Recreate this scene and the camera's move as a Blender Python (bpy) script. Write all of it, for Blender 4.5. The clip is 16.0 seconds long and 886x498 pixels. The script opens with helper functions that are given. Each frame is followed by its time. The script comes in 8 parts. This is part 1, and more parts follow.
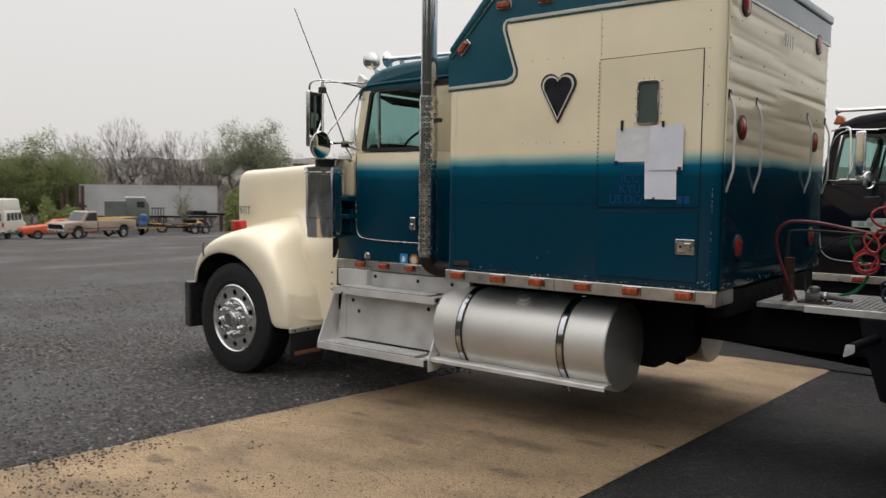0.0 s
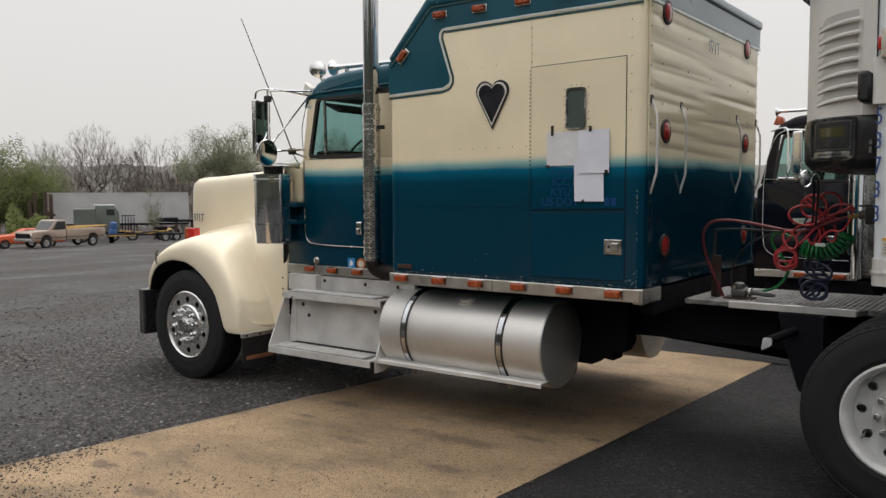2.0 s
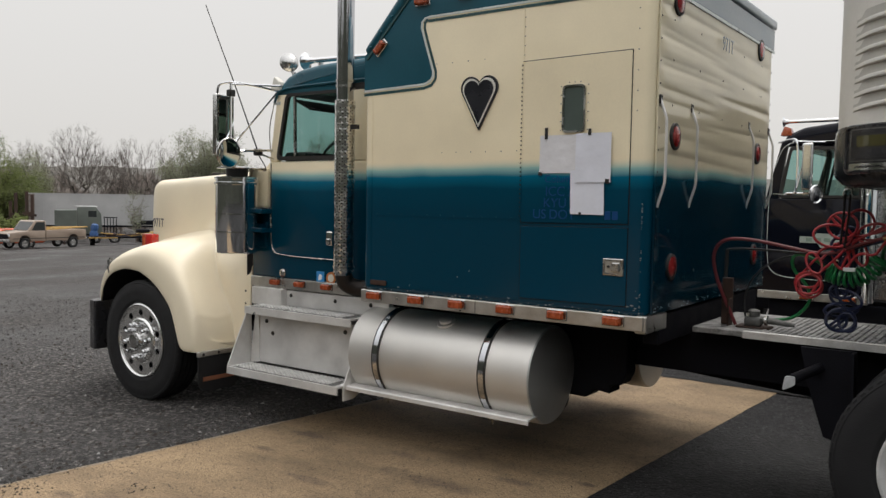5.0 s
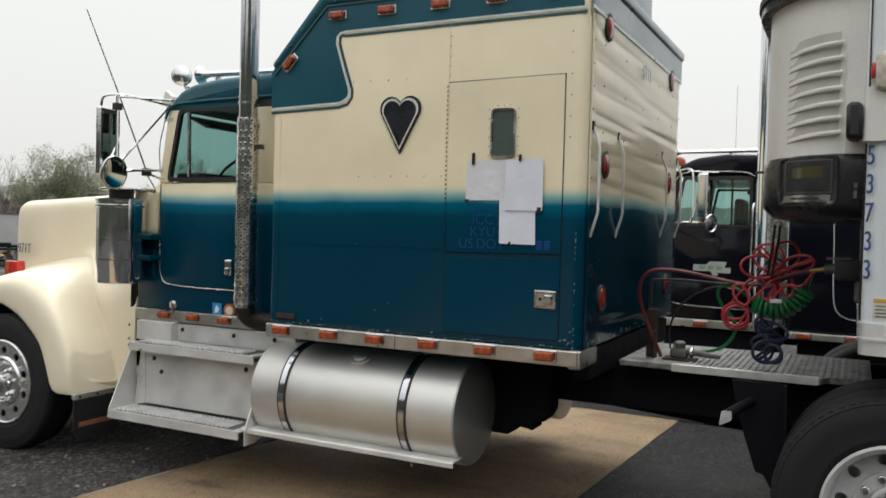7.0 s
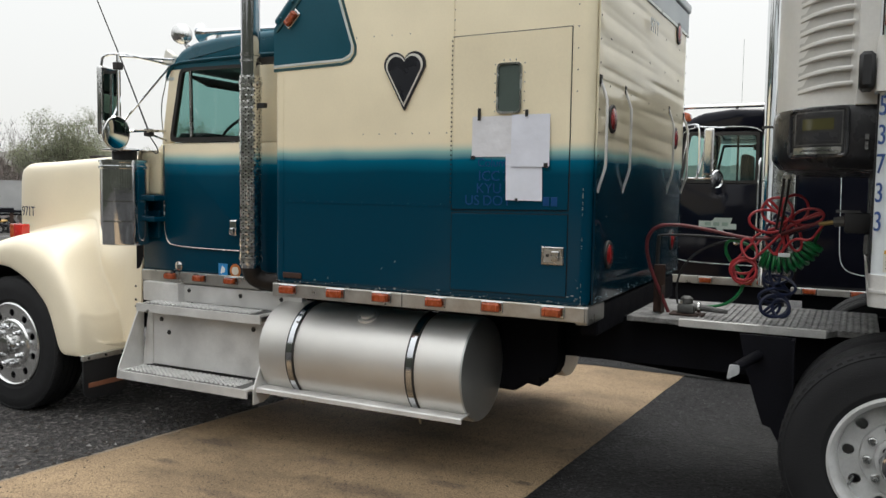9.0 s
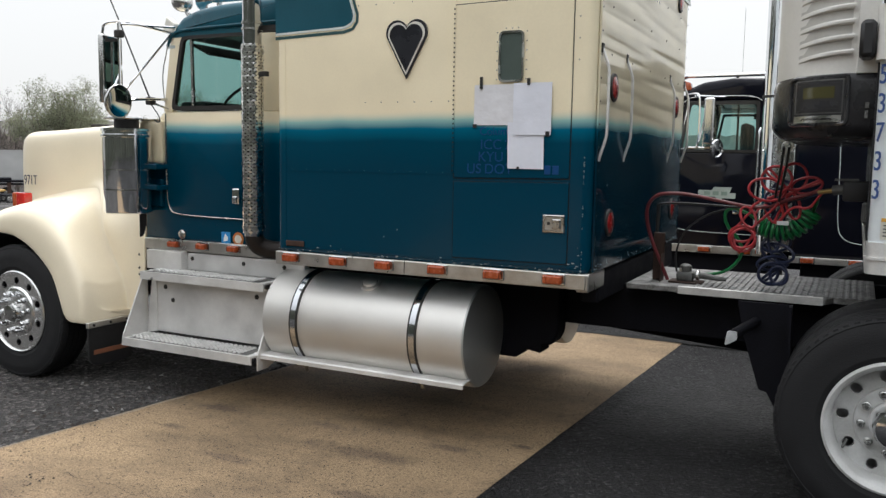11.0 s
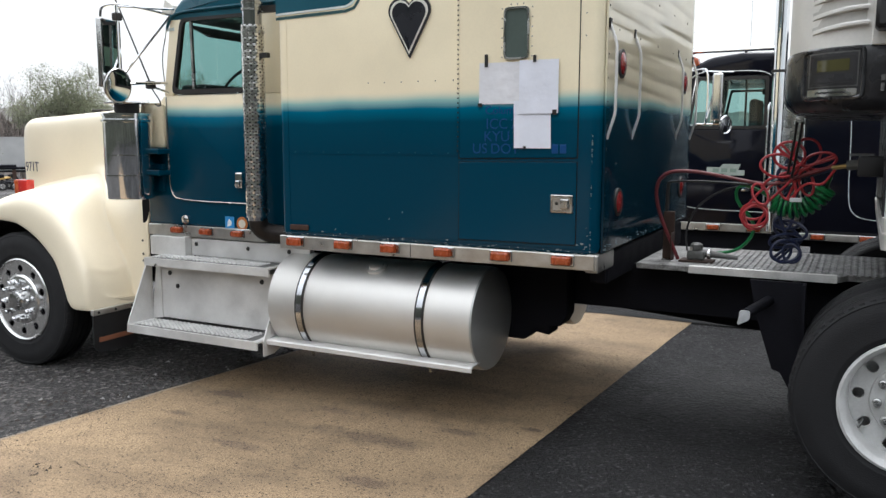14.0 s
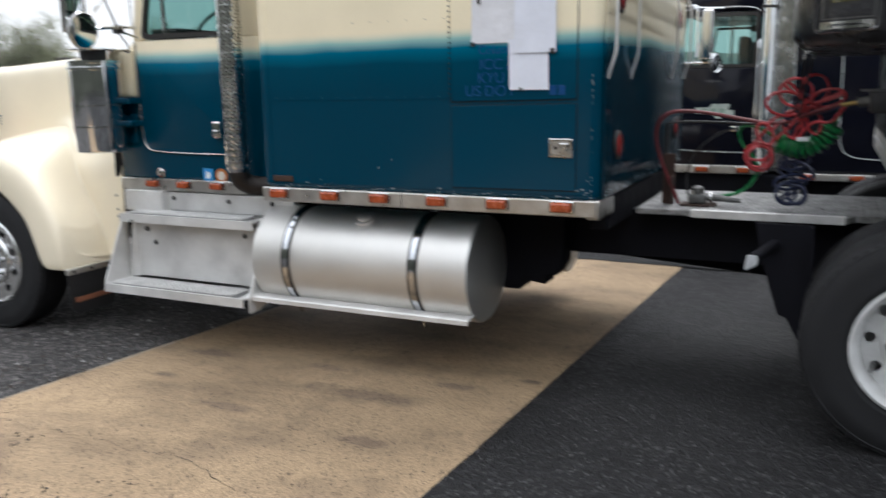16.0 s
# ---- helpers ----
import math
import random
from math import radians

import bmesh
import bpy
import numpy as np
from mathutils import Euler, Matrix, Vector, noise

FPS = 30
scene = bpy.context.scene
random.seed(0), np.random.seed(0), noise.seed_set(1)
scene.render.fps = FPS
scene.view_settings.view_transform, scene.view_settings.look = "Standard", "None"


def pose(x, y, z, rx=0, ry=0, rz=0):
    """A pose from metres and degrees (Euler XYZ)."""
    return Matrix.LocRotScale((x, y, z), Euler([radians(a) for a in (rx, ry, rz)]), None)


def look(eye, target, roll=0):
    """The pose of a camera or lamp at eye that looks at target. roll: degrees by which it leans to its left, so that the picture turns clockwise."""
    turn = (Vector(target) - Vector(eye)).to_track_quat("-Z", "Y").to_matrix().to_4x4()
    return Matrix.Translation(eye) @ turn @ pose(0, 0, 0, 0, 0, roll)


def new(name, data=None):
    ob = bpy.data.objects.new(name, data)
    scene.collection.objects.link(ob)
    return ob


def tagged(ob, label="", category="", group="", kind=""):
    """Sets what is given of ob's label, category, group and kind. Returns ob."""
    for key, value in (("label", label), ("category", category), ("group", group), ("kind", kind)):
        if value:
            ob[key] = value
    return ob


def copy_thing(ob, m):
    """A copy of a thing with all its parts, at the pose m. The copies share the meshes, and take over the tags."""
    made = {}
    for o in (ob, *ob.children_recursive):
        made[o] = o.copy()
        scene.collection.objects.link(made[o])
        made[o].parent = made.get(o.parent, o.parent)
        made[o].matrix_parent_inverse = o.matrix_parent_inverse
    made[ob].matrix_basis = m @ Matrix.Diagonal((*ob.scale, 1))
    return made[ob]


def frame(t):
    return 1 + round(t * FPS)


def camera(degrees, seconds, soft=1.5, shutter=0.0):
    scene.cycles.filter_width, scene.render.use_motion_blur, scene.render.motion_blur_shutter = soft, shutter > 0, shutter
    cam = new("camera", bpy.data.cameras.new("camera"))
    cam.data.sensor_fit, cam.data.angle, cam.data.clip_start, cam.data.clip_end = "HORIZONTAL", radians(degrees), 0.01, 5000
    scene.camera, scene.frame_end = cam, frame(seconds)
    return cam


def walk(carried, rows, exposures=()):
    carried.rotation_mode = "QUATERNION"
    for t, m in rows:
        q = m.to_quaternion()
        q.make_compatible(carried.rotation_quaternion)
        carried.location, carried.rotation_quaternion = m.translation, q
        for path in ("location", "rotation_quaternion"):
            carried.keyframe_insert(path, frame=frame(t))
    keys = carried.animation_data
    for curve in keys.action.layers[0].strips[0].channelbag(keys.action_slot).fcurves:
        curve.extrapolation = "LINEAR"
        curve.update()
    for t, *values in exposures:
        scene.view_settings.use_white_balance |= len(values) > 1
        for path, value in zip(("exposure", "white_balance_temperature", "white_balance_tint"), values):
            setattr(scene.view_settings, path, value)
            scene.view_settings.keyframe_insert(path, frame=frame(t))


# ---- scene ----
cam = camera(56.7, 16.0, soft=1.42, shutter=0.5)
PATH = [
    (0, (-0.235, -0.058, 1.669), (-1.467, 1.511, 1.527), 0.7),
    (0.5, (-0.042, -0.034, 1.689), (-1.327, 1.494, 1.569), -0.7),
    (1, (0.124, 0.031, 1.676), (-1.154, 1.563, 1.546), 2.0),
    (1.5, (0.139, 0.007, 1.708), (-1.096, 1.571, 1.541), 1.6),
    (2, (0.059, -0.028, 1.688), (-1.128, 1.577, 1.552), -0.2),
    (2.5, (-0.021, -0.026, 1.701), (-1.157, 1.608, 1.498), 1.0),
    (3, (-0.064, 0.112, 1.679), (-1.205, 1.748, 1.519), 0.7),
    (3.5, (-0.097, 0.236, 1.685), (-1.263, 1.852, 1.519), 0.7),
    (3.7, (-0.126, 0.289, 1.684), (-1.27, 1.921, 1.519), 1.3),
    (5.8, (-0.441, 0.683, 1.693), (-1.615, 2.299, 1.592), 0.8),
    (6, (-0.501, 0.713, 1.685), (-1.649, 2.347, 1.563), 1.3),
    (6.5, (-0.66, 0.671, 1.685), (-1.641, 2.41, 1.56), 1.0),
    (7, (-0.699, 0.657, 1.708), (-1.597, 2.443, 1.657), 1.5),
    (7.5, (-0.715, 0.639, 1.703), (-1.577, 2.444, 1.708), 1.5),
    (8, (-0.726, 0.645, 1.697), (-1.598, 2.444, 1.661), 1.5),
    (8.5, (-0.731, 0.659, 1.692), (-1.629, 2.444, 1.601), 1.2),
    (9, (-0.726, 0.664, 1.687), (-1.626, 2.444, 1.541), 0.9),
    (9.2, (-0.731, 0.675, 1.678), (-1.62, 2.459, 1.517), 0.8),
    (11.3, (-0.723, 0.611, 1.678), (-1.613, 2.388, 1.453), 1.0),
    (11.5, (-0.739, 0.657, 1.682), (-1.618, 2.439, 1.45), 1.2),
    (12, (-0.737, 0.664, 1.682), (-1.612, 2.445, 1.436), 1.1),
    (12.5, (-0.74, 0.663, 1.681), (-1.619, 2.441, 1.425), 1.0),
    (13, (-0.746, 0.666, 1.685), (-1.631, 2.441, 1.425), 0.7),
    (13.5, (-0.751, 0.667, 1.682), (-1.648, 2.435, 1.423), 0.5),
    (14, (-0.759, 0.675, 1.676), (-1.661, 2.44, 1.412), 0.1),
    (14.5, (-0.781, 0.775, 1.668), (-1.683, 2.533, 1.357), -0.2),
    (15, (-0.802, 0.884, 1.67), (-1.757, 2.628, 1.448), -0.7),
    (15.5, (-0.858, 0.894, 1.652), (-1.89, 2.581, 1.355), -1.1),
    (16, (-0.935, 0.806, 1.66), (-1.775, 2.578, 1.269), -0.9),
]
walk(cam, [(t, look(eye, target, roll)) for t, eye, target, roll in PATH],
     exposures=[(0, -0.05, 6580, 11.2), (3.5, -0.04, 6580, 11.2), (6.0, -0.08, 6580, 9), (6.5, 0.08, 6500, 8), (7.0, 0.17, 6450, 7.5), (8.5, 0.27, 6400, 8), (9.1, 0.26, 6400, 8), (11.5, 0.40, 6180, 9.5), (12.0, 0.68, 6120, 9.5), (12.6, 0.57, 6120, 9.5), (14.6, 0.55, 6070, 9.5), (15.0, 0.45, 6080, 9.5), (15.5, 0.51, 6080, 9.5), (16.0, 0.57, 5990, 10)])

# ---- light: flat overcast sky, soft sun behind the cloud ----
world = bpy.data.worlds.new("overcast")
scene.world = world
world.use_nodes = True
wn, wl = world.node_tree.nodes, world.node_tree.links
wn.clear()
w_out = wn.new("ShaderNodeOutputWorld")
w_bg = wn.new("ShaderNodeBackground")
w_sky = wn.new("ShaderNodeTexSky")
w_sky.sky_type = "NISHITA"
w_sky.sun_disc = False
w_sky.sun_elevation, w_sky.sun_rotation = radians(67.7), radians(7)
w_sky.air_density, w_sky.dust_density = 1.0, 6.0
w_geo = wn.new("ShaderNodeTexCoord")
w_sep = wn.new("ShaderNodeSeparateXYZ")
w_ramp = wn.new("ShaderNodeValToRGB")
w_ramp.color_ramp.elements[0].position, w_ramp.color_ramp.elements[0].color = 0.0, (7.8, 7.7, 7.5, 1)
w_ramp.color_ramp.elements[1].position, w_ramp.color_ramp.elements[1].color = 0.9, (18.5, 18.5, 18.5, 1)
w_mid = w_ramp.color_ramp.elements.new(0.30)
w_mid.color = (9.0, 8.93, 8.75, 1)
w_high = w_ramp.color_ramp.elements.new(0.48)
w_high.color = (13.0, 13.0, 13.0, 1)
w_mix = wn.new("ShaderNodeMixRGB")
w_mix.inputs[0].default_value = 0.9
w_bg.inputs["Strength"].default_value = 0.1
wl.new(w_geo.outputs["Generated"], w_sep.inputs[0])
wl.new(w_sep.outputs["Z"], w_ramp.inputs[0])
wl.new(w_sky.outputs[0], w_mix.inputs[1])
wl.new(w_ramp.outputs[0], w_mix.inputs[2])
wl.new(w_mix.outputs[0], w_bg.inputs["Color"])
wl.new(w_bg.outputs[0], w_out.inputs[0])
sun = new("sun", bpy.data.lights.new("sun", "SUN"))
sun.data.energy, sun.data.angle, sun.data.color = 1.7, radians(30), (1.0, 0.97, 0.93)
sun.matrix_world = look((0.8, 6.5, 16), (0, 0, 0))

# ---- materials ----
def mat(name, col, rough=0.5, metal=0.0, var=0.12, scale=6.0, bump=0.0, bscale=150.0, coat=0.0, spec=0.5, col2=None, rvar=0.1, alpha=None, trans=0.0):
    m = bpy.data.materials.new(name)
    m.use_nodes = True
    n, l = m.node_tree.nodes, m.node_tree.links
    p = n["Principled BSDF"]
    p.inputs["Roughness"].default_value, p.inputs["Metallic"].default_value = rough, metal
    p.inputs["Specular IOR Level"].default_value, p.inputs["Coat Weight"].default_value = spec, coat
    p.inputs["Coat Roughness"].default_value, p.inputs["Transmission Weight"].default_value = 0.08, trans
    geo = n.new("ShaderNodeNewGeometry")
    big, fine = n.new("ShaderNodeTexNoise"), n.new("ShaderNodeTexNoise")
    big.inputs["Scale"].default_value, big.inputs["Detail"].default_value = scale, 5
    fine.inputs["Scale"].default_value, fine.inputs["Detail"].default_value = bscale, 4
    add = n.new("ShaderNodeMath")
    add.operation = "MULTIPLY_ADD"
    add.inputs[1].default_value = 0.35
    ramp = n.new("ShaderNodeValToRGB")
    lo = col2 if col2 else tuple(c * (1 - var) for c in col)
    hi = col if col2 else tuple(min(1, c * (1 + var)) for c in col)
    ramp.color_ramp.elements[0].position, ramp.color_ramp.elements[0].color = 0.45, (*lo, 1)
    ramp.color_ramp.elements[1].position, ramp.color_ramp.elements[1].color = 0.9, (*hi, 1)
    for t in (big, fine):
        l.new(geo.outputs["Position"], t.inputs["Vector"])
    l.new(fine.outputs["Fac"], add.inputs[0])
    l.new(big.outputs["Fac"], add.inputs[2])
    l.new(add.outputs[0], ramp.inputs[0])
    l.new(ramp.outputs[0], p.inputs["Base Color"])
    if rvar:
        r = n.new("ShaderNodeMapRange")
        r.inputs["From Min"].default_value, r.inputs["From Max"].default_value = 0.3, 0.7
        r.inputs["To Min"].default_value, r.inputs["To Max"].default_value = max(0.02, rough - rvar), min(1, rough + rvar)
        l.new(big.outputs["Fac"], r.inputs["Value"])
        l.new(r.outputs[0], p.inputs["Roughness"])
    if bump:
        b = n.new("ShaderNodeBump")
        b.inputs["Strength"].default_value, b.inputs["Distance"].default_value = bump, 0.01
        l.new(fine.outputs["Fac"], b.inputs["Height"])
        l.new(b.outputs[0], p.inputs["Normal"])
    return m


def two_tone(name, top, bottom, z0, z1, rough=0.2, coat=0.04):
    """Sprayed paint that fades from one colour to the other between two heights, with a brighter mist at the fade."""
    m = mat(name, top, rough, 0, 0.05, 3, 0.012, 90, coat, spec=0.22, rvar=0.06)
    n, l = m.node_tree.nodes, m.node_tree.links
    p = n["Principled BSDF"]
    first = p.inputs["Base Color"].links[0].from_socket
    geo = n.new("ShaderNodeNewGeometry")
    sep = n.new("ShaderNodeSeparateXYZ")
    wob = n.new("ShaderNodeTexNoise")
    wob.inputs["Scale"].default_value, wob.inputs["Detail"].default_value = 2.2, 2
    jit = n.new("ShaderNodeMath")
    jit.operation = "MULTIPLY_ADD"
    jit.inputs[1].default_value = 0.05
    mr = n.new("ShaderNodeMapRange")
    mr.inputs["From Min"].default_value, mr.inputs["From Max"].default_value = z0 + 0.025, z1 + 0.025
    ramp = n.new("ShaderNodeValToRGB")
    e = ramp.color_ramp.elements
    e[0].position, e[0].color = 0.0, (*bottom, 1)
    e[1].position, e[1].color = 1.0, (*top, 1)
    low = e.new(0.46)
    low.color = (bottom[0], bottom[1] * 1.22, bottom[2] * 1.18, 1)
    mist = e.new(0.68)
    mist.color = (bottom[0] + 0.001, bottom[1] * 3.1, bottom[2] * 2.75, 1)
    mid = e.new(0.82)
    mid.color = (0.30, 0.50, 0.47, 1)
    dirt = n.new("ShaderNodeTexNoise")
    dirt.inputs["Scale"].default_value, dirt.inputs["Detail"].default_value = 1.3, 6
    use = n.new("ShaderNodeValToRGB")
    use.color_ramp.elements[0].position, use.color_ramp.elements[1].position = 0.82, 1.0
    mix = n.new("ShaderNodeMixRGB")
    l.new(geo.outputs["Position"], sep.inputs[0])
    l.new(geo.outputs["Position"], wob.inputs["Vector"])
    l.new(wob.outputs["Fac"], jit.inputs[0])
    l.new(sep.outputs["Z"], jit.inputs[2])
    l.new(jit.outputs[0], mr.inputs["Value"])
    l.new(mr.outputs[0], ramp.inputs[0])
    l.new(mr.outputs[0], use.inputs[0])
    l.new(use.outputs[0], mix.inputs[0])
    l.new(ramp.outputs[0], mix.inputs[1])
    l.new(first, mix.inputs[2])
    l.new(mix.outputs[0], p.inputs["Base Color"])
    return m


CREAM_C, TEAL_C = (0.86, 0.765, 0.555), (0.0, 0.040, 0.075)
CREAM = mat("cream_paint", CREAM_C, 0.32, 0, 0.05, 2.5, 0.02, 80, 0.35)
HOODC = mat("light_cream_hood_paint", (0.82, 0.73, 0.555), 0.42, 0, 0.04, 2.5, 0.015, 80, 0.10)
TEAL = mat("teal_paint", TEAL_C, 0.22, 0, 0.15, 2.5, 0.02, 80, 0.06, 0.3)
TEAL_UP = mat("teal_roof_paint", (0.004, 0.075, 0.11), 0.36, 0, 0.15, 2.5, 0.03, 80, 0.05, 0.35)
SLEEPER = two_tone("sleeper_two_tone_paint", CREAM_C, TEAL_C, 1.62, 1.955)
# the sleeper's two-tone with darker base colours, for the rear wall's shade
SLEEPER_REAR_SHADED = two_tone("shaded_rear_two_tone_paint", (0.72, 0.65, 0.48), (0.0, 0.020, 0.037), 1.62, 1.95, 0.13, coat=0.03)
CABPAINT = two_tone("cab_two_tone_paint", CREAM_C, TEAL_C, 1.60, 1.93)
GREYTEAL = mat("faded_grey_blue_paint", (0.19, 0.24, 0.27), 0.35, 0, 0.15, 3, 0.02, 60, 0.3)
STRIPE = mat("white_pinstripe", (0.62, 0.68, 0.66), 0.35)
STRIPE_D = mat("dark_teal_pinstripe", (0.02, 0.07, 0.075), 0.35)
CHROME = mat("chrome", (0.72, 0.73, 0.74), 0.07, 1, 0.04, 20, 0.02, 200, rvar=0.04)
STEELPOL = mat("dull_polished_steel", (0.52, 0.52, 0.51), 0.22, 1, 0.12, 12, 0.05, 200)
CHROMEB = mat("streaked_bright_chrome", (0.76, 0.77, 0.78), 0.06, 1, 0.08, 9, 0.03, 60, rvar=0.05)
# chrome with a lower base colour that stands for dark reflections
CHROMED = mat("dim_reflection_chrome", (0.50, 0.51, 0.53), 0.07, 1, 0.06, 20, 0.03, 200, rvar=0.04)
DECK = mat("worn_deck_plate", (0.40, 0.395, 0.385), 0.55, 0.3, 0.3, 16, 0.2, 140, col2=(0.07, 0.068, 0.066))
ALU = mat("brushed_aluminium_tank", (0.69, 0.675, 0.645), 0.52, 0.85, 0.06, 4, 0.06, 240, rvar=0.05)
ALU_END = mat("matte_aluminium_tank_end", (0.50, 0.505, 0.49), 0.5, 0.85, 0.1, 6, 0.06, 150)
STEPALU = mat("weathered_aluminium", (0.80, 0.79, 0.77), 0.42, 0.35, 0.18, 5, 0.07, 160, col2=(0.56, 0.55, 0.53))
TREAD = mat("worn_aluminium_tread", (0.60, 0.59, 0.57), 0.42, 0.4, 0.2, 10, 0.1, 160)
TRIM = mat("scuffed_aluminium_trim", (0.62, 0.61, 0.58), 0.34, 0.85, 0.15, 9, 0.06, 130, col2=(0.42, 0.40, 0.37))
RUBBER = mat("tyre_rubber", (0.013, 0.013, 0.014), 0.75, 0, 0.25, 12, 0.2, 160, spec=0.35)
FLAP = mat("black_mud_flap", (0.014, 0.014, 0.015), 0.55, 0, 0.2, 10, 0.05, 120)
FRAME_M = mat("black_chassis_paint", (0.0075, 0.0075, 0.0105), 0.75, 0, 0.3, 6, 0.15, 100, spec=0.12)
BLACK = mat("black_paint", (0.0055, 0.006, 0.011), 0.10, 0, 0.1, 4, 0.004, 60, 0.05, 0.18, rvar=0.04)
BLACKPL = mat("worn_black_plastic", (0.009, 0.009, 0.011), 0.30, 0, 0.3, 9, 0.08, 120, col2=(0.040, 0.040, 0.043), spec=0.5, rvar=0.2)
RIMPL = mat("glossy_scuffed_plastic", (0.055, 0.056, 0.060), 0.16, 0, 0.3, 20, 0.05, 120, 0.4, 0.6, col2=(0.02, 0.02, 0.022))
GREYBAR = mat("chalky_grey_paint", (0.46, 0.47, 0.48), 0.55, 0, 0.2, 20, 0.05, 90)
AMBER = mat("amber_lens", (0.34, 0.062, 0.015), 0.25, 0, 0.2, 30, 0.15, 220, 0.5)
REDLENS = mat("red_lens", (0.30, 0.012, 0.012), 0.22, 0, 0.15, 30, 0.15, 220, 0.5)
REFLECT = mat("red_reflector", (0.45, 0.02, 0.015), 0.2, 0, 0.1, 30, 0.1, 220, 0.5)
GASKET = mat("dark_gasket", (0.02, 0.018, 0.016), 0.6)
SEAM = mat("dark_panel_seam", (0.014, 0.014, 0.014), 0.7, spec=0.2)
HEARTB = mat("heart_black", (0.012, 0.013, 0.018), 0.3)
HEARTW = mat("heart_white", (0.72, 0.70, 0.63), 0.4)
TINT = mat("tinted_vent_glass", (0.085, 0.11, 0.10), 0.12, 0, 0.1, 3, 0.0, 50, 0.4)
PAPER = mat("white_paper", (0.74, 0.76, 0.84), 0.75, 0, 0.04, 7, 0.15, 30)
PAPER2 = mat("creased_paper", (0.72, 0.72, 0.75), 0.75, 0, 0.07, 9, 0.4, 22)
TAPE = mat("black_tape", (0.012, 0.012, 0.012), 0.5)
BLUEINK = mat("blue_lettering", (0.004, 0.050, 0.17), 0.4, spec=0.25)
DIGIT = mat("blue_trailer_digits", (0.03, 0.075, 0.24), 0.45)
NAVYINK = mat("navy_lettering", (0.02, 0.025, 0.06), 0.45)
MIRROR = mat("mirror_glass", (0.82, 0.84, 0.85), 0.015, 1, 0.0, 5, 0, 50, rvar=0)
STICKB = mat("blue_sticker", (0.03, 0.24, 0.55), 0.4)
STICKW = mat("white_sticker", (0.75, 0.77, 0.78), 0.45)
STICKO = mat("orange_sticker", (0.42, 0.14, 0.03), 0.45)
RUST = mat("rusty_dark_steel", (0.05, 0.028, 0.02), 0.75, 0.3, 0.4, 12, 0.3, 60)
SOOT = mat("sooty_exhaust_elbow", (0.035, 0.03, 0.028), 0.55, 0.7, 0.3, 14, 0.2, 90)
HOSER = mat("red_air_hose", (0.40, 0.032, 0.040), 0.38, 0, 0.15, 12, 0.02, 60)
HOSEDR = mat("dark_red_rubber_hose", (0.13, 0.018, 0.022), 0.5, 0, 0.2, 12, 0.05, 60)
HOSEG = mat("green_coiled_cable", (0.008, 0.16, 0.045), 0.35, 0, 0.15, 12, 0.02, 60)
HOSEB = mat("navy_air_hose", (0.010, 0.016, 0.05), 0.4, 0, 0.15, 12, 0.02, 60)
HOSEK = mat("black_air_hose", (0.012, 0.012, 0.013), 0.5)
BRASS = mat("brass_fitting", (0.38, 0.27, 0.11), 0.35, 0.9)
GREYMET = mat("grimy_grey_metal", (0.13, 0.13, 0.125), 0.55, 0.5, 0.3, 20, 0.2, 90)
REEFER = mat("off_white_reefer_shell", (0.72, 0.705, 0.665), 0.45, 0, 0.08, 3, 0.06, 70, 0.1)
# shell colour darkened to paint the shade inside the louvre slots
LOUVRE = mat("shaded_louvre_backing", (0.46, 0.45, 0.42), 0.6)
TRAILERW = mat("white_trailer_skin", (0.70, 0.74, 0.76), 0.4, 0, 0.06, 2.5, 0.03, 40, 0.2)
LABELY = mat("warning_label", (0.62, 0.60, 0.53), 0.5)
LABELO = mat("orange_label_band", (0.62, 0.33, 0.05), 0.5)
LCD = mat("dull_lcd_glass", (0.075, 0.07, 0.028), 0.12)
WHEELW = mat("white_steel_wheel", (0.64, 0.64, 0.63), 0.4, 0, 0.14, 9, 0.05, 120, col2=(0.47, 0.47, 0.455))
WHEELA = mat("polished_alloy_wheel", (0.74, 0.74, 0.73), 0.24, 0.95, 0.06, 12, 0.02, 160, rvar=0.05)
INTERIOR = mat("dark_cab_interior", (0.018, 0.018, 0.018), 0.8)
CLOTH = mat("grey_seat_cloth", (0.05, 0.05, 0.05), 0.9)


def glass(name, col, rough=0.02):
    m = bpy.data.materials.new(name)
    m.use_nodes = True
    n, l = m.node_tree.nodes, m.node_tree.links
    n.clear()
    out, mix = n.new("ShaderNodeOutputMaterial"), n.new("ShaderNodeMixShader")
    tr, gl, lw = n.new("ShaderNodeBsdfTransparent"), n.new("ShaderNodeBsdfGlossy"), n.new("ShaderNodeLayerWeight")
    tr.inputs["Color"].default_value = (*col, 1)
    gl.inputs["Roughness"].default_value = rough
    lw.inputs["Blend"].default_value = 0.5
    steep, gloss = n.new("ShaderNodeMath"), n.new("ShaderNodeMath")
    steep.operation, gloss.operation = "POWER", "MULTIPLY_ADD"
    steep.inputs[1].default_value = 4.5
    gloss.inputs[1].default_value, gloss.inputs[2].default_value = 0.9, 0.045
    l.new(lw.outputs["Facing"], steep.inputs[0])
    l.new(steep.outputs[0], gloss.inputs[0])
    l.new(gloss.outputs[0], mix.inputs[0])
    l.new(tr.outputs[0], mix.inputs[1])
    l.new(gl.outputs[0], mix.inputs[2])
    l.new(mix.outputs[0], out.inputs[0])
    return m


GLASS = glass("green_tinted_glass", (0.26, 0.45, 0.42))
GLASSC = glass("clear_glass", (0.75, 0.82, 0.82))


SHIELD = mat("scuffed_chrome_shield", (0.80, 0.80, 0.79), 0.17, 1, 0.15, 14, 0.05, 160)


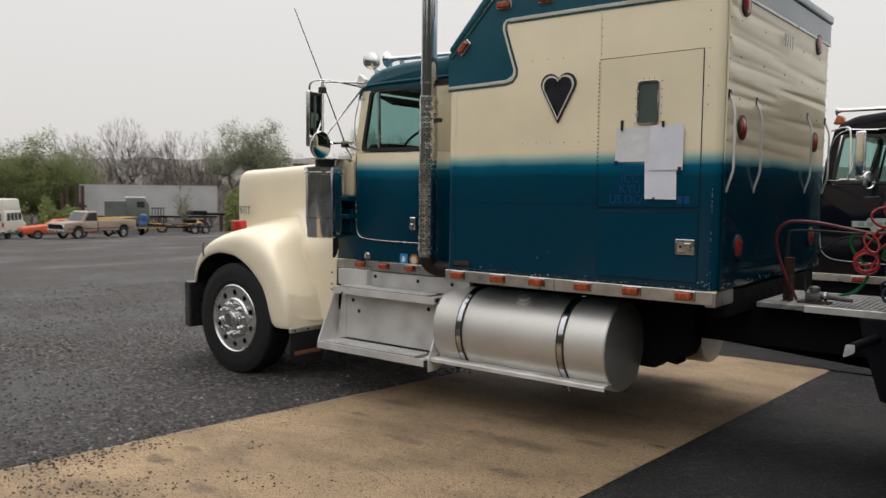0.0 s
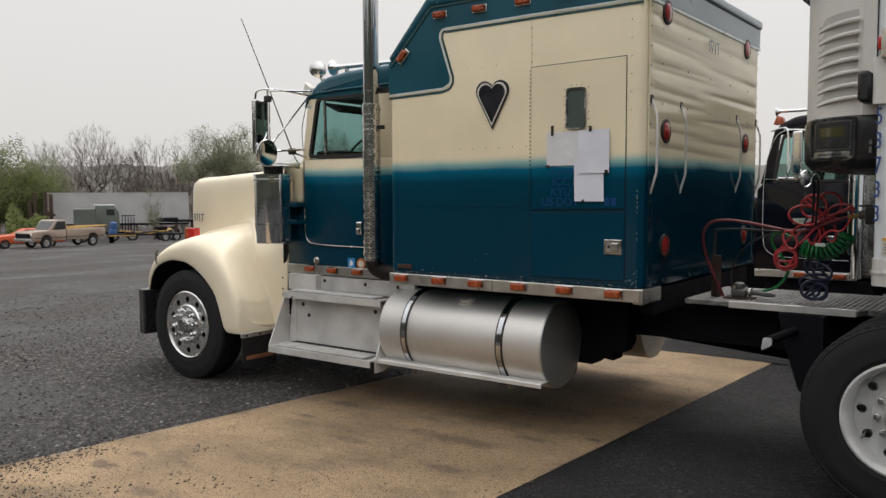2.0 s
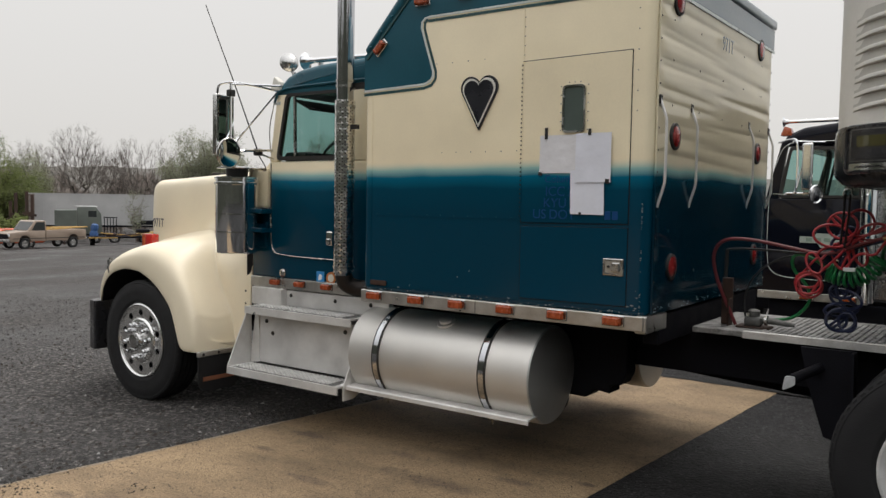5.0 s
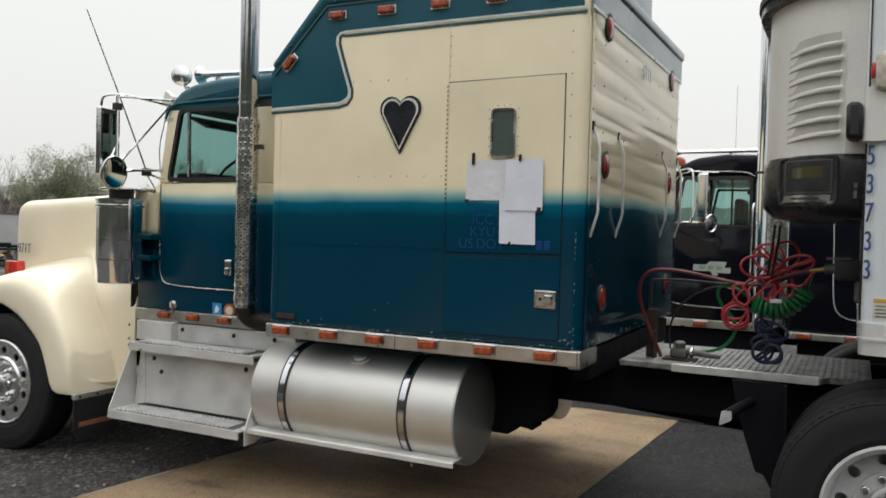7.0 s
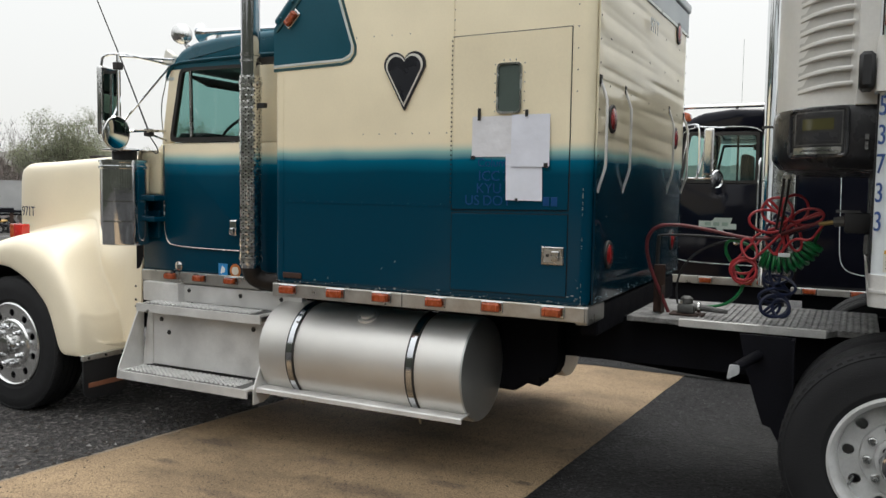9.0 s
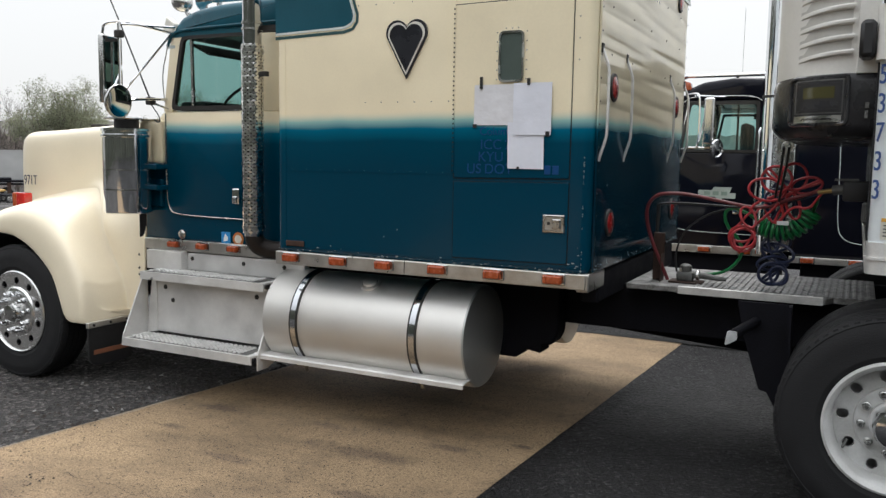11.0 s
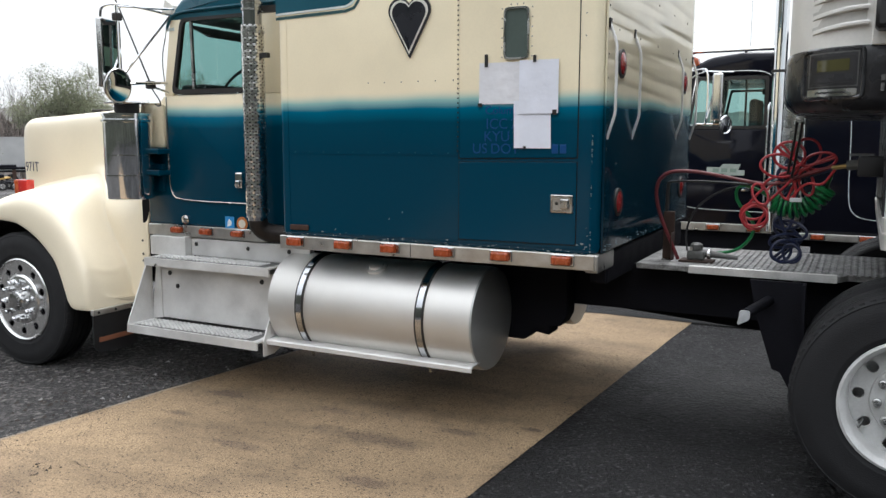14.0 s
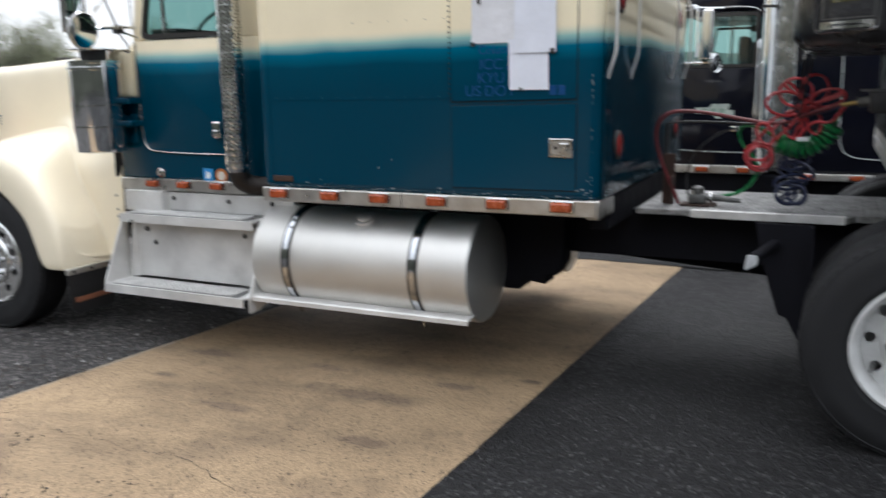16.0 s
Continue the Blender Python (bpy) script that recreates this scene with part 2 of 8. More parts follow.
def asphalt():
    m = bpy.data.materials.new("worn_wet_asphalt")
    m.use_nodes = True
    n, l = m.node_tree.nodes, m.node_tree.links
    p = n["Principled BSDF"]
    p.inputs["Specular IOR Level"].default_value = 0.35
    geo = n.new("ShaderNodeNewGeometry")
    vor = n.new("ShaderNodeTexVoronoi")
    vor.inputs["Scale"].default_value = 44
    big = n.new("ShaderNodeTexNoise")
    big.inputs["Scale"].default_value, big.inputs["Detail"].default_value = 0.35, 6
    mid = n.new("ShaderNodeTexNoise")
    mid.inputs["Scale"].default_value, mid.inputs["Detail"].default_value = 20, 8
    mid.inputs["Roughness"].default_value = 0.7
    cells = n.new("ShaderNodeValToRGB")
    e = cells.color_ramp.elements
    e[0].position, e[0].color = 0.0, (0.013, 0.0125, 0.0125, 1)
    e[1].position, e[1].color = 1.0, (0.11, 0.108, 0.105, 1)
    k = e.new(0.62)
    k.color = (0.034, 0.033, 0.033, 1)
    k = e.new(0.9)
    k.color = (0.075, 0.073, 0.071, 1)
    sep = n.new("ShaderNodeSeparateColor")
    tone = n.new("ShaderNodeValToRGB")
    tone.color_ramp.elements[0].position, tone.color_ramp.elements[0].color = 0.36, (0.60, 0.575, 0.565, 1)
    tone.color_ramp.elements[1].position, tone.color_ramp.elements[1].color = 0.66, (1.46, 1.40, 1.36, 1)
    mul = n.new("ShaderNodeMixRGB")
    mul.blend_type, mul.inputs[0].default_value = "MULTIPLY", 1.0
    rr = n.new("ShaderNodeMapRange")
    rr.inputs["From Min"].default_value, rr.inputs["From Max"].default_value = 0.35, 0.65
    rr.inputs["To Min"].default_value, rr.inputs["To Max"].default_value = 0.42, 0.95
    b = n.new("ShaderNodeBump")
    b.inputs["Strength"].default_value, b.inputs["Distance"].default_value = 0.9, 0.016
    for t in (vor, big, mid):
        l.new(geo.outputs["Position"], t.inputs["Vector"])
    l.new(vor.outputs["Color"], sep.inputs[0])
    l.new(sep.outputs["Red"], cells.inputs[0])
    l.new(big.outputs["Fac"], tone.inputs[0])
    lump = n.new("ShaderNodeValToRGB")
    lump.color_ramp.elements[0].position, lump.color_ramp.elements[0].color = 0.38, (0.34, 0.335, 0.335, 1)
    lump.color_ramp.elements[1].position, lump.color_ramp.elements[1].color = 0.60, (1.75, 1.73, 1.70, 1)
    rough_tone = n.new("ShaderNodeMixRGB")
    rough_tone.blend_type, rough_tone.inputs[0].default_value = "MULTIPLY", 1.0
    l.new(mid.outputs["Fac"], lump.inputs[0])
    l.new(tone.outputs[0], rough_tone.inputs[1])
    l.new(lump.outputs[0], rough_tone.inputs[2])
    l.new(cells.outputs[0], mul.inputs[1])
    l.new(rough_tone.outputs[0], mul.inputs[2])
    # right of the strip: newer paving, with the trucks' shade put into the tone
    sx = n.new("ShaderNodeSeparateXYZ")
    newer_shaded = n.new("ShaderNodeMath")
    newer_shaded.operation = "GREATER_THAN"
    newer_shaded.inputs[1].default_value = -3.4
    fresh = n.new("ShaderNodeMixRGB")
    fresh.blend_type = "MULTIPLY"
    fresh.inputs[2].default_value = (0.135, 0.137, 0.160, 1)
    l.new(geo.outputs["Position"], sx.inputs[0])
    l.new(sx.outputs["X"], newer_shaded.inputs[0])
    l.new(newer_shaded.outputs[0], fresh.inputs[0])
    l.new(mul.outputs[0], fresh.inputs[1])
    # pale stones that show in the newer, blacker surface
    stone = n.new("ShaderNodeTexVoronoi")
    stone.inputs["Scale"].default_value = 75
    ssep = n.new("ShaderNodeSeparateColor")
    pale = n.new("ShaderNodeValToRGB")
    pale.color_ramp.elements[0].position, pale.color_ramp.elements[0].color = 0.90, (0, 0, 0, 1)
    pale.color_ramp.elements[1].position, pale.color_ramp.elements[1].color = 1.0, (0.075, 0.074, 0.073, 1)
    spread = n.new("ShaderNodeMixRGB")
    spread.blend_type = "ADD"
    l.new(geo.outputs["Position"], stone.inputs["Vector"])
    l.new(stone.outputs["Color"], ssep.inputs[0])
    l.new(ssep.outputs["Green"], pale.inputs[0])
    l.new(newer_shaded.outputs[0], spread.inputs[0])
    l.new(fresh.outputs[0], spread.inputs[1])
    l.new(pale.outputs[0], spread.inputs[2])
    l.new(spread.outputs[0], p.inputs["Base Color"])
    l.new(big.outputs["Fac"], rr.inputs["Value"])
    l.new(rr.outputs[0], p.inputs["Roughness"])
    high = n.new("ShaderNodeMath")
    high.operation = "MULTIPLY_ADD"
    high.inputs[1].default_value = 2.2
    l.new(mid.outputs["Fac"], high.inputs[0])
    l.new(vor.outputs["Distance"], high.inputs[2])
    l.new(high.outputs[0], b.inputs["Height"])
    l.new(b.outputs[0], p.inputs["Normal"])
    return m


ASPHALT = asphalt()


def concrete():
    m = bpy.data.materials.new("stained_tan_concrete")
    m.use_nodes = True
    n, l = m.node_tree.nodes, m.node_tree.links
    p = n["Principled BSDF"]
    p.inputs["Roughness"].default_value = 0.8
    geo = n.new("ShaderNodeNewGeometry")

    def tex(scale, detail, rough=0.6):
        t = n.new("ShaderNodeTexNoise")
        t.inputs["Scale"].default_value, t.inputs["Detail"].default_value, t.inputs["Roughness"].default_value = scale, detail, rough
        l.new(geo.outputs["Position"], t.inputs["Vector"])
        return t

    def ramp(src, a, ca, b, cb):
        r = n.new("ShaderNodeValToRGB")
        r.color_ramp.elements[0].position, r.color_ramp.elements[0].color = a, (*ca, 1)
        r.color_ramp.elements[1].position, r.color_ramp.elements[1].color = b, (*cb, 1)
        l.new(src, r.inputs[0])
        return r.outputs[0]

    def mul(a, b):
        x = n.new("ShaderNodeMixRGB")
        x.blend_type, x.inputs[0].default_value = "MULTIPLY", 1.0
        l.new(a, x.inputs[1])
        l.new(b, x.inputs[2])
        return x.outputs[0]

    tan = ramp(tex(0.9, 5).outputs["Fac"], 0.35, (0.207, 0.145, 0.083), 0.7, (0.355, 0.253, 0.147))
    stain = ramp(tex(1.9, 6, 0.65).outputs["Fac"], 0.52, (1, 1, 1), 0.74, (0.66, 0.655, 0.68))
    oil = ramp(tex(6.5, 7, 0.7).outputs["Fac"], 0.54, (1, 1, 1), 0.76, (0.66, 0.65, 0.65))
    grain = ramp(tex(120, 5, 0.75).outputs["Fac"], 0.36, (0.48, 0.46, 0.44), 0.62, (1.30, 1.30, 1.30))
    v = n.new("ShaderNodeTexVoronoi")
    v.inputs["Scale"].default_value = 38
    l.new(geo.outputs["Position"], v.inputs["Vector"])
    pits = ramp(v.outputs["Distance"], 0.06, (0.45, 0.43, 0.41), 0.15, (1, 1, 1))
    drag = n.new("ShaderNodeTexNoise")
    drag.inputs["Scale"].default_value, drag.inputs["Detail"].default_value = 1.0, 5
    lane = n.new("ShaderNodeMapping")
    lane.inputs["Scale"].default_value = (1.0, 3.2, 1.0)
    lane.inputs["Rotation"].default_value = (0, 0, 0.12)
    l.new(geo.outputs["Position"], lane.inputs["Vector"])
    l.new(lane.outputs[0], drag.inputs["Vector"])
    scuff = ramp(drag.outputs["Fac"], 0.50, (1.04, 1.04, 1.04), 0.72, (0.70, 0.69, 0.69))
    fleck = n.new("ShaderNodeTexVoronoi")
    fleck.inputs["Scale"].default_value = 120
    l.new(geo.outputs["Position"], fleck.inputs["Vector"])
    fsep = n.new("ShaderNodeSeparateColor")
    l.new(fleck.outputs["Color"], fsep.inputs[0])
    flecks = ramp(fsep.outputs["Red"], 0.84, (1, 1, 1), 0.95, (0.42, 0.40, 0.38))
    # old oil drips, and ragged blots by the tank that also paint its shade
    ragged = tex(5.0, 5, 0.7).outputs["Fac"]
    colour = mul(mul(mul(mul(mul(mul(tan, stain), oil), grain), pits), scuff), flecks)
    for cx, cy, sx, sy, deep in ((-4.63, 2.74, 0.30, 0.17, 0.50), (-4.64, 2.99, 0.24, 0.12, 0.55), (-4.39, 4.28, 0.24, 0.13, 0.58), (-4.0, 2.62, 0.34, 0.16, 0.66), (-2.37, 5.00, 0.17, 0.10, 0.42), (-3.55, 4.75, 0.5, 0.16, 0.72), (-3.2, 2.75, 0.4, 0.14, 0.72), (-3.15, 4.45, 0.85, 0.26, 0.60), (-3.75, 4.02, 0.60, 0.12, 0.68), (-2.85, 3.92, 0.45, 0.15, 0.66), (-4.45, 4.70, 0.45, 0.16, 0.66), (-2.75, 4.75, 0.35, 0.14, 0.62)):
        away = n.new("ShaderNodeVectorMath")
        away.operation = "SUBTRACT"
        away.inputs[1].default_value = (cx, cy, 0.01)
        l.new(geo.outputs["Position"], away.inputs[0])
        flat = n.new("ShaderNodeVectorMath")
        flat.operation = "MULTIPLY"
        flat.inputs[1].default_value = (1 / sx, 1 / sy, 0)
        l.new(away.outputs[0], flat.inputs[0])
        far_ = n.new("ShaderNodeVectorMath")
        far_.operation = "LENGTH"
        l.new(flat.outputs[0], far_.inputs[0])
        uneven = n.new("ShaderNodeMath")
        uneven.operation = "MULTIPLY_ADD"
        uneven.inputs[1].default_value = 1.1
        l.new(ragged, uneven.inputs[0])
        l.new(far_.outputs["Value"], uneven.inputs[2])
        colour = mul(colour, ramp(uneven.outputs[0], 0.75, (deep, deep * 0.985, deep * 1.05), 1.55, (1, 1, 1)))
    l.new(colour, p.inputs["Base Color"])
    b = n.new("ShaderNodeBump")
    b.inputs["Strength"].default_value, b.inputs["Distance"].default_value = 0.5, 0.006
    l.new(tex(180, 4).outputs["Fac"], b.inputs["Height"])
    l.new(b.outputs[0], p.inputs["Normal"])
    return m


CONCRETE = concrete()

# ---- mesh tools ----
def part(name, bm, material, parent=None, label="", smooth=False, local=None):
    """One mesh object from a bmesh in world metres, under a thing or a part."""
    me = bpy.data.meshes.new(name)
    bmesh.ops.recalc_face_normals(bm, faces=bm.faces)
    if smooth:
        for f in bm.faces:
            f.smooth = True
        for e in bm.edges:
            if len(e.link_faces) == 2 and e.calc_face_angle(0) > radians(38):
                e.smooth = False
    bm.to_mesh(me)
    bm.free()
    me.materials.append(material)
    ob = new(name, me)
    if parent is not None:
        ob.parent = parent
        base = root_of(parent)
        if parent is base:
            me.transform(Matrix.Translation(-base.location))
        else:
            me.transform(Matrix.Translation(-base.location))
    if label:
        ob["label"] = label
    return ob


def root_of(ob):
    while ob.parent is not None:
        ob = ob.parent
    return ob


def thing(name, base, label, category, group="", kind=""):
    ob = new(name)
    ob.empty_display_size = 0.2
    ob.location = base
    return tagged(ob, label, category, group, kind)


def single(name, bm, material, label, category, smooth=False, group="", kind=""):
    return tagged(part(name, bm, material, None, label, smooth), label, category, group, kind)


def box(x0, x1, y0, y1, z0, z1, bevel=0.0, seg=2, bm=None):
    b = bmesh.new()
    bmesh.ops.create_cube(b, size=1)
    bmesh.ops.scale(b, vec=(x1 - x0, y1 - y0, z1 - z0), verts=b.verts)
    bmesh.ops.translate(b, vec=((x0 + x1) / 2, (y0 + y1) / 2, (z0 + z1) / 2), verts=b.verts)
    if bevel:
        bmesh.ops.bevel(b, geom=list(b.edges), offset=bevel, segments=seg, profile=0.5, affect="EDGES")
    return merge(bm, b)


def merge(bm, b):
    if bm is None:
        return b
    me = bpy.data.meshes.new("joined")
    b.to_mesh(me)
    b.free()
    bm.from_mesh(me)
    bpy.data.meshes.remove(me)
    return bm


def turned(b, m):
    bmesh.ops.transform(b, matrix=m, verts=b.verts)
    return b


def prism(points, axis, a, c, bevel=0.0, seg=2, bm=None):
    """A polygon in the plane across the axis, extruded from a to c. Points: (x, z) for y, (y, z) for x, (x, y) for z."""
    b = bmesh.new()
    place = {"y": lambda p, v: (p[0], v, p[1]), "x": lambda p, v: (v, p[0], p[1]), "z": lambda p, v: (p[0], p[1], v)}[axis]
    lo, hi = [b.verts.new(place(p, a)) for p in points], [b.verts.new(place(p, c)) for p in points]
    b.faces.new(lo)
    b.faces.new(hi[::-1])
    for i in range(len(points)):
        j = (i + 1) % len(points)
        b.faces.new((lo[i], hi[i], hi[j], lo[j]))
    bmesh.ops.recalc_face_normals(b, faces=b.faces)
    if bevel:
        bmesh.ops.bevel(b, geom=list(b.edges), offset=bevel, segments=seg, profile=0.5, affect="EDGES")
    return merge(bm, b)


def lathe(profile, centre, axis="z", n=32, bm=None, closed=False):
    """Turn (radius, height) round an axis through the centre."""
    b = bmesh.new()
    rings = []
    for r, h in profile:
        ring = []
        for k in range(n):
            a = 2 * math.pi * k / n
            u, v = r * math.cos(a), r * math.sin(a)
            p = {"z": (u, v, h), "y": (u, h, v), "x": (h, u, v)}[axis]
            ring.append(b.verts.new((p[0] + centre[0], p[1] + centre[1], p[2] + centre[2])))
        rings.append(ring)
    pairs = list(zip(rings, rings[1:]))
    if closed:
        pairs.append((rings[-1], rings[0]))
    for lo, hi in pairs:
        for k in range(n):
            j = (k + 1) % n
            b.faces.new((lo[k], lo[j], hi[j], hi[k]))
    if not closed:
        if profile[0][0] > 1e-4:
            b.faces.new(rings[0][::-1])
        if profile[-1][0] > 1e-4:
            b.faces.new(rings[-1])
    bmesh.ops.remove_doubles(b, verts=b.verts, dist=1e-5)
    return merge(bm, b)


def tube(points, r, n=10, bm=None, smooth_path=0, taper=None):
    """A round bar along a line of points, optionally rounded by corner cutting."""
    pts = [Vector(p) for p in points]
    for _ in range(smooth_path):
        q = [pts[0]]
        for a, c in zip(pts, pts[1:]):
            q += [a.lerp(c, 0.25), a.lerp(c, 0.75)]
        pts = q + [pts[-1]]
    b = bmesh.new()
    rings, side = [], None
    for i, p in enumerate(pts):
        d = (pts[min(i + 1, len(pts) - 1)] - pts[max(i - 1, 0)]).normalized()
        if side is None:
            side = d.orthogonal().normalized()
        else:
            side = (side - d * side.dot(d))
            side = side.normalized() if side.length > 1e-6 else d.orthogonal().normalized()
        up = d.cross(side)
        rr = r if taper is None else r + (taper - r) * i / (len(pts) - 1)
        rings.append([b.verts.new(p + (side * math.cos(2 * math.pi * k / n) + up * math.sin(2 * math.pi * k / n)) * rr) for k in range(n)])
    for lo, hi in zip(rings, rings[1:]):
        for k in range(n):
            j = (k + 1) % n
            b.faces.new((lo[k], lo[j], hi[j], hi[k]))
    b.faces.new(rings[0][::-1])
    b.faces.new(rings[-1])
    return merge(bm, b)


def band(points, width, axis, a, c, bm=None):
    """A flat stripe of some width along an open line in the plane across the axis."""
    left, right = [], []
    n = len(points)
    for i, p in enumerate(points):
        q0, q1 = Vector(points[max(i - 1, 0)]), Vector(points[min(i + 1, n - 1)])
        d = (q1 - q0).normalized()
        nn = Vector((-d[1], d[0])) * width / 2
        left.append(tuple(Vector(p) + nn))
        right.append(tuple(Vector(p) - nn))
    for i in range(n - 1):
        bm = prism([left[i], left[i + 1], right[i + 1], right[i]], axis, a, c, bm=bm)
    return bm


def sheet(points, axis, v):
    """One flat face across the axis, for a thin glass pane."""
    b = bmesh.new()
    b.faces.new([b.verts.new((p[0], v, p[1]) if axis == "y" else (v, p[0], p[1])) for p in points])
    return b


def rounded(points, r, steps=5):
    """A closed polygon with its corners rounded."""
    out, n = [], len(points)
    for i in range(n):
        p0, p, p1 = (Vector(points[(i + k) % n]) for k in (-1, 0, 1))
        rr = r[i] if isinstance(r, (list, tuple)) else r
        if rr <= 0:
            out.append(tuple(p))
            continue
        a, c = p + (p0 - p).normalized() * rr, p + (p1 - p).normalized() * rr
        for s in range(steps + 1):
            t = s / steps
            out.append(tuple(a * (1 - t) ** 2 + p * 2 * t * (1 - t) + c * t * t))
    return out


def ringplate(outer, inner, axis, a, c, bm=None):
    """A frame between two closed polygons with the same number of points."""
    n = len(outer)
    for i in range(n):
        j = (i + 1) % n
        bm = prism([outer[i], outer[j], inner[j], inner[i]], axis, a, c, bm=bm)
    bmesh.ops.remove_doubles(bm, verts=bm.verts, dist=1e-5)
    return bm


def holed_disc(r_out, r_in, hole_ring, hole_r, count, y0, y1, squash=1.0, phase=0.0):
    """A flat ring round the y axis at the origin, with a ring of real round holes."""
    b = bmesh.new()

    def loop(cx, cz, r, n, rot=0.0, sx=1.0):
        vs = []
        for k in range(n):
            t = 2 * math.pi * k / n
            u, v = r * math.cos(t), r * sx * math.sin(t)
            vs.append(b.verts.new((cx + u * math.cos(rot) - v * math.sin(rot), y0, cz + u * math.sin(rot) + v * math.cos(rot))))
        return [b.edges.new((vs[i], vs[(i + 1) % n])) for i in range(n)]

    edges = loop(0, 0, r_out, 40) + loop(0, 0, r_in, 24)
    for k in range(count):
        t = 2 * math.pi * (k + 0.5) / count + phase
        edges += loop(hole_ring * math.cos(t), hole_ring * math.sin(t), hole_r, 12, t, squash)
    bmesh.ops.triangle_fill(b, use_beauty=True, use_dissolve=False, edges=edges, normal=(0, -1, 0))
    ex = bmesh.ops.extrude_face_region(b, geom=list(b.faces))
    bmesh.ops.translate(b, vec=(0, y1 - y0, 0), verts=[v for v in ex["geom"] if isinstance(v, bmesh.types.BMVert)])
    return b


def letters(text, size, m, material, parent, name="lettering", label="", depth=0.001, squeeze=1.0):
    cu = bpy.data.curves.new("text", "FONT")
    cu.body, cu.size, cu.extrude = text, size, depth
    tmp = new("text", cu)
    me = bpy.data.meshes.new_from_object(tmp.evaluated_get(bpy.context.evaluated_depsgraph_get()))
    bpy.data.objects.remove(tmp)
    me.name = name
    me.transform(Matrix.Diagonal((squeeze, 1, 1, 1)))
    me.transform(m)
    if parent is not None:
        me.transform(Matrix.Translation(-root_of(parent).location))
    me.materials.clear()
    me.materials.append(material)
    ob = new(name, me)
    ob.parent = parent
    if label:
        ob["label"] = label
    return ob


def lamp_lens(x, y, z, parent, material=None, w=0.10, h=0.055, d=0.035, tilt=0.0, chrome=True):
    """A small marker lamp on a face that looks towards -y: bracket and moulded lens."""
    m = pose(x, y, z, 0, tilt, 0)
    base = turned(box(-w * 0.62, w * 0.62, -0.008, 0.0, -h * 0.62, h * 0.62, 0.004, 1), m)
    body = part("marker_lamp", base, STEELPOL if chrome else GASKET, parent, "amber side marker lamp on a metal bracket")
    b = box(-w / 2, w / 2, -d, -0.008, -h / 2, h / 2, 0.010, 2)
    for k in (-1, 1):
        b = box(k * w * 0.36 - 0.008, k * w * 0.36 + 0.008, -d - 0.006, -0.008, -h * 0.36, h * 0.36, 0.003, 1, b)
    lens = part("lens", turned(b, m), material or AMBER, body, "amber plastic lens")
    return body


def rivets(points, axis, face, material, parent, r=0.006, label=""):
    """A row of small domed rivets on a face; a point is (x, z) for y and (y, z) for x. sign: towards the viewer."""
    b = bmesh.new()
    for p in points:
        c = (p[0], face, p[1]) if axis == "y" else (face, p[0], p[1])
        s = -1 if axis == "y" else 1
        prof = [(r, 0), (r * 0.7, s * r * 0.45), (0.0, s * r * 0.6)]
        lathe(prof, c, axis, 6, b)
    return tagged(part("rivets", b, material, parent, label), kind="stuff")

# ---- ground ----
def ground_z(x, y):
    """The yard is level round the trucks and falls away gently towards the parked vehicles."""
    d = max(0.0, -x - 8.0)
    if d < 6:
        drop = 0.041 * d * d / 12
    elif d < 70:
        drop = 0.041 * (d - 3)
    else:
        drop = 0.041 * 67
    return -drop - min(0.045, 0.030 * max(0.0, -5.2 - x))


def make_ground():
    xs = [-900, -500, -300, -180, -120, -95, -80] + [-78 + 2 * k for k in range(36)] + [-6.7, -6, -5.2, -3, 0, 4, 10, 25, 60, 150, 400, 900]
    ys = [-900, -400, -150, -60, -25, -10, -4, 0, 4, 8, 12, 16, 22, 30, 40, 55, 75, 100, 150, 250, 450, 900]
    b = bmesh.new()
    grid = [[b.verts.new((x, y, ground_z(x, y))) for y in ys] for x in xs]
    for i in range(len(xs) - 1):
        for j in range(len(ys) - 1):
            b.faces.new((grid[i][j], grid[i + 1][j], grid[i + 1][j + 1], grid[i][j + 1]))
    return single("ground", b, ASPHALT, "dark worn asphalt yard with loose gravel", "ground", True, kind="structure")


make_ground()


def edge_x(side, y):
    base = -5.42 + 0.122 * y if side < 0 else -2.56 + 0.056 * y
    return base + (0.012 if side < 0 else 0.004) * noise.noise(Vector((y * 2.3, side * 5.0, 0))) + (0.006 if side < 0 else 0.004) * noise.noise(Vector((y * 9.0, side, 3)))


def make_slab():
    """The tan concrete strip under the truck: two pours that meet at a ragged crack."""
    b = bmesh.new()
    rows = []
    n = 110
    for k in range(n + 1):
        y = -7.0 + 15.35 * k / n
        l, r = edge_x(-1, y), edge_x(1, y)
        rows.append([b.verts.new((l + (r - l) * s / 14, y, 0.010 if 0 < s < 14 else 0.004)) for s in range(15)])
    for lo, hi in zip(rows, rows[1:]):
        for s in range(14):
            b.faces.new((lo[s], lo[s + 1], hi[s + 1], hi[s]))
    return single("concrete_strip", b, CONCRETE, "tan stained concrete strip set in the asphalt", "pavement", kind="structure")


slab = make_slab()


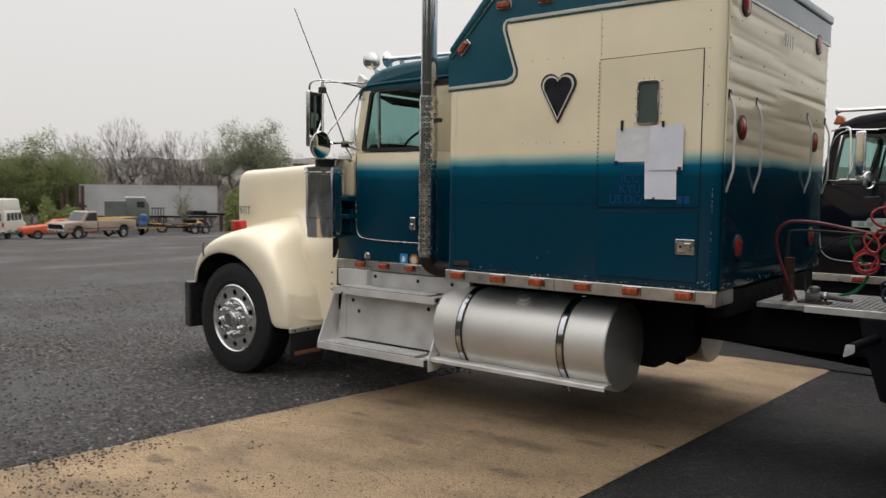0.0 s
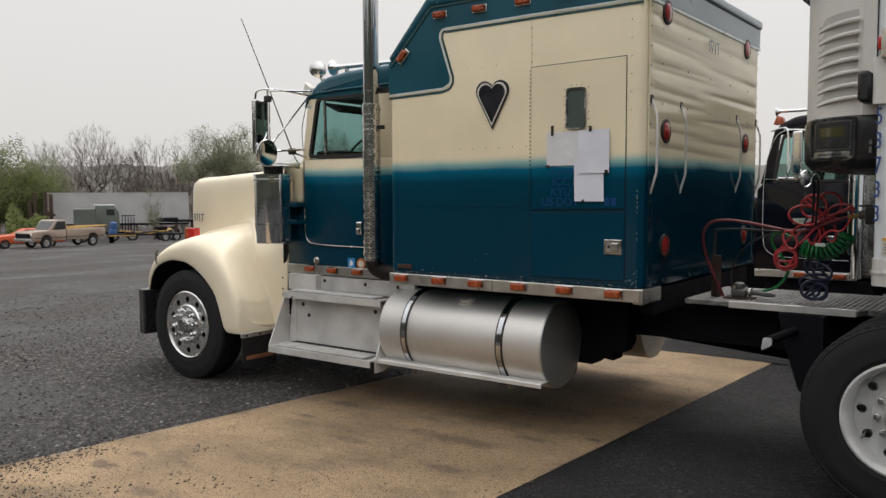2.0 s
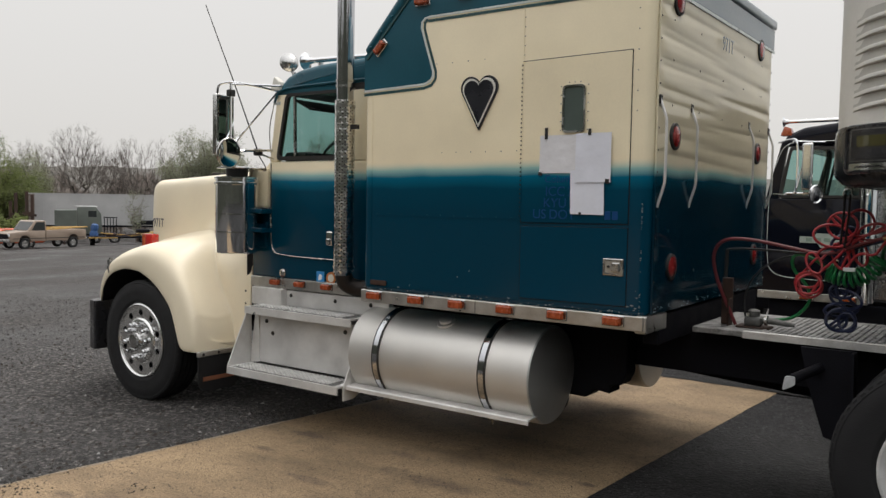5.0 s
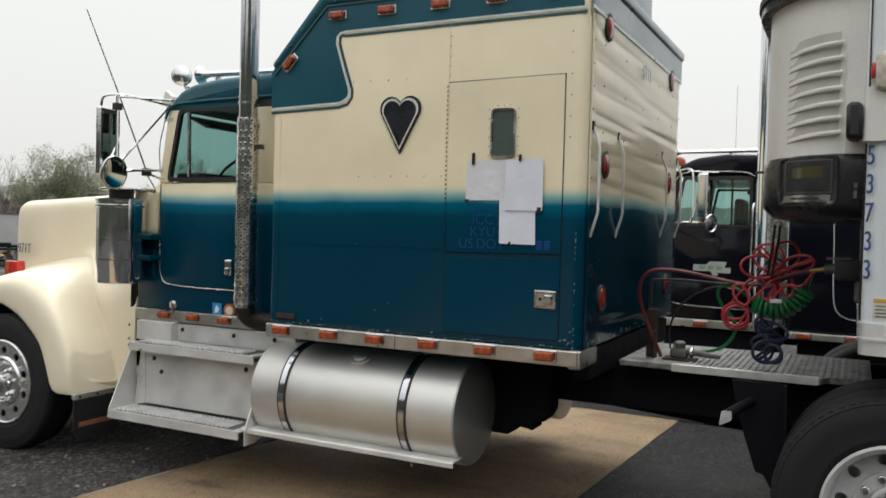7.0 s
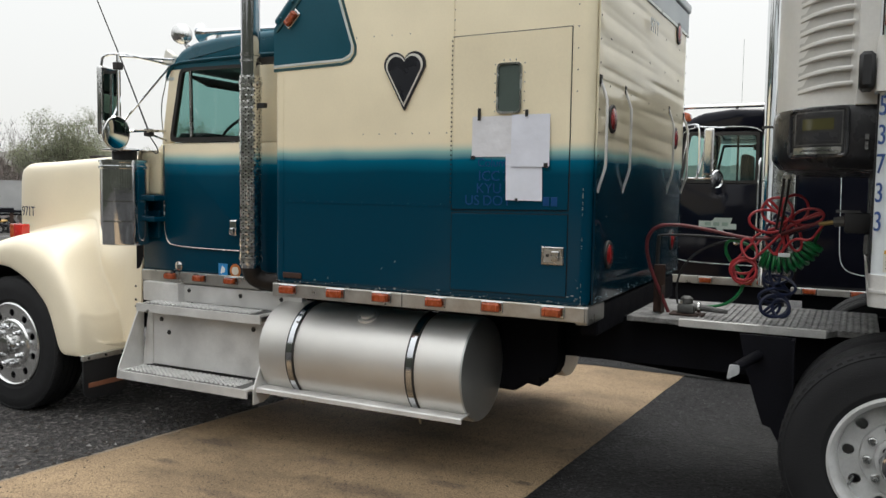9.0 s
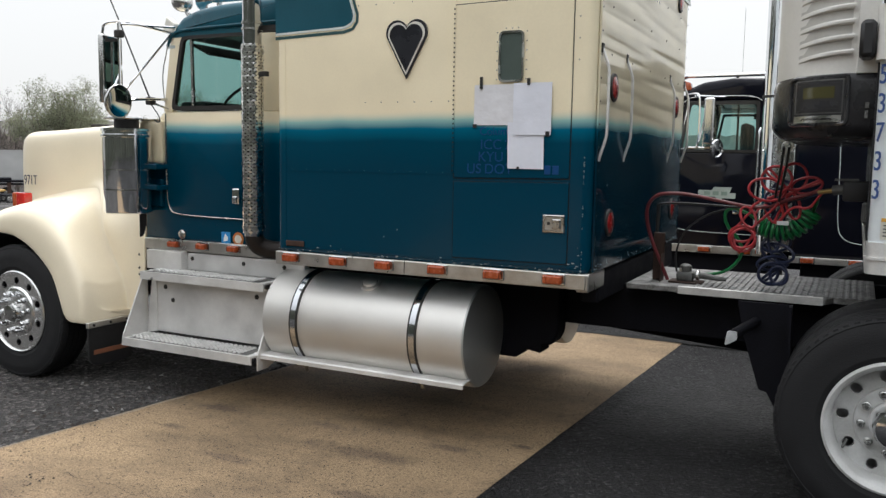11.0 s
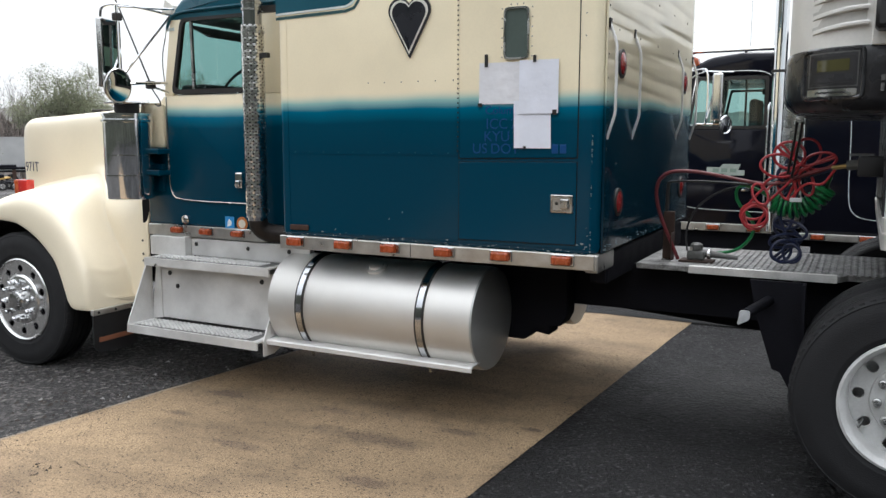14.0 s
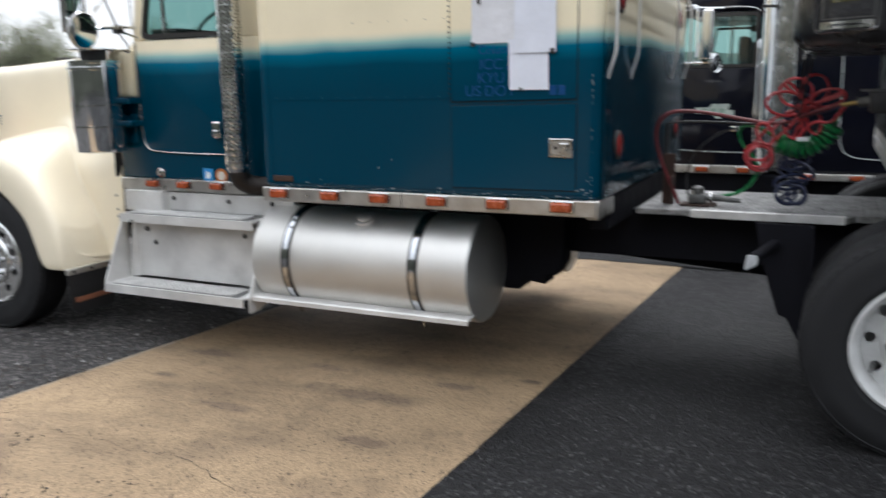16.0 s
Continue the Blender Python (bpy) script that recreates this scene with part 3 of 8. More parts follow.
def make_crack():
    """A ragged crack across the slab."""
    b = bmesh.new()
    rnd = random.Random(4)
    pts, x, y = [], -4.98, 3.47
    while x < -2.75:
        pts.append((x, y))
        x += 0.035
        y += 0.035 * ((-0.02 if x < -3.7 else -0.20) + rnd.uniform(-0.6, 0.6)) + 0.008 * noise.noise(Vector((x * 3, 1, 1)))
    for (x0, y0), (x1, y1) in zip(pts, pts[1:]):
        w0 = 0.0008 + 0.0028 * abs(noise.noise(Vector((x0 * 5, 0, 5))))
        vs = [b.verts.new(p) for p in ((x0, y0 - w0, 0.0125), (x1, y1 - w0, 0.0125), (x1, y1 + w0, 0.0125), (x0, y0 + w0, 0.0125))]
        b.faces.new(vs)
    crack = part("crack", b, SEAM, slab, "thin dark crack")
    return crack


make_crack()


def end_strip():
    """A ragged dark strip where the concrete meets the asphalt beyond the truck."""
    b = bmesh.new()
    rows = []
    for k in range(40):
        x = edge_x(-1, 8.3) - 0.1 + 3.0 * k / 39
        w = 0.10 + 0.06 * noise.noise(Vector((x * 2.5, 4, 0))) + 0.03 * noise.noise(Vector((x * 11, 6, 0)))
        rows.append((b.verts.new((x, 8.30 + 0.02 * noise.noise(Vector((x * 4, 0, 0))), 0.0135)), b.verts.new((x, 8.32 + w, 0.0135))))
    for lo, hi in zip(rows, rows[1:]):
        b.faces.new((lo[0], hi[0], hi[1], lo[1]))
    part("end_strip", b, SEAM, slab, "ragged black strip at the slab's end")


end_strip()


def make_worn_edge():
    """Pale worn arris along the strip's edge."""
    b = bmesh.new()
    rows = []
    for k in range(160):
        y = -2.0 + 9.5 * k / 159
        x = edge_x(-1, y)
        w = 0.014 + 0.034 * noise.noise(Vector((y * 3.1, 7, 0))) + 0.012 * noise.noise(Vector((y * 14, 3, 0)))
        rows.append((b.verts.new((x + 0.004 * noise.noise(Vector((y * 20, 1, 2))), y, 0.0046)), b.verts.new((x + 0.012, y, 0.0062)), b.verts.new((x + 0.012 + max(0.001, w), y, 0.0070))))
    for lo, hi in zip(rows, rows[1:]):
        for i in range(2):
            b.faces.new((lo[i], lo[i + 1], hi[i + 1], hi[i]))
    part("worn_edge", b, mat("pale_worn_concrete", (0.30, 0.255, 0.20), 0.85, 0, 0.25, 40, 0.3, 120, col2=(0.19, 0.14, 0.09)), slab, "pale worn edge")


make_worn_edge()


def make_grit():
    """Loose grit and small stones."""
    rnd = random.Random(11)
    dark, pale = bmesh.new(), bmesh.new()

    def stone(b, x, y, z, s):
        vs = []
        for p in ((1, 0, 0), (-0.5, 0.9, 0), (-0.5, -0.9, 0), (0.1, 0.1, 0.8)):
            vs.append(b.verts.new((x + s * (p[0] + rnd.uniform(-0.4, 0.4)), y + s * (p[1] + rnd.uniform(-0.4, 0.4)), z + s * p[2])))
        for f in ((0, 1, 3), (1, 2, 3), (2, 0, 3)):
            b.faces.new([vs[i] for i in f])

    for _ in range(6500):
        y = rnd.uniform(1.2, 7.5) if rnd.random() < 0.5 else rnd.uniform(1.6, 4.2)
        l, r = edge_x(-1, y), edge_x(1, y)
        x = rnd.uniform(l, r)
        if noise.noise(Vector((x * 1.1, y * 1.1, 8))) < rnd.uniform(-0.5, 0.4):
            continue
        stone(dark, x, y, 0.009, rnd.choice((0.002, 0.002, 0.003, 0.003, 0.004, 0.005, 0.007)))
    # drifts of loose grit near the strip's open end
    for _ in range(18000):
        y = 1.5 + 2.3 * rnd.random() ** 1.2
        x = rnd.uniform(edge_x(-1, y) + 0.02, edge_x(1, y) - 0.02)
        if noise.noise(Vector((x * 1.7, y * 2.4, 3))) * 0.9 + noise.noise(Vector((x * 6, y * 6, 9))) * 0.3 + (2.75 - y) * 0.5 < rnd.uniform(-0.05, 0.75):
            continue
        stone(dark, x, y, 0.009, rnd.choice((0.003, 0.004, 0.005, 0.006, 0.008, 0.012)))
    mid = bmesh.new()
    for _ in range(40000):
        if rnd.random() < 0.62:
            y = 1.5 + 13 * rnd.random() ** 1.8
            x = edge_x(-1, y) - 0.02 - 11.0 * rnd.random() ** 1.9
        else:
            x, y = rnd.uniform(-2.6, 1.0), rnd.uniform(2.2, 9)
        if edge_x(-1, y) - 0.02 < x < edge_x(1, y) + 0.02:
            continue
        k = rnd.random()
        if x < -4:
            b, sizes = (pale if k < 0.03 else mid if k < 0.70 else dark), (0.003, 0.004, 0.006, 0.008, 0.011, 0.015, 0.020)
        else:
            b, sizes = (pale if k < 0.16 else mid if k < 0.55 else dark), (0.002, 0.003, 0.003, 0.004, 0.005)
        stone(b, x, y, ground_z(x, y) - 0.001, rnd.choice(sizes))
    single("grey_gravel", mid, mat("grey_gravel", (0.062, 0.060, 0.058), 0.8, spec=0.3), "grey crushed stone loose on the asphalt", "gravel", kind="stuff")
    single("gravel", dark, mat("dark_gravel", (0.055, 0.047, 0.041), 0.85, spec=0.2), "loose dark gravel scattered on the yard", "gravel", kind="stuff")
    single("pale_grit", pale, mat("pale_grit", (0.27, 0.265, 0.255), 0.8), "pale grit scattered on the asphalt", "gravel", kind="stuff")


make_grit()


# ---- the tractor: front towards -x, near side towards -y ----
YC, SIDE, FAR = 5.98, 4.79, 7.17
truck = thing("semi_truck", (-4.0, YC, 0.0), "cream and teal long-nose semi truck with tall sleeper", "truck")

# sleeper box
SL_F, SL_R = -4.01, -1.965
prof = [(SL_F, 1.07), (SL_F, 2.69), (-3.63, 3.06), (SL_R, 3.06), (SL_R, 1.07)]
sleeper = part("sleeper", prism(prof, "y", SIDE, FAR, 0.05, 5), SLEEPER, truck, "cream over teal riveted sleeper box with a sprayed fade", True)
cap = [(-4.022, 2.70), (-3.645, 3.112), (-1.952, 3.112), (-1.952, 3.035), (-3.605, 3.035), (-3.965, 2.655)]
part("roof_cap", prism(cap, "y", SIDE - 0.008, FAR + 0.008, 0.03, 4), TEAL_UP, truck, "teal rounded roof edge moulding", True)
part("roof_seam", prism([(-3.985, 2.645), (-3.598, 3.033), (-1.950, 3.033), (-1.950, 3.022), (-3.594, 3.022), (-3.978, 2.632)], "y", SIDE - 0.010, FAR + 0.010), STRIPE_D, sleeper)
rivets([(-3.54 + 0.145 * k, 3.05) for k in range(11)] + [(-3.95 + 0.09 * k, 2.715 + 0.093 * k) for k in range(4)], "y", SIDE - 0.009, TEAL_UP, sleeper, 0.012)

# upper teal field with its white and dark outline on the side
field = [(SL_F + 0.004, 2.43), (-3.50, 2.445), (-3.445, 2.475), (-3.435, 2.52), (-3.53, 2.80), (-3.525, 2.845), (-3.48, 2.868), (SL_R - 0.03, 2.868), (SL_R - 0.03, 3.03), (-3.60, 3.03), (SL_F + 0.004, 2.66)]
part("teal_side_field", prism(field, "y", SIDE - 0.002, SIDE + 0.004), TEAL_UP, sleeper, "teal painted upper side")
edge_line = [(SL_F + 0.004, 2.425), (-3.50, 2.44), (-3.455, 2.455), (-3.432, 2.482), (-3.430, 2.52), (-3.48, 2.665), (-3.525, 2.80), (-3.522, 2.835), (-3.50, 2.857), (-3.465, 2.863), (-2.8, 2.868), (SL_R - 0.012, 2.870)]
part("white_pinstripe", band(edge_line, 0.013, "y", SIDE - 0.0045, SIDE), STRIPE, sleeper, "white pinstripe")
dark_line = [(x + (0.022 if 3 <= i <= 7 else 0.014 if i in (2, 8) else 0), z - (0.024 if i < 3 or i > 8 else 0.012 if i in (3, 8) else 0.006)) for i, (x, z) in enumerate(edge_line)]
part("dark_pinstripe", band(dark_line, 0.017, "y", SIDE - 0.003, SIDE), STRIPE_D, sleeper, "dark teal pinstripe")

# rear wall: buckled sheet
def rear_sheet():
    """Sheet metal with narrow wedge-shaped buckles that run nearly level."""
    b = bmesh.new()
    rnd = random.Random(12)
    ny, nz = 80, 230
    y0, y1, z0, z1 = SIDE + 0.05, FAR - 0.05, 1.09, 3.03
    wedges = []
    for k in range(15):
        z = 1.98 + 0.058 * k + rnd.uniform(-0.012, 0.012)
        anchor = y0 if k % 3 != 1 else y1
        wedges.append((anchor + rnd.uniform(-0.1, 0.25) * (1 if anchor == y0 else -1), z, rnd.uniform(0.9, 1.9), rnd.uniform(0.055, 0.10), rnd.uniform(-0.03, 0.015), rnd.uniform(0.0045, 0.0085)))
    for k in range(5):
        wedges.append((rnd.uniform(y0, y1), rnd.uniform(1.2, 1.75), rnd.uniform(0.5, 1.0), 0.09, rnd.uniform(-0.03, 0.03), 0.002))
    rows = []
    for j in range(nz + 1):
        z = z0 + (z1 - z0) * j / nz
        row = []
        for i in range(ny + 1):
            y = y0 + (y1 - y0) * i / ny
            fade = min(1, (y - y0) / 0.08, (y1 - y) / 0.08, (z - z0) / 0.1, (z1 - z) / 0.1)
            w = 0.003 * noise.noise(Vector((y * 0.8, z * 2.0, 2.0)))
            for yc, zc, half, tall, slope, amp in wedges:
                u = abs(y - yc) / half
                if u < 1:
                    v = (z - zc - slope * (y - yc)) / (tall * (1 - 0.55 * u))
                    if -1 < v < 0.7:
                        w -= amp * (1 - u) ** 0.8 * ((1 + v) ** 1.3 if v < 0 else (1 - v / 0.7) ** 1.6)
            row.append(b.verts.new((SL_R + 0.010 + max(0, fade) * max(-0.007, w + 0.006), y, z)))
        rows.append(row)
    for lo, hi in zip(rows, rows[1:]):
        for i in range(ny):
            b.faces.new((lo[i], lo[i + 1], hi[i + 1], hi[i]))
    return b


part("rear_sheet", rear_sheet(), SLEEPER_REAR_SHADED, sleeper, "glossy buckled rear wall, cream above teal, darkened for its shade", True)
part("rear_top_band", box(SL_R + 0.012, SL_R + 0.020, SIDE + 0.02, FAR - 0.02, 2.885, 3.03), GREYTEAL, sleeper, "faded grey-blue band")
part("rear_pinstripe", box(SL_R + 0.012, SL_R + 0.022, SIDE + 0.01, FAR - 0.01, 2.862, 2.882), STRIPE, sleeper, "white pinstripe")
part("rear_roof_rail", box(SL_R + 0.0, SL_R + 0.035, SIDE + 0.0, FAR + 0.0, 3.035, 3.105, 0.018, 3), GREYTEAL, sleeper, "grey-blue rounded rear roof edge", True)
part("rear_corner_seam", box(SL_R + 0.004, SL_R + 0.014, SIDE + 0.045, SIDE + 0.051, 1.09, 3.02), SLEEPER_REAR_SHADED, sleeper)
part("bottom_corner_plate", box(-2.03, SL_R + 0.008, SIDE - 0.004, SIDE + 0.30, 0.985, 1.085, 0.01, 2), TRIM, sleeper, "scuffed aluminium corner plate")
rear_pts = [(SIDE + 0.06, 1.15 + 0.12 * k) for k in range(16)] + [(FAR - 0.06, 1.15 + 0.12 * k) for k in range(16)]
rear_pts += [(SIDE + 0.25 + 0.45 * k, z) for k in range(5) for z in (1.3, 1.55, 2.25, 2.5, 2.72)]
rivets(rear_pts, "x", SL_R + 0.016, GASKET, sleeper, 0.006)

for z in (2.83, 2.08, 1.34):
    for y in (5.10, 6.80):
        body = part("rear_lamp", lathe([(0.078, 0.0), (0.076, 0.012), (0.062, 0.015), (0.062, 0.006)], (SL_R + 0.012, y, z), "x", 28), GASKET, truck, "round red rear lamp in a dark gasket", True)
        part("lens", lathe([(0.061, 0.006), (0.058, 0.015), (0.035, 0.022), (0.0, 0.024)], (SL_R + 0.012, y, z), "x", 28), REDLENS, body, "red lens", True)
for y in (4.87, 5.37, 6.57, 7.10):
    pts = [(SL_R + 0.012, y, 2.275), (SL_R + 0.016, y, 2.255), (SL_R + 0.048, y, 2.17), (SL_R + 0.052, y, 2.14), (SL_R + 0.052, y, 1.83), (SL_R + 0.048, y, 1.80), (SL_R + 0.016, y, 1.70), (SL_R + 0.012, y, 1.68)]
    rail = part("grab_rail", tube(pts, 0.0080, 10, smooth_path=1), STEPALU, truck, "bent steel grab rail", True)
    part("rail_foot", box(SL_R + 0.01, SL_R + 0.02, y - 0.018, y + 0.018, 2.24, 2.29, 0.003, 1), GASKET, rail)
letters("971T", 0.125, Matrix.Translation((SL_R + 0.036, 5.84, 2.685)) @ pose(0, 0, 0, 90, 0, 90), GREYTEAL, sleeper, "unit_number", "small dark unit number", squeeze=0.9)

part("rear_cross_beam", box(-2.06, -1.962, 4.98, 6.98, 0.90, 1.072, 0.01, 1), FRAME_M, truck, "black beam under the sleeper")

# side door, hatch, seams, vent window
part("sleeper_door", prism(rounded([(-2.760, 1.575), (-2.085, 1.585), (-2.085, 2.53), (-2.760, 2.52)], 0.012, 2), "y", SIDE - 0.006, SIDE + 0.004, 0.0015, 1), SLEEPER, sleeper, "flush side door in the two-tone paint")
part("door_gap", ringplate([(-2.765, 1.570), (-2.080, 1.580), (-2.080, 2.535), (-2.765, 2.525)], [(-2.761, 1.573), (-2.084, 1.583), (-2.084, 2.531), (-2.761, 2.521)], "y", SIDE - 0.0025, SIDE + 0.002), SEAM, sleeper)
part("baggage_hatch", prism([(-2.760, 1.125), (-2.085, 1.13), (-2.085, 1.560), (-2.760, 1.553)], "y", SIDE - 0.006, SIDE + 0.004, 0.0015, 1), SLEEPER, sleeper, "teal baggage hatch")
part("hatch_gap", ringplate([(-2.764, 1.121), (-2.081, 1.126), (-2.081, 1.564), (-2.764, 1.557)], [(-2.761, 1.124), (-2.084, 1.129), (-2.084, 1.561), (-2.761, 1.554)], "y", SIDE - 0.003, SIDE + 0.002), SEAM, sleeper)
part("hinge_strip", box(-2.773, -2.759, SIDE - 0.011, SIDE, 1.60, 2.52, 0.003, 1), SLEEPER, sleeper)
part("side_seam", box(-2.767, -2.763, SIDE - 0.003, SIDE, 2.53, 2.84), SLEEPER, sleeper)
part("front_seam", box(-3.935, -3.930, SIDE - 0.0025, SIDE, 1.10, 2.41), SLEEPER, sleeper)
part("middle_seam", box(-3.93, -2.768, SIDE - 0.0022, SIDE, 1.588, 1.591), SLEEPER, sleeper)
rivets([(-2.766, 1.615 + 0.026 * k) for k in range(35)], "y", SIDE - 0.0112, SEAM, sleeper, 0.0055)
side_pts = [(-2.758, 2.56 + 0.055 * k) for k in range(5)]
side_pts += [(-3.4 + 0.12 * k, 2.56) for k in range(4)] + [(-3.35 + 0.11 * k, 2.00) for k in range(6)] 
rivets([(-3.88 + 0.105 * k, 1.602) for k in range(11)], "y", SIDE - 0.002, TEAL_UP, sleeper, 0.0034)
side_pts += [(-2.05, 2.2 + 0.11 * k) for k in range(6)]
rivets(side_pts, "y", SIDE - 0.002, GREYMET, sleeper, 0.0040)

vent_o = rounded([(-2.497, 2.095), (-2.353, 2.095), (-2.353, 2.365), (-2.497, 2.365)], 0.03, 4)
vent_i = rounded([(-2.487, 2.105), (-2.363, 2.105), (-2.363, 2.355), (-2.487, 2.355)], 0.026, 4)
vent = part("vent_window", ringplate(vent_o, vent_i, "y", SIDE - 0.018, SIDE - 0.004), STEELPOL, truck, "small grey-green vent window in a bright frame")
part("pane", prism(vent_i, "y", SIDE - 0.010, SIDE - 0.005), TINT, vent, "grey-green tinted pane")
rivets([(-2.51, 2.11 + 0.05 * k) for k in range(6)] + [(-2.34, 2.11 + 0.05 * k) for k in range(6)] + [(-2.46 + 0.035 * k, z) for k in range(3) for z in (2.38, 2.08)], "y", SIDE - 0.006, STEELPOL, vent, 0.0048)

# heart emblem
def heart(cx, top, w, h, k):
    """A playing-card heart: two round lobes and straight flanks down to a sharp tip."""
    half = []
    r = 0.272 * w
    for s_ in range(15):
        a = radians(168 - 200 * s_ / 14)
        half.append((0.245 * w + r * math.cos(a), -r + r * math.sin(a)))
    half = [(0.0, half[0][1] - 0.004)] + half + [(0.0, -h)]
    full = half + [(-x, z) for x, z in half[-2:0:-1]]
    return [(cx + k * x, top + k * z - (1 - k) * h * 0.40) for x, z in full]


heart_ob = part("heart_emblem", prism(heart(-3.07, 2.460, 0.258, 0.330, 1.0), "y", SIDE - 0.014, SIDE, 0.0), HEARTB, truck, "black heart emblem with a cream inner outline")
part("heart_outline", prism(heart(-3.07, 2.460, 0.258, 0.330, 0.90), "y", SIDE - 0.017, SIDE - 0.010), HEARTW, heart_ob, "cream outline")
part("heart_centre", prism(heart(-3.07, 2.460, 0.258, 0.330, 0.80), "y", SIDE - 0.020, SIDE - 0.010), HEARTB, heart_ob, "black centre")

# hatch latch
latch = part("hatch_latch", box(-2.223, -2.098, SIDE - 0.014, SIDE, 1.295, 1.392, 0.006, 2), STEELPOL, truck, "square paddle latch of bright steel")
part("latch_recess", box(-2.205, -2.116, SIDE - 0.016, SIDE - 0.008, 1.312, 1.376), TRIM, latch)
part("latch_paddle", box(-2.165, -2.118, SIDE - 0.026, SIDE - 0.010, 1.318, 1.370, 0.006, 2), STEELPOL, latch)
part("keyhole", lathe([(0.009, 0), (0.009, -0.006)], (-2.185, SIDE - 0.015, 1.345), "y", 10), GASKET, latch)

# chrome skirt with side markers, upper markers
part("side_skirt", box(SL_F, -1.975, SIDE - 0.012, SIDE + 0.02, 0.998, 1.080, 0.004, 1), TRIM, truck, "scuffed aluminium skirt under the sleeper")
part("skirt_joint", box(-3.07, -3.066, SIDE - 0.0135, SIDE, 1.0, 1.078), SEAM, sleeper)
for x in (-3.885, -3.53, -3.205, -2.85, -2.50, -2.15):
    lamp_lens(x, SIDE - 0.012, 1.046, truck, w=0.108, h=0.050)
for x in (-3.52, -3.18, -2.83, -2.49, -2.15):
    lamp_lens(x, SIDE - 0.002, 2.965, truck, w=0.100, h=0.044)
lamp_lens(-3.865, SIDE - 0.002, 2.705, truck, w=0.100, h=0.044, tilt=-45)
part("old_reflector", box(-3.93, -3.79, SIDE - 0.012, SIDE, 1.118, 1.152, 0.004, 1), RUST, truck, "faded brown reflector strip")

# chipped paint along the bottom
def chips():
    rnd = random.Random(5)
    b = bmesh.new()
    for _ in range(95):
        x = rnd.uniform(SL_F + 0.02, -2.0)
        z = 1.084 + abs(rnd.gauss(0, 0.012))
        if rnd.random() < 0.10:
            x, z = -2.02 + rnd.gauss(0, 0.02), 1.09 + abs(rnd.gauss(0, 0.10))
        s = rnd.choice((0.002, 0.003, 0.004, 0.006))
        pts = [(x + s * rnd.uniform(0.5, 2.4) * math.cos(t), z + s * rnd.uniform(0.4, 0.9) * math.sin(t)) for t in (0, 1.2, 2.4, 3.6, 4.9)]
        prism(pts, "y", SIDE - 0.0022, SIDE, bm=b)
    for _ in range(60):
        y, z, s = rnd.uniform(SIDE + 0.06, FAR - 0.1), 1.095 + abs(rnd.gauss(0, 0.02)), rnd.choice((0.002, 0.003, 0.005))
        prism([(y + s * rnd.uniform(0.6, 2.6) * math.cos(t), z + s * rnd.uniform(0.4, 0.9) * math.sin(t)) for t in (0, 1.2, 2.4, 3.6, 4.9)], "x", SL_R + 0.010, SL_R + 0.0155, bm=b)
    for _ in range(26):
        z, s = rnd.uniform(1.09, 1.7), rnd.choice((0.002, 0.003, 0.004))
        prism([(-2.005 + s * math.cos(t), z + s * rnd.uniform(0.6, 1.6) * math.sin(t)) for t in (0, 1.2, 2.4, 3.6, 4.9)], "y", SIDE - 0.0022, SIDE + 0.004, bm=b)
    for x, z in ((-3.13, 1.255), (-3.22, 1.21), (-2.68, 1.19), (-3.6, 1.13)):
        prism([(x, z), (x + 0.008, z + 0.003), (x + 0.006, z + 0.012)], "y", SIDE - 0.0022, SIDE, bm=b)
    return b


tagged(part("paint_chips", chips(), mat("bare_primer", (0.17, 0.22, 0.23), 0.6), sleeper, "chipped paint showing primer"), kind="stuff")

# lettering on the door
def onside(x, z, y=SIDE - 0.0075):
    return Matrix.Translation((x, y, z)) @ pose(0, 0, 0, 90, 0, 0)


letters("Columb", 0.062, onside(-2.605, 1.812), BLUEINK, sleeper, "door_lettering", "blue painted lettering")
letters("ICC", 0.078, onside(-2.60, 1.735), BLUEINK, sleeper, "door_lettering", "blue painted lettering")
letters("2", 0.078, onside(-2.455, 1.735), BLUEINK, sleeper, "door_lettering", "blue painted lettering")
letters("KYU", 0.078, onside(-2.612, 1.668), BLUEINK, sleeper, "door_lettering", "blue painted lettering")
letters("US", 0.078, onside(-2.68, 1.602), BLUEINK, sleeper, "door_lettering", "blue painted lettering")
letters("DOT", 0.078, onside(-2.572, 1.602), BLUEINK, sleeper, "door_lettering", "blue painted lettering")
for k in range(2):
    part("number_bar", box(-2.222 + 0.045 * k, -2.187 + 0.045 * k, SIDE - 0.008, SIDE, 1.604, 1.652, 0.002, 1), BLUEINK, sleeper, "blue painted digit bar")

# roof fairing
fair = rounded([(4.98, 3.112), (6.38, 3.112), (6.38, 3.42), (6.27, 3.50), (5.1, 3.56), (4.98, 3.48)], [0, 0, 0.02, 0.03, 0.03, 0.03], 3)
part("roof_fairing", prism(fair, "x", -2.32, -2.01, 0.012, 2), GREYTEAL, truck, "grey-blue roof unit", True)

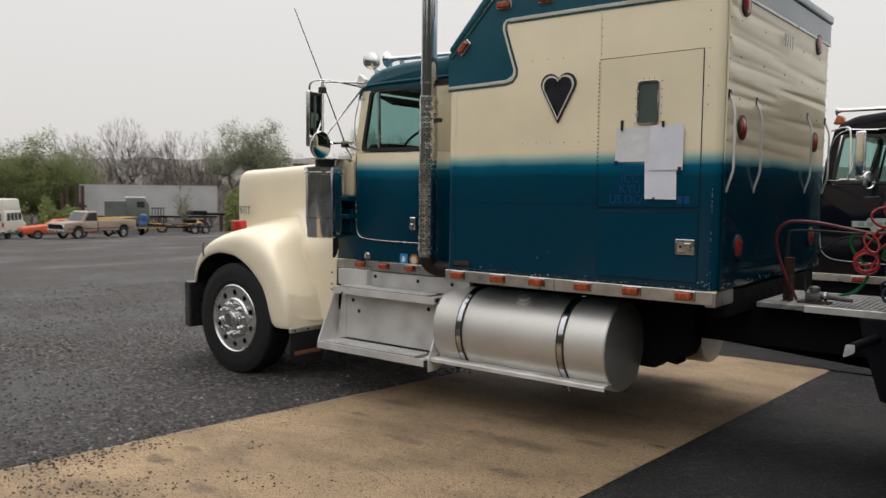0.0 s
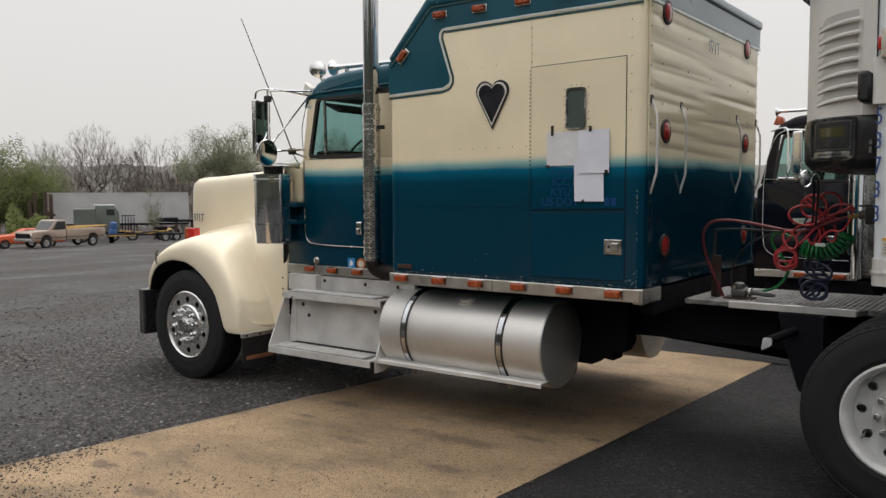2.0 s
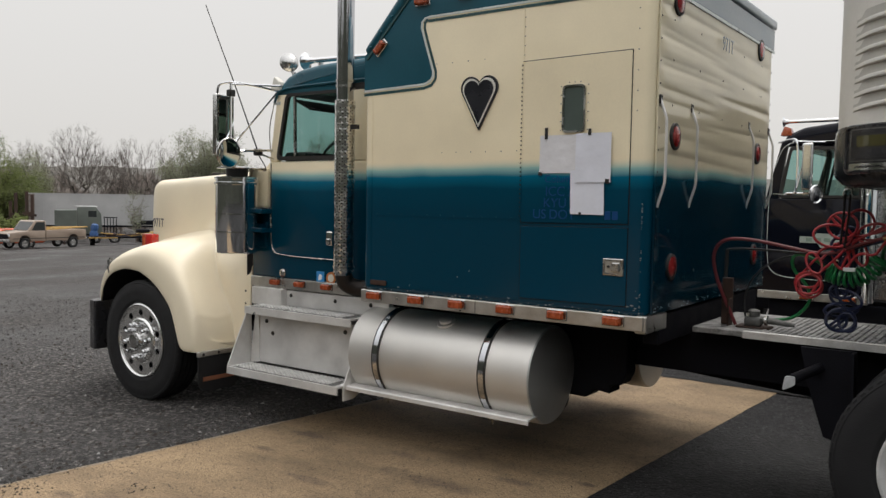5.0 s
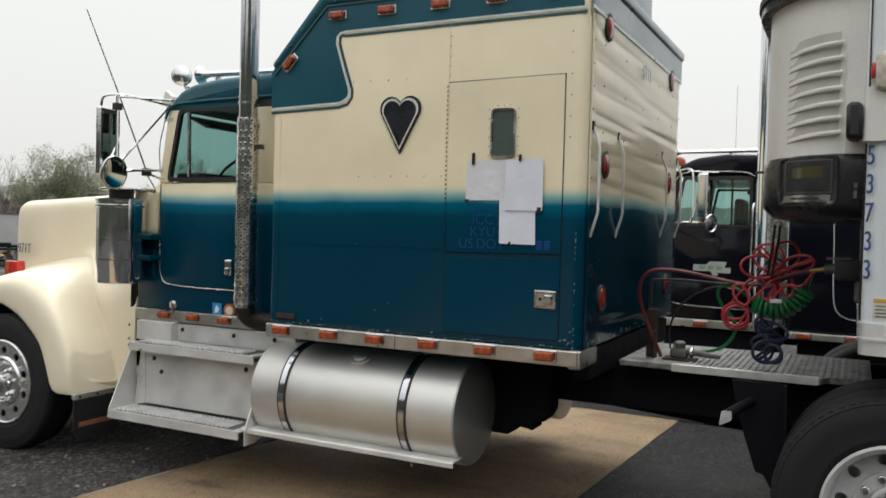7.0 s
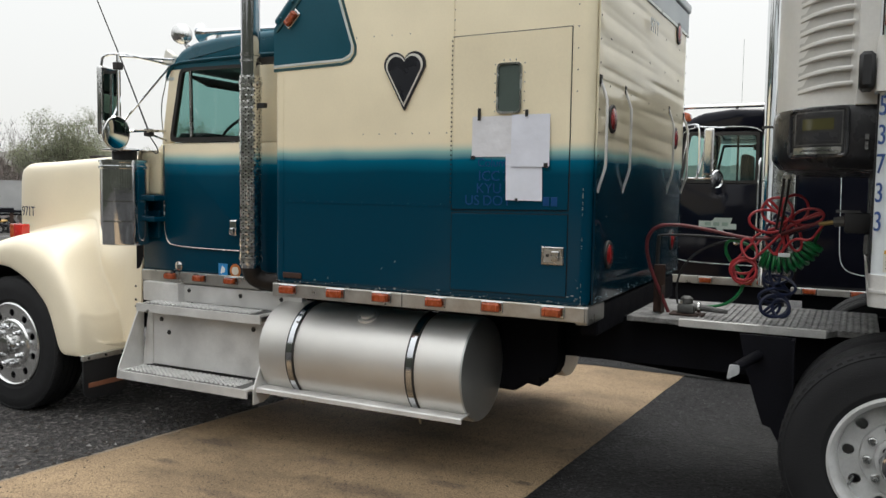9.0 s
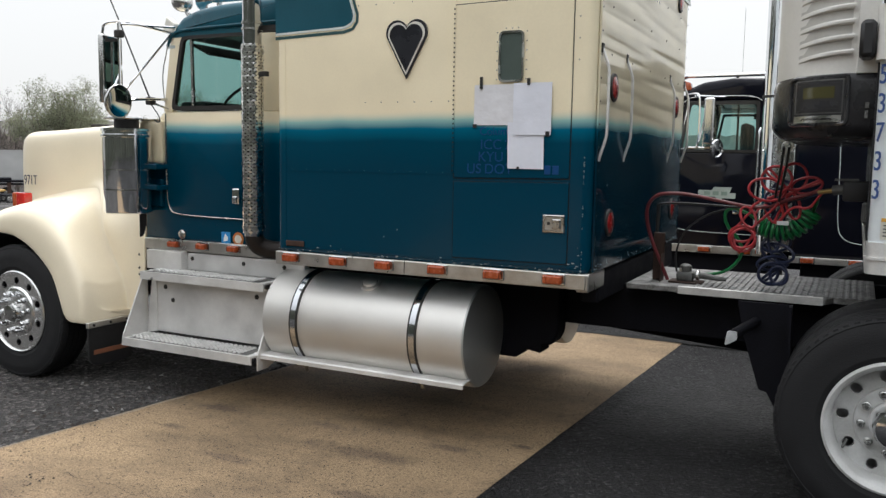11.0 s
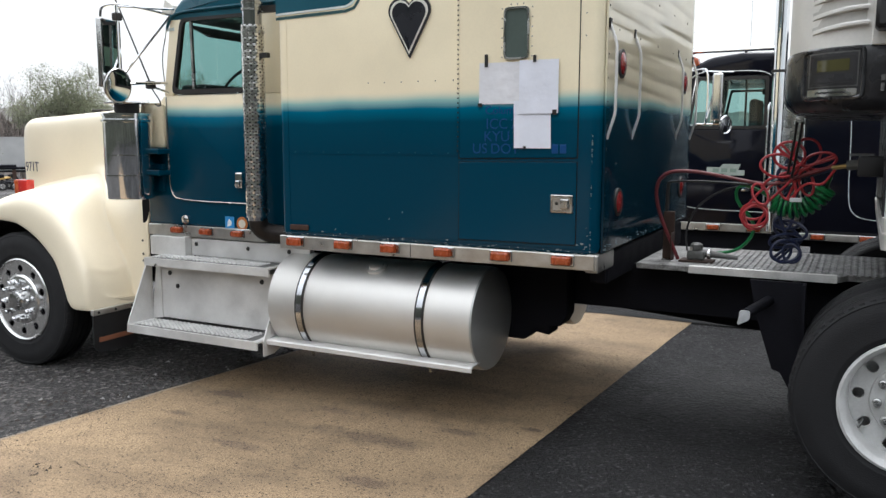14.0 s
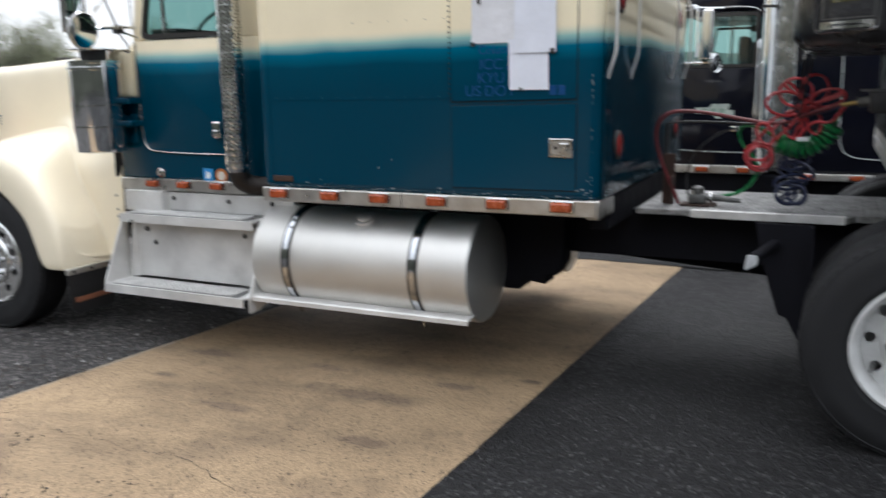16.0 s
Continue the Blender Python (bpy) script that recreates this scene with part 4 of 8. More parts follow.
# ---- cab ----
CS, CF = 5.05, 6.91
cab = part("cab", prism([(-5.43, 1.06), (-5.43, 1.80), (-5.23, 1.985), (-4.15, 1.985), (-4.15, 1.06)], "y", CS, CF, 0.025, 3), CABPAINT, truck, "teal cab with a cream fade at the window line", True)
part("cab_roof", prism([(-5.150, 2.50), (-5.125, 2.57), (-5.05, 2.640), (-4.92, 2.685), (-4.70, 2.710), (-4.15, 2.725), (-4.15, 2.50)], "y", CS + 0.005, CF - 0.005, 0.05, 4), TEAL_UP, truck, "teal rounded cab roof", True)
for y0, y1 in ((CS, CS + 0.05), (CF - 0.05, CF)):
    part("windscreen_pillar", prism([(-5.225, 1.98), (-5.140, 2.51), (-5.03, 2.51), (-5.135, 1.98)], "y", y0, y1, 0.01, 2), CREAM, truck, "cream windscreen pillar", True)
    part("rear_pillar", box(-4.43, -4.15, y0, y1, 1.98, 2.51, 0.008, 2), CABPAINT, truck, "cream rear cab pillar", True)
part("cab_back", box(-4.19, -4.15, CS + 0.05, CF - 0.05, 1.98, 2.30), INTERIOR, truck)
part("window_header", box(-5.15, -4.16, CS - 0.004, CS + 0.05, 2.496, 2.540, 0.008, 2), TEAL_UP, truck, "teal window header")
part("roof_drip_rail", tube([(-5.165, CS - 0.006, 2.44), (-5.12, CS - 0.010, 2.52), (-5.03, CS - 0.012, 2.548), (-4.6, CS - 0.012, 2.556), (-4.16, CS - 0.012, 2.56)], 0.010, 8, smooth_path=2), TEAL_UP, truck, "", True)
part("pillar_stripe", box(-5.175, -5.10, CS - 0.004, CS + 0.02, 2.425, 2.445), STRIPE, truck)
win_o = rounded([(-5.145, 1.990), (-4.43, 1.990), (-4.43, 2.505), (-5.040, 2.505)], 0.05, 4)
win_i = rounded([(-5.114, 2.020), (-4.458, 2.020), (-4.458, 2.482), (-5.016, 2.482)], 0.035, 4)
wf = part("door_window", ringplate(win_o, win_i, "y", CS - 0.006, CS + 0.02), GASKET, truck, "door window with dark rubber seal and a quarter light")
g = part("pane", sheet(win_i, "y", CS + 0.012), GLASS, wf, "green-tinted glass pane")
g.visible_shadow = False
part("quarter_light_bar", prism([(-4.950, 2.020), (-4.930, 2.020), (-4.938, 2.482), (-4.958, 2.482)], "y", CS - 0.004, CS + 0.012), STEELPOL, wf, "bright divider bar")
ff = part("door_window", ringplate(win_o, win_i, "y", CF - 0.02, CF + 0.006), GASKET, truck, "far door window with dark rubber seal")
g = part("pane", sheet(win_i, "y", CF - 0.012), GLASS, ff, "green-tinted glass pane")
g.visible_shadow = False
ws = bmesh.new()
vs = [ws.verts.new(p) for p in ((-5.215, CS + 0.06, 1.99), (-5.215, CF - 0.06, 1.99), (-5.145, CF - 0.06, 2.50), (-5.145, CS + 0.06, 2.50))]
ws.faces.new(vs)
g = part("windscreen", ws, GLASSC, truck, "clear windscreen")
g.visible_shadow = False
part("windscreen_post", box(-5.205, -5.165, YC - 0.02, YC + 0.02, 1.98, 2.52), GASKET, truck)
part("rear_window_frame", ringplate([(CS + 0.05, 2.30), (CF - 0.05, 2.30), (CF - 0.05, 2.51), (CS + 0.05, 2.51)], [(CS + 0.35, 2.31), (CF - 0.35, 2.31), (CF - 0.35, 2.48), (CS + 0.35, 2.48)], "x", -4.19, -4.15), INTERIOR, truck)
# inside
part("dashboard", box(-5.15, -4.90, CS + 0.08, CF - 0.08, 1.975, 2.06, 0.03, 3), INTERIOR, truck, "black dashboard", True)
part("steering_wheel", turned(lathe([(0.215, -0.012), (0.228, 0.0), (0.215, 0.012), (0.203, 0.0)], (0, 0, 0), "z", 28, closed=True), pose(-4.80, 5.48, 2.09, 0, -38, 0)), INTERIOR, truck, "", True)
part("steering_spokes", turned(box(-0.21, 0.21, -0.014, 0.014, -0.008, 0.008, 0.003, 1), pose(-4.80, 5.48, 2.085, 0, -38, 70)), STEELPOL, truck)
for y in (5.48, 6.48):
    part("seat_back", turned(box(-0.06, 0.06, -0.24, 0.24, 0, 0.42, 0.05, 3), pose(-4.36, y, 1.97, 0, 8, 0)), CLOTH, truck, "dark cloth seat back", True)
part("sun_visor", turned(box(-0.10, 0.10, -0.28, 0.28, -0.008, 0.008, 0.006, 2), pose(-5.04, 5.5, 2.44, 0, 25, 0)), INTERIOR, truck)
part("inside_mirror", box(-4.88, -4.86, 5.86, 6.02, 2.36, 2.42, 0.01, 2), INTERIOR, truck)
# door
door_poly = rounded([(-5.185, 1.245), (-4.33, 1.245), (-4.33, 1.975), (-5.185, 1.975)], [0.12, 0.04, 0.0, 0.0], 6)
cdoor = part("cab_door", prism(door_poly, "y", CS - 0.012, CS + 0.01, 0.004, 2), CABPAINT, truck, "cab door in cream over teal", True)
part("door_trim", tube([(-5.192, CS - 0.012, 1.97), (-5.192, CS - 0.013, 1.40), (-5.175, CS - 0.013, 1.29), (-5.10, CS - 0.013, 1.243), (-4.34, CS - 0.013, 1.240)], 0.0055, 8, smooth_path=2), STEELPOL, cdoor, "bright edge trim", True)
part("door_handle", box(-4.565, -4.50, CS - 0.045, CS - 0.010, 1.345, 1.455, 0.012, 3), CHROME, cdoor, "chrome door handle", True)
part("handle_grip", box(-4.552, -4.513, CS - 0.060, CS - 0.040, 1.355, 1.40, 0.008, 2), CHROME, cdoor, "", True)
part("cab_skirt", box(-5.42, -4.335, CS - 0.018, CS + 0.02, 0.985, 1.065, 0.005, 1), TRIM, truck, "polished aluminium skirt under the cab")
for x in (-5.12, -4.85, -4.565):
    lamp_lens(x, CS - 0.018, 1.032, truck, w=0.095, h=0.044)
part("blue_sticker", box(-4.695, -4.615, CS - 0.003, CS, 1.06, 1.145), STICKB, cab, "blue and white square sticker")
part("sticker_mark", prism([(-4.675, 1.075), (-4.640, 1.085), (-4.635, 1.11), (-4.66, 1.13), (-4.672, 1.105)], "y", CS - 0.0045, CS), STICKW, cab)
part("round_sticker", lathe([(0.048, 0), (0.048, -0.003)], (-4.545, CS, 1.100), "y", 20), STICKO, cab, "round orange and brown sticker")
part("sticker_centre", lathe([(0.030, 0), (0.030, -0.0045)], (-4.545, CS, 1.100), "y", 20), LABELY, cab)
part("round_cap", lathe([(0.034, 0), (0.034, -0.010), (0.020, -0.018), (0, -0.020)], (-5.06, CS, 1.105), "y", 18), STEELPOL, truck, "round steel cap", True)
part("cowl_side", box(-5.44, -5.215, CS - 0.010, CS + 0.02, 1.60, 1.93, 0.04, 3), CREAM, truck, "cream cowl side", True)
part("cowl_vent", box(-5.40, -5.24, CS - 0.02, CS + 0.01, 1.30, 1.50, 0.01, 2), TEAL, truck, "teal filter bracket")
part("filter_bracket", box(-5.42, -5.18, 4.93, CS, 1.42, 1.46, 0.008, 2), TEAL, truck)
part("filter_bracket", box(-5.42, -5.18, 4.93, CS, 1.57, 1.61, 0.008, 2), TEAL, truck)
rivets([(-5.33, 1.12 + 0.06 * k) for k in range(3)] + [(-5.0 + 0.13 * k, 1.19) for k in range(6)], "y", CS - 0.002, TEAL, cab, 0.005)

# ---- hood and fenders ----
def col(x, xs, vs):
    """A smooth curve through the key points, with no overshoot."""
    h = np.diff(xs)
    d = np.diff(vs) / h
    m = np.zeros(len(xs))
    for k in range(1, len(xs) - 1):
        if d[k - 1] * d[k] > 0:
            m[k] = (h[k - 1] + h[k]) * 3 / ((2 * h[k] + h[k - 1]) / d[k - 1] + (h[k] + 2 * h[k - 1]) / d[k])
    m[0], m[-1] = d[0], d[-1]
    k = min(max(int(np.searchsorted(xs, x)) - 1, 0), len(h) - 1)
    t = (x - xs[k]) / h[k]
    return float((1 + 2 * t) * (1 - t) ** 2 * vs[k] + t * (1 - t) ** 2 * h[k] * m[k] + t * t * (3 - 2 * t) * vs[k + 1] + t * t * (t - 1) * h[k] * m[k + 1])


HOOD_X = [-7.245, -7.16, -7.0, -6.5, -6.0, -5.45]
H_TOP = [1.845, 1.865, 1.87, 1.895, 1.92, 1.94]
H_SIDE = [5.40, 5.37, 5.355, 5.325, 5.29, 5.26]
JOIN_X = [-7.245, -7.0, -6.7, -6.4, -6.2, -6.08, -5.98, -5.90, -5.82, -5.74, -5.68, -5.635, -5.62, -5.45]
H_JOIN = [1.18, 1.245, 1.30, 1.345, 1.36, 1.33, 1.22, 1.06, 0.92, 0.76, 0.62, 0.50, 0.47, 0.47]
PANEL_X = [-7.245, -6.4, -6.2, -6.05, -5.95, -5.85, -5.45]
H_PANEL = [0.0, 0.0, 0.03, 0.11, 0.18, 0.21, 0.20]
OUT_X = [-7.245, -7.19, -7.10, -7.0, -6.87, -6.6, -6.33, -6.06, -5.87, -5.74, -5.68, -5.655, -5.638, -5.622, -5.605, -5.45]
F_OUT = [5.10, 4.90, 4.745, 4.69, 4.665, 4.65, 4.645, 4.648, 4.650, 4.652, 4.655, 4.668, 4.72, 4.90, 5.045, 5.058]
SHO_X = [-7.245, -7.19, -7.10, -7.0, -6.87, -6.6, -6.33, -6.2, -6.07, -5.95, -5.87, -5.79, -5.71, -5.66, -5.63, -5.45]
F_SHO = [0.84, 0.86, 0.90, 1.00, 1.12, 1.22, 1.265, 1.245, 1.19, 1.10, 1.01, 0.90, 0.77, 0.64, 0.51, 0.51]
LIP_X = [-7.245, -7.12, -7.05, -6.97, -6.90, -6.80, -6.72, -6.57, -6.40, -6.28, -6.19, -6.11, -6.03, -5.98, -5.94, -5.905, -5.88, -5.855, -5.82, -5.77, -5.62, -5.45]
F_LIP = [0.70, 0.72, 0.77, 0.87, 0.945, 1.01, 1.04, 1.068, 1.058, 1.02, 0.975, 0.92, 0.85, 0.80, 0.735, 0.645, 0.565, 0.500, 0.462, 0.450, 0.452, 0.48]


def hood_shell(sign):
    b = bmesh.new()
    rows = []
    for x in list(np.linspace(-7.245, -5.70, 120)) + list(np.linspace(-5.69, -5.60, 24)) + list(np.linspace(-5.59, -5.45, 10)):
        zt, ys, zj = col(x, HOOD_X, H_TOP), col(x, HOOD_X, H_SIDE), col(x, JOIN_X, H_JOIN)
        yo, zs, zl = col(x, OUT_X, F_OUT), col(x, SHO_X, F_SHO), col(x, LIP_X, F_LIP)
        zs = max(zs, zl + (0.10 if x < -5.80 else 0.05))
        zj = max(zj, zs - 0.03)
        yp = ys - col(x, PANEL_X, H_PANEL)
        wd = yp - yo
        zp = max(1.40, zj + 0.10)
        zq = max(1.16 if x > -6.0 else 1.30, zj + 0.07)
        key = [(YC, zt + 0.012), (ys + 0.35, zt + 0.006), (ys + 0.12, zt - 0.006), (ys + 0.04, zt - 0.03), (ys + 0.008, zt - 0.09),
               (ys, zt - 0.25), (ys - 0.003, zp + 0.06), (ys * 0.85 + yp * 0.15, zp), (yp, zq), (yp, zj * 0.5 + zq * 0.5), (yp, zj + 0.045), (yp - 0.02 * wd - 0.004, zj + 0.018), (yp - 0.12 * wd, zj + 0.002),
               (yp - 0.36 * wd, zj - 0.10 * (zj - zs) - 0.008), (yp - 0.60 * wd, zj - 0.40 * (zj - zs) - 0.004), (yp - 0.84 * wd, zs + 0.028),
               (yo + 0.05 * wd, zs - 0.02), (yo + 0.004, zs - 0.35 * (zs - zl)), (yo, zl + 0.3 * (zs - zl)), (yo, zl + 0.02), (yo + 0.010, zl)]
        pts = [Vector(p) for p in key]
        for _ in range(2):
            q = [pts[0]]
            for a, c in zip(pts, pts[1:]):
                q += [a.lerp(c, 0.25), a.lerp(c, 0.75)]
            pts = q + [pts[-1]]
        rows.append([b.verts.new((x, YC + sign * (p[0] - YC), p[1])) for p in pts])
    for lo, hi in zip(rows, rows[1:]):
        for i in range(len(lo) - 1):
            b.faces.new((lo[i], lo[i + 1], hi[i + 1], hi[i]))
    b.faces.new(rows[0])
    bmesh.ops.remove_doubles(b, verts=b.verts, dist=1e-5)
    inner = [v for v in b.verts if v.co.z < 1.62 and v.co.x > -7.2 and not v.is_boundary]
    for _ in range(14):
        bmesh.ops.smooth_vert(b, verts=inner, factor=0.5, use_axis_x=False, use_axis_y=True, use_axis_z=True)
    return b


hood = part("hood", merge(hood_shell(1), hood_shell(-1)), HOODC, truck, "cream one-piece hood with swelling fenders", True)
sol = hood.modifiers.new("thickness", "SOLIDIFY")
sol.thickness, sol.offset = 0.012, -1.0
for s in (1, -1):
    lin = bmesh.new()
    rows = []
    for x in np.linspace(-7.23, -5.66, 70):
        yo, zl = col(x, OUT_X, F_OUT), col(x, LIP_X, F_LIP)
        rows.append([lin.verts.new((x, YC - s * (YC - y), z)) for y, z in ((yo + 0.012, zl + 0.004), (yo + 0.12, zl + 0.03), (5.2, zl + 0.05), (5.42, zl - 0.35))])
    for lo, hi in zip(rows, rows[1:]):
        for i in range(3):
            lin.faces.new((lo[i], lo[i + 1], hi[i + 1], hi[i]))
    part("wheel_arch_liner", lin, FLAP, truck, "black wheel arch liner", True)
part("engine_block", box(-7.0, -4.6, 5.45, 6.51, 0.55, 1.25, 0.05, 2), FRAME_M, truck, "dark engine and firewall")
part("firewall", box(-5.52, -5.44, 5.08, 6.88, 0.75, 1.75), FRAME_M, truck)
part("grille_shell", box(-7.31, -7.23, 5.45, 6.51, 0.70, 1.80, 0.03, 3), CHROME, truck, "chrome grille shell", True)
part("front_bumper", prism(rounded([(-7.08, 4.67), (-7.24, 4.72), (-7.40, 5.3), (-7.40, 6.66), (-7.24, 7.24), (-7.08, 7.29)], 0.03, 3), "z", 0.31, 0.745), BLACKPL, truck, "dark front bumper end")
chip = bmesh.new()
for x, z, w, h in ((-6.865, 1.105, 0.020, 0.030), (-6.850, 1.06, 0.016, 0.022), (-6.872, 1.135, 0.012, 0.016), (-6.838, 1.03, 0.012, 0.018)):
    yy = 4.664 + 0.55 * max(0, z - 1.075)
    prism([(x + w * math.cos(a), z + h * math.sin(a)) for a in (0.2, 1.1, 2.3, 3.0, 4.1, 5.2)], "y", yy - 0.003, yy + 0.02, bm=chip)
part("fender_chip", chip, GREYMET, hood, "chipped paint on the fender")
letters("971T", 0.115, onside(-7.135, 1.405, 5.322) @ pose(0, 0, 0, 0, -5.0, 0), NAVYINK, hood, "unit_number", "dark unit number", squeeze=0.78)
lampb = part("fender_lamp", box(-6.93, -6.83, 5.08, 5.14, 1.17, 1.232, 0.008, 2), GASKET, truck, "red and amber fender lamp on a black foot")
part("lens", box(-6.955, -6.905, 5.07, 5.15, 1.228, 1.348, 0.012, 2), AMBER, lampb, "amber lens", True)
part("lens", box(-6.905, -6.800, 5.07, 5.15, 1.228, 1.348, 0.012, 2), REFLECT, lampb, "red lens", True)
rivets([(-5.50, 0.93), (-5.50, 0.83), (-5.50, 0.78)], "y", 5.051, GASKET, hood, 0.010)
part("hood_latch_top", box(-6.75, -6.62, 5.7, 5.82, 1.905, 1.93, 0.008, 2), GASKET, truck)

# mud flap behind the front wheel
part("mud_flap", prism(rounded([(4.66, 0.145), (5.05, 0.13), (5.05, 0.455), (4.66, 0.455)], [0.08, 0.08, 0.01, 0.01], 4), "x", -5.615, -5.600), FLAP, truck, "black rubber mud flap with a bright top bar")
part("flap_bar", box(-5.625, -5.592, 4.655, 5.04, 0.420, 0.462, 0.005, 1), TRIM, truck, "bright flap bar")
for y in (4.70, 4.85, 5.0):
    part("flap_bolt", lathe([(0.010, 0.0), (0.009, 0.008), (0.0, 0.009)], (-5.592, y, 0.441), "x", 8), GASKET, truck)
part("flap_badge", box(-5.600, -5.594, 4.70, 5.01, 0.222, 0.256), mat("faded_badge", (0.27, 0.11, 0.06), 0.5), truck, "faded orange badge strip")

# ---- wheels ----
def wheel(x, y, z, r, steer, parent, side=-1, dual=False, nuts=True):
    """A truck wheel whose outer face looks towards side (-1: -y). The tyre is 0.28 m wide."""
    m = Matrix.Translation((x, y, z)) @ Matrix.Diagonal((1, -side, 1, 1))
    rim_r = 0.311 if steer else 0.302
    # y grows inwards from the outer sidewall
    if steer:
        prof = [(rim_r, 0.030), (rim_r + 0.004, 0.010), (rim_r - 0.006, 0.004), (rim_r - 0.013, 0.010), (rim_r - 0.017, 0.030), (rim_r - 0.034, 0.20), (rim_r, 0.24)]
        rim = part("wheel", turned(lathe(prof, (0, 0, 0), "y", 48, closed=True), m), WHEELA, parent, "polished ten-hole alloy wheel", True)
        disc = holed_disc(rim_r - 0.012, 0.10, 0.238, 0.0275, 10, 0.018, 0.040, 1.0)
        part("wheel_disc", turned(disc, m), WHEELA, rim, "ten-hole disc")
        part("hub_face", turned(lathe([(0.196, 0.022), (0.188, 0.008), (0.178, 0.002), (0.125, 0.000), (0.08, 0.000)], (0, 0, 0), "y", 36), m), WHEELA, rim, "", True)
        part("brake_drum", turned(lathe([(0.268, 0.062), (0.268, 0.16), (0.1, 0.16)], (0, 0, 0), "y", 32), m), FRAME_M, rim, "black brake drum", True)
        cap = turned(lathe([(0.078, 0.004), (0.076, -0.030), (0.066, -0.042), (0.060, -0.042), (0.056, -0.060), (0.030, -0.066), (0.0, -0.067)], (0, 0, 0), "y", 24), m)
        part("hub_cap", cap, STEELPOL, rim, "dull steel hub cap", True)
        nut_ring, ny, nl, nr, depth = 0.143, 0.002, 0.056, 0.0180, CHROME
    else:
        prof = [(rim_r + 0.006, 0.028), (rim_r + 0.008, 0.006), (rim_r - 0.004, 0.000), (rim_r - 0.022, 0.012), (rim_r - 0.030, 0.030), (rim_r - 0.040, 0.115), (rim_r - 0.042, 0.22), (rim_r, 0.24)]
        rim = part("wheel", turned(lathe(prof, (0, 0, 0), "y", 48, closed=True), m), WHEELW, parent, "white-painted ten-hole steel drive wheel", True)
        disc = holed_disc(rim_r - 0.038, 0.08, 0.222, 0.027, 10, 0.122, 0.135, 0.95, 0.24)
        part("wheel_disc", turned(disc, m), WHEELW, rim, "ten-hole disc")
        part("hub_face", turned(lathe([(0.178, 0.125), (0.172, 0.107), (0.115, 0.103), (0.112, 0.087)], (0, 0, 0), "y", 36), m), WHEELW, rim, "", True)
        part("hub_cap", turned(lathe([(0.098, 0.112), (0.096, 0.0), (0.085, -0.018), (0.05, -0.030), (0.0, -0.033)], (0, 0, 0), "y", 32), m), CHROME, rim, "chrome domed hub cap", True)
        part("valve_stem", turned(tube([(-0.195, 0.118, -0.105), (-0.205, 0.095, -0.125), (-0.212, 0.085, -0.140)], 0.0055, 6), m), GREYMET, rim)
        nut_ring, ny, nl, nr, depth = 0.143, 0.105, 0.038, 0.016, STEELPOL
    if nuts:
        for k in range(10):
            a = 2 * math.pi * k / 10 + 0.1
            c = (nut_ring * math.cos(a), 0, nut_ring * math.sin(a))
            prof = [(nr * 1.35, ny), (nr * 1.2, ny - 0.012), (nr, ny - 0.014), (nr, ny - nl * 0.8), (nr * 0.6, ny - nl), (0, ny - nl)]
            part("wheel_nut", turned(lathe(prof, c, "y", 8), m), depth, rim, "", True)
    w = 0.28
    sw = [(rim_r, 0.035), (rim_r + 0.008, 0.016), (rim_r + 0.03, 0.006), (rim_r + 0.035, 0.0045), (rim_r + 0.042, 0.007), (r * 0.80, -0.008), (r * 0.90, 0.002), (r * 0.945, 0.010), (r * 0.955, 0.008), (r * 0.975, 0.014), (r - 0.006, 0.024)]
    tread = []
    for k in range(5):
        a, c = 0.034 + k * 0.045, 0.034 + k * 0.045 + 0.034
        tread += [(r, a), (r, c)]
        if k < 4:
            tread += [(r - 0.012, c + 0.001), (r - 0.012, c + 0.010)]
    inner = [(rr, w - yy) for rr, yy in sw[::-1]]
    part("tyre", turned(lathe(sw + tread + inner, (0, 0, 0), "y", 64, closed=True), m), RUBBER, rim, "worn black tyre", True)
    lug = bmesh.new()
    for k in range(66):
        a = 2 * math.pi * k / 66
        ca, sa = math.cos(a), math.sin(a)
        vs = []
        for u, v, h in ((-0.014, 0.012, r - 0.020), (0.014, 0.012, r - 0.020), (0.014, 0.042, r - 0.004), (-0.014, 0.042, r - 0.004), (-0.013, 0.014, r - 0.006), (0.013, 0.014, r - 0.006), (0.013, 0.042, r + 0.002), (-0.013, 0.042, r + 0.002)):
            vs.append(lug.verts.new((u * ca + h * sa, v, h * ca - u * sa)))
        for f in ((0, 1, 5, 4), (4, 5, 6, 7), (1, 2, 6, 5), (3, 0, 4, 7), (2, 3, 7, 6)):
            lug.faces.new([vs[i] for i in f])
    tagged(part("tread_shoulder", turned(lug, m), RUBBER, rim, "worn shoulder lugs"), kind="stuff")
    if dual:
        m2 = Matrix.Translation((x, y - side * 0.325, z)) @ Matrix.Diagonal((1, -side, 1, 1))
        part("inner_tyre", turned(lathe(sw + tread + inner, (0, 0, 0), "y", 48, closed=True), m2), RUBBER, rim, "inner dual tyre", True)
        part("inner_rim", turned(lathe([(rim_r, 0.03), (rim_r - 0.03, 0.05), (rim_r - 0.04, 0.2), (0.1, 0.2)], (0, 0, 0), "y", 32), m2), WHEELW, rim, "", True)
    return rim


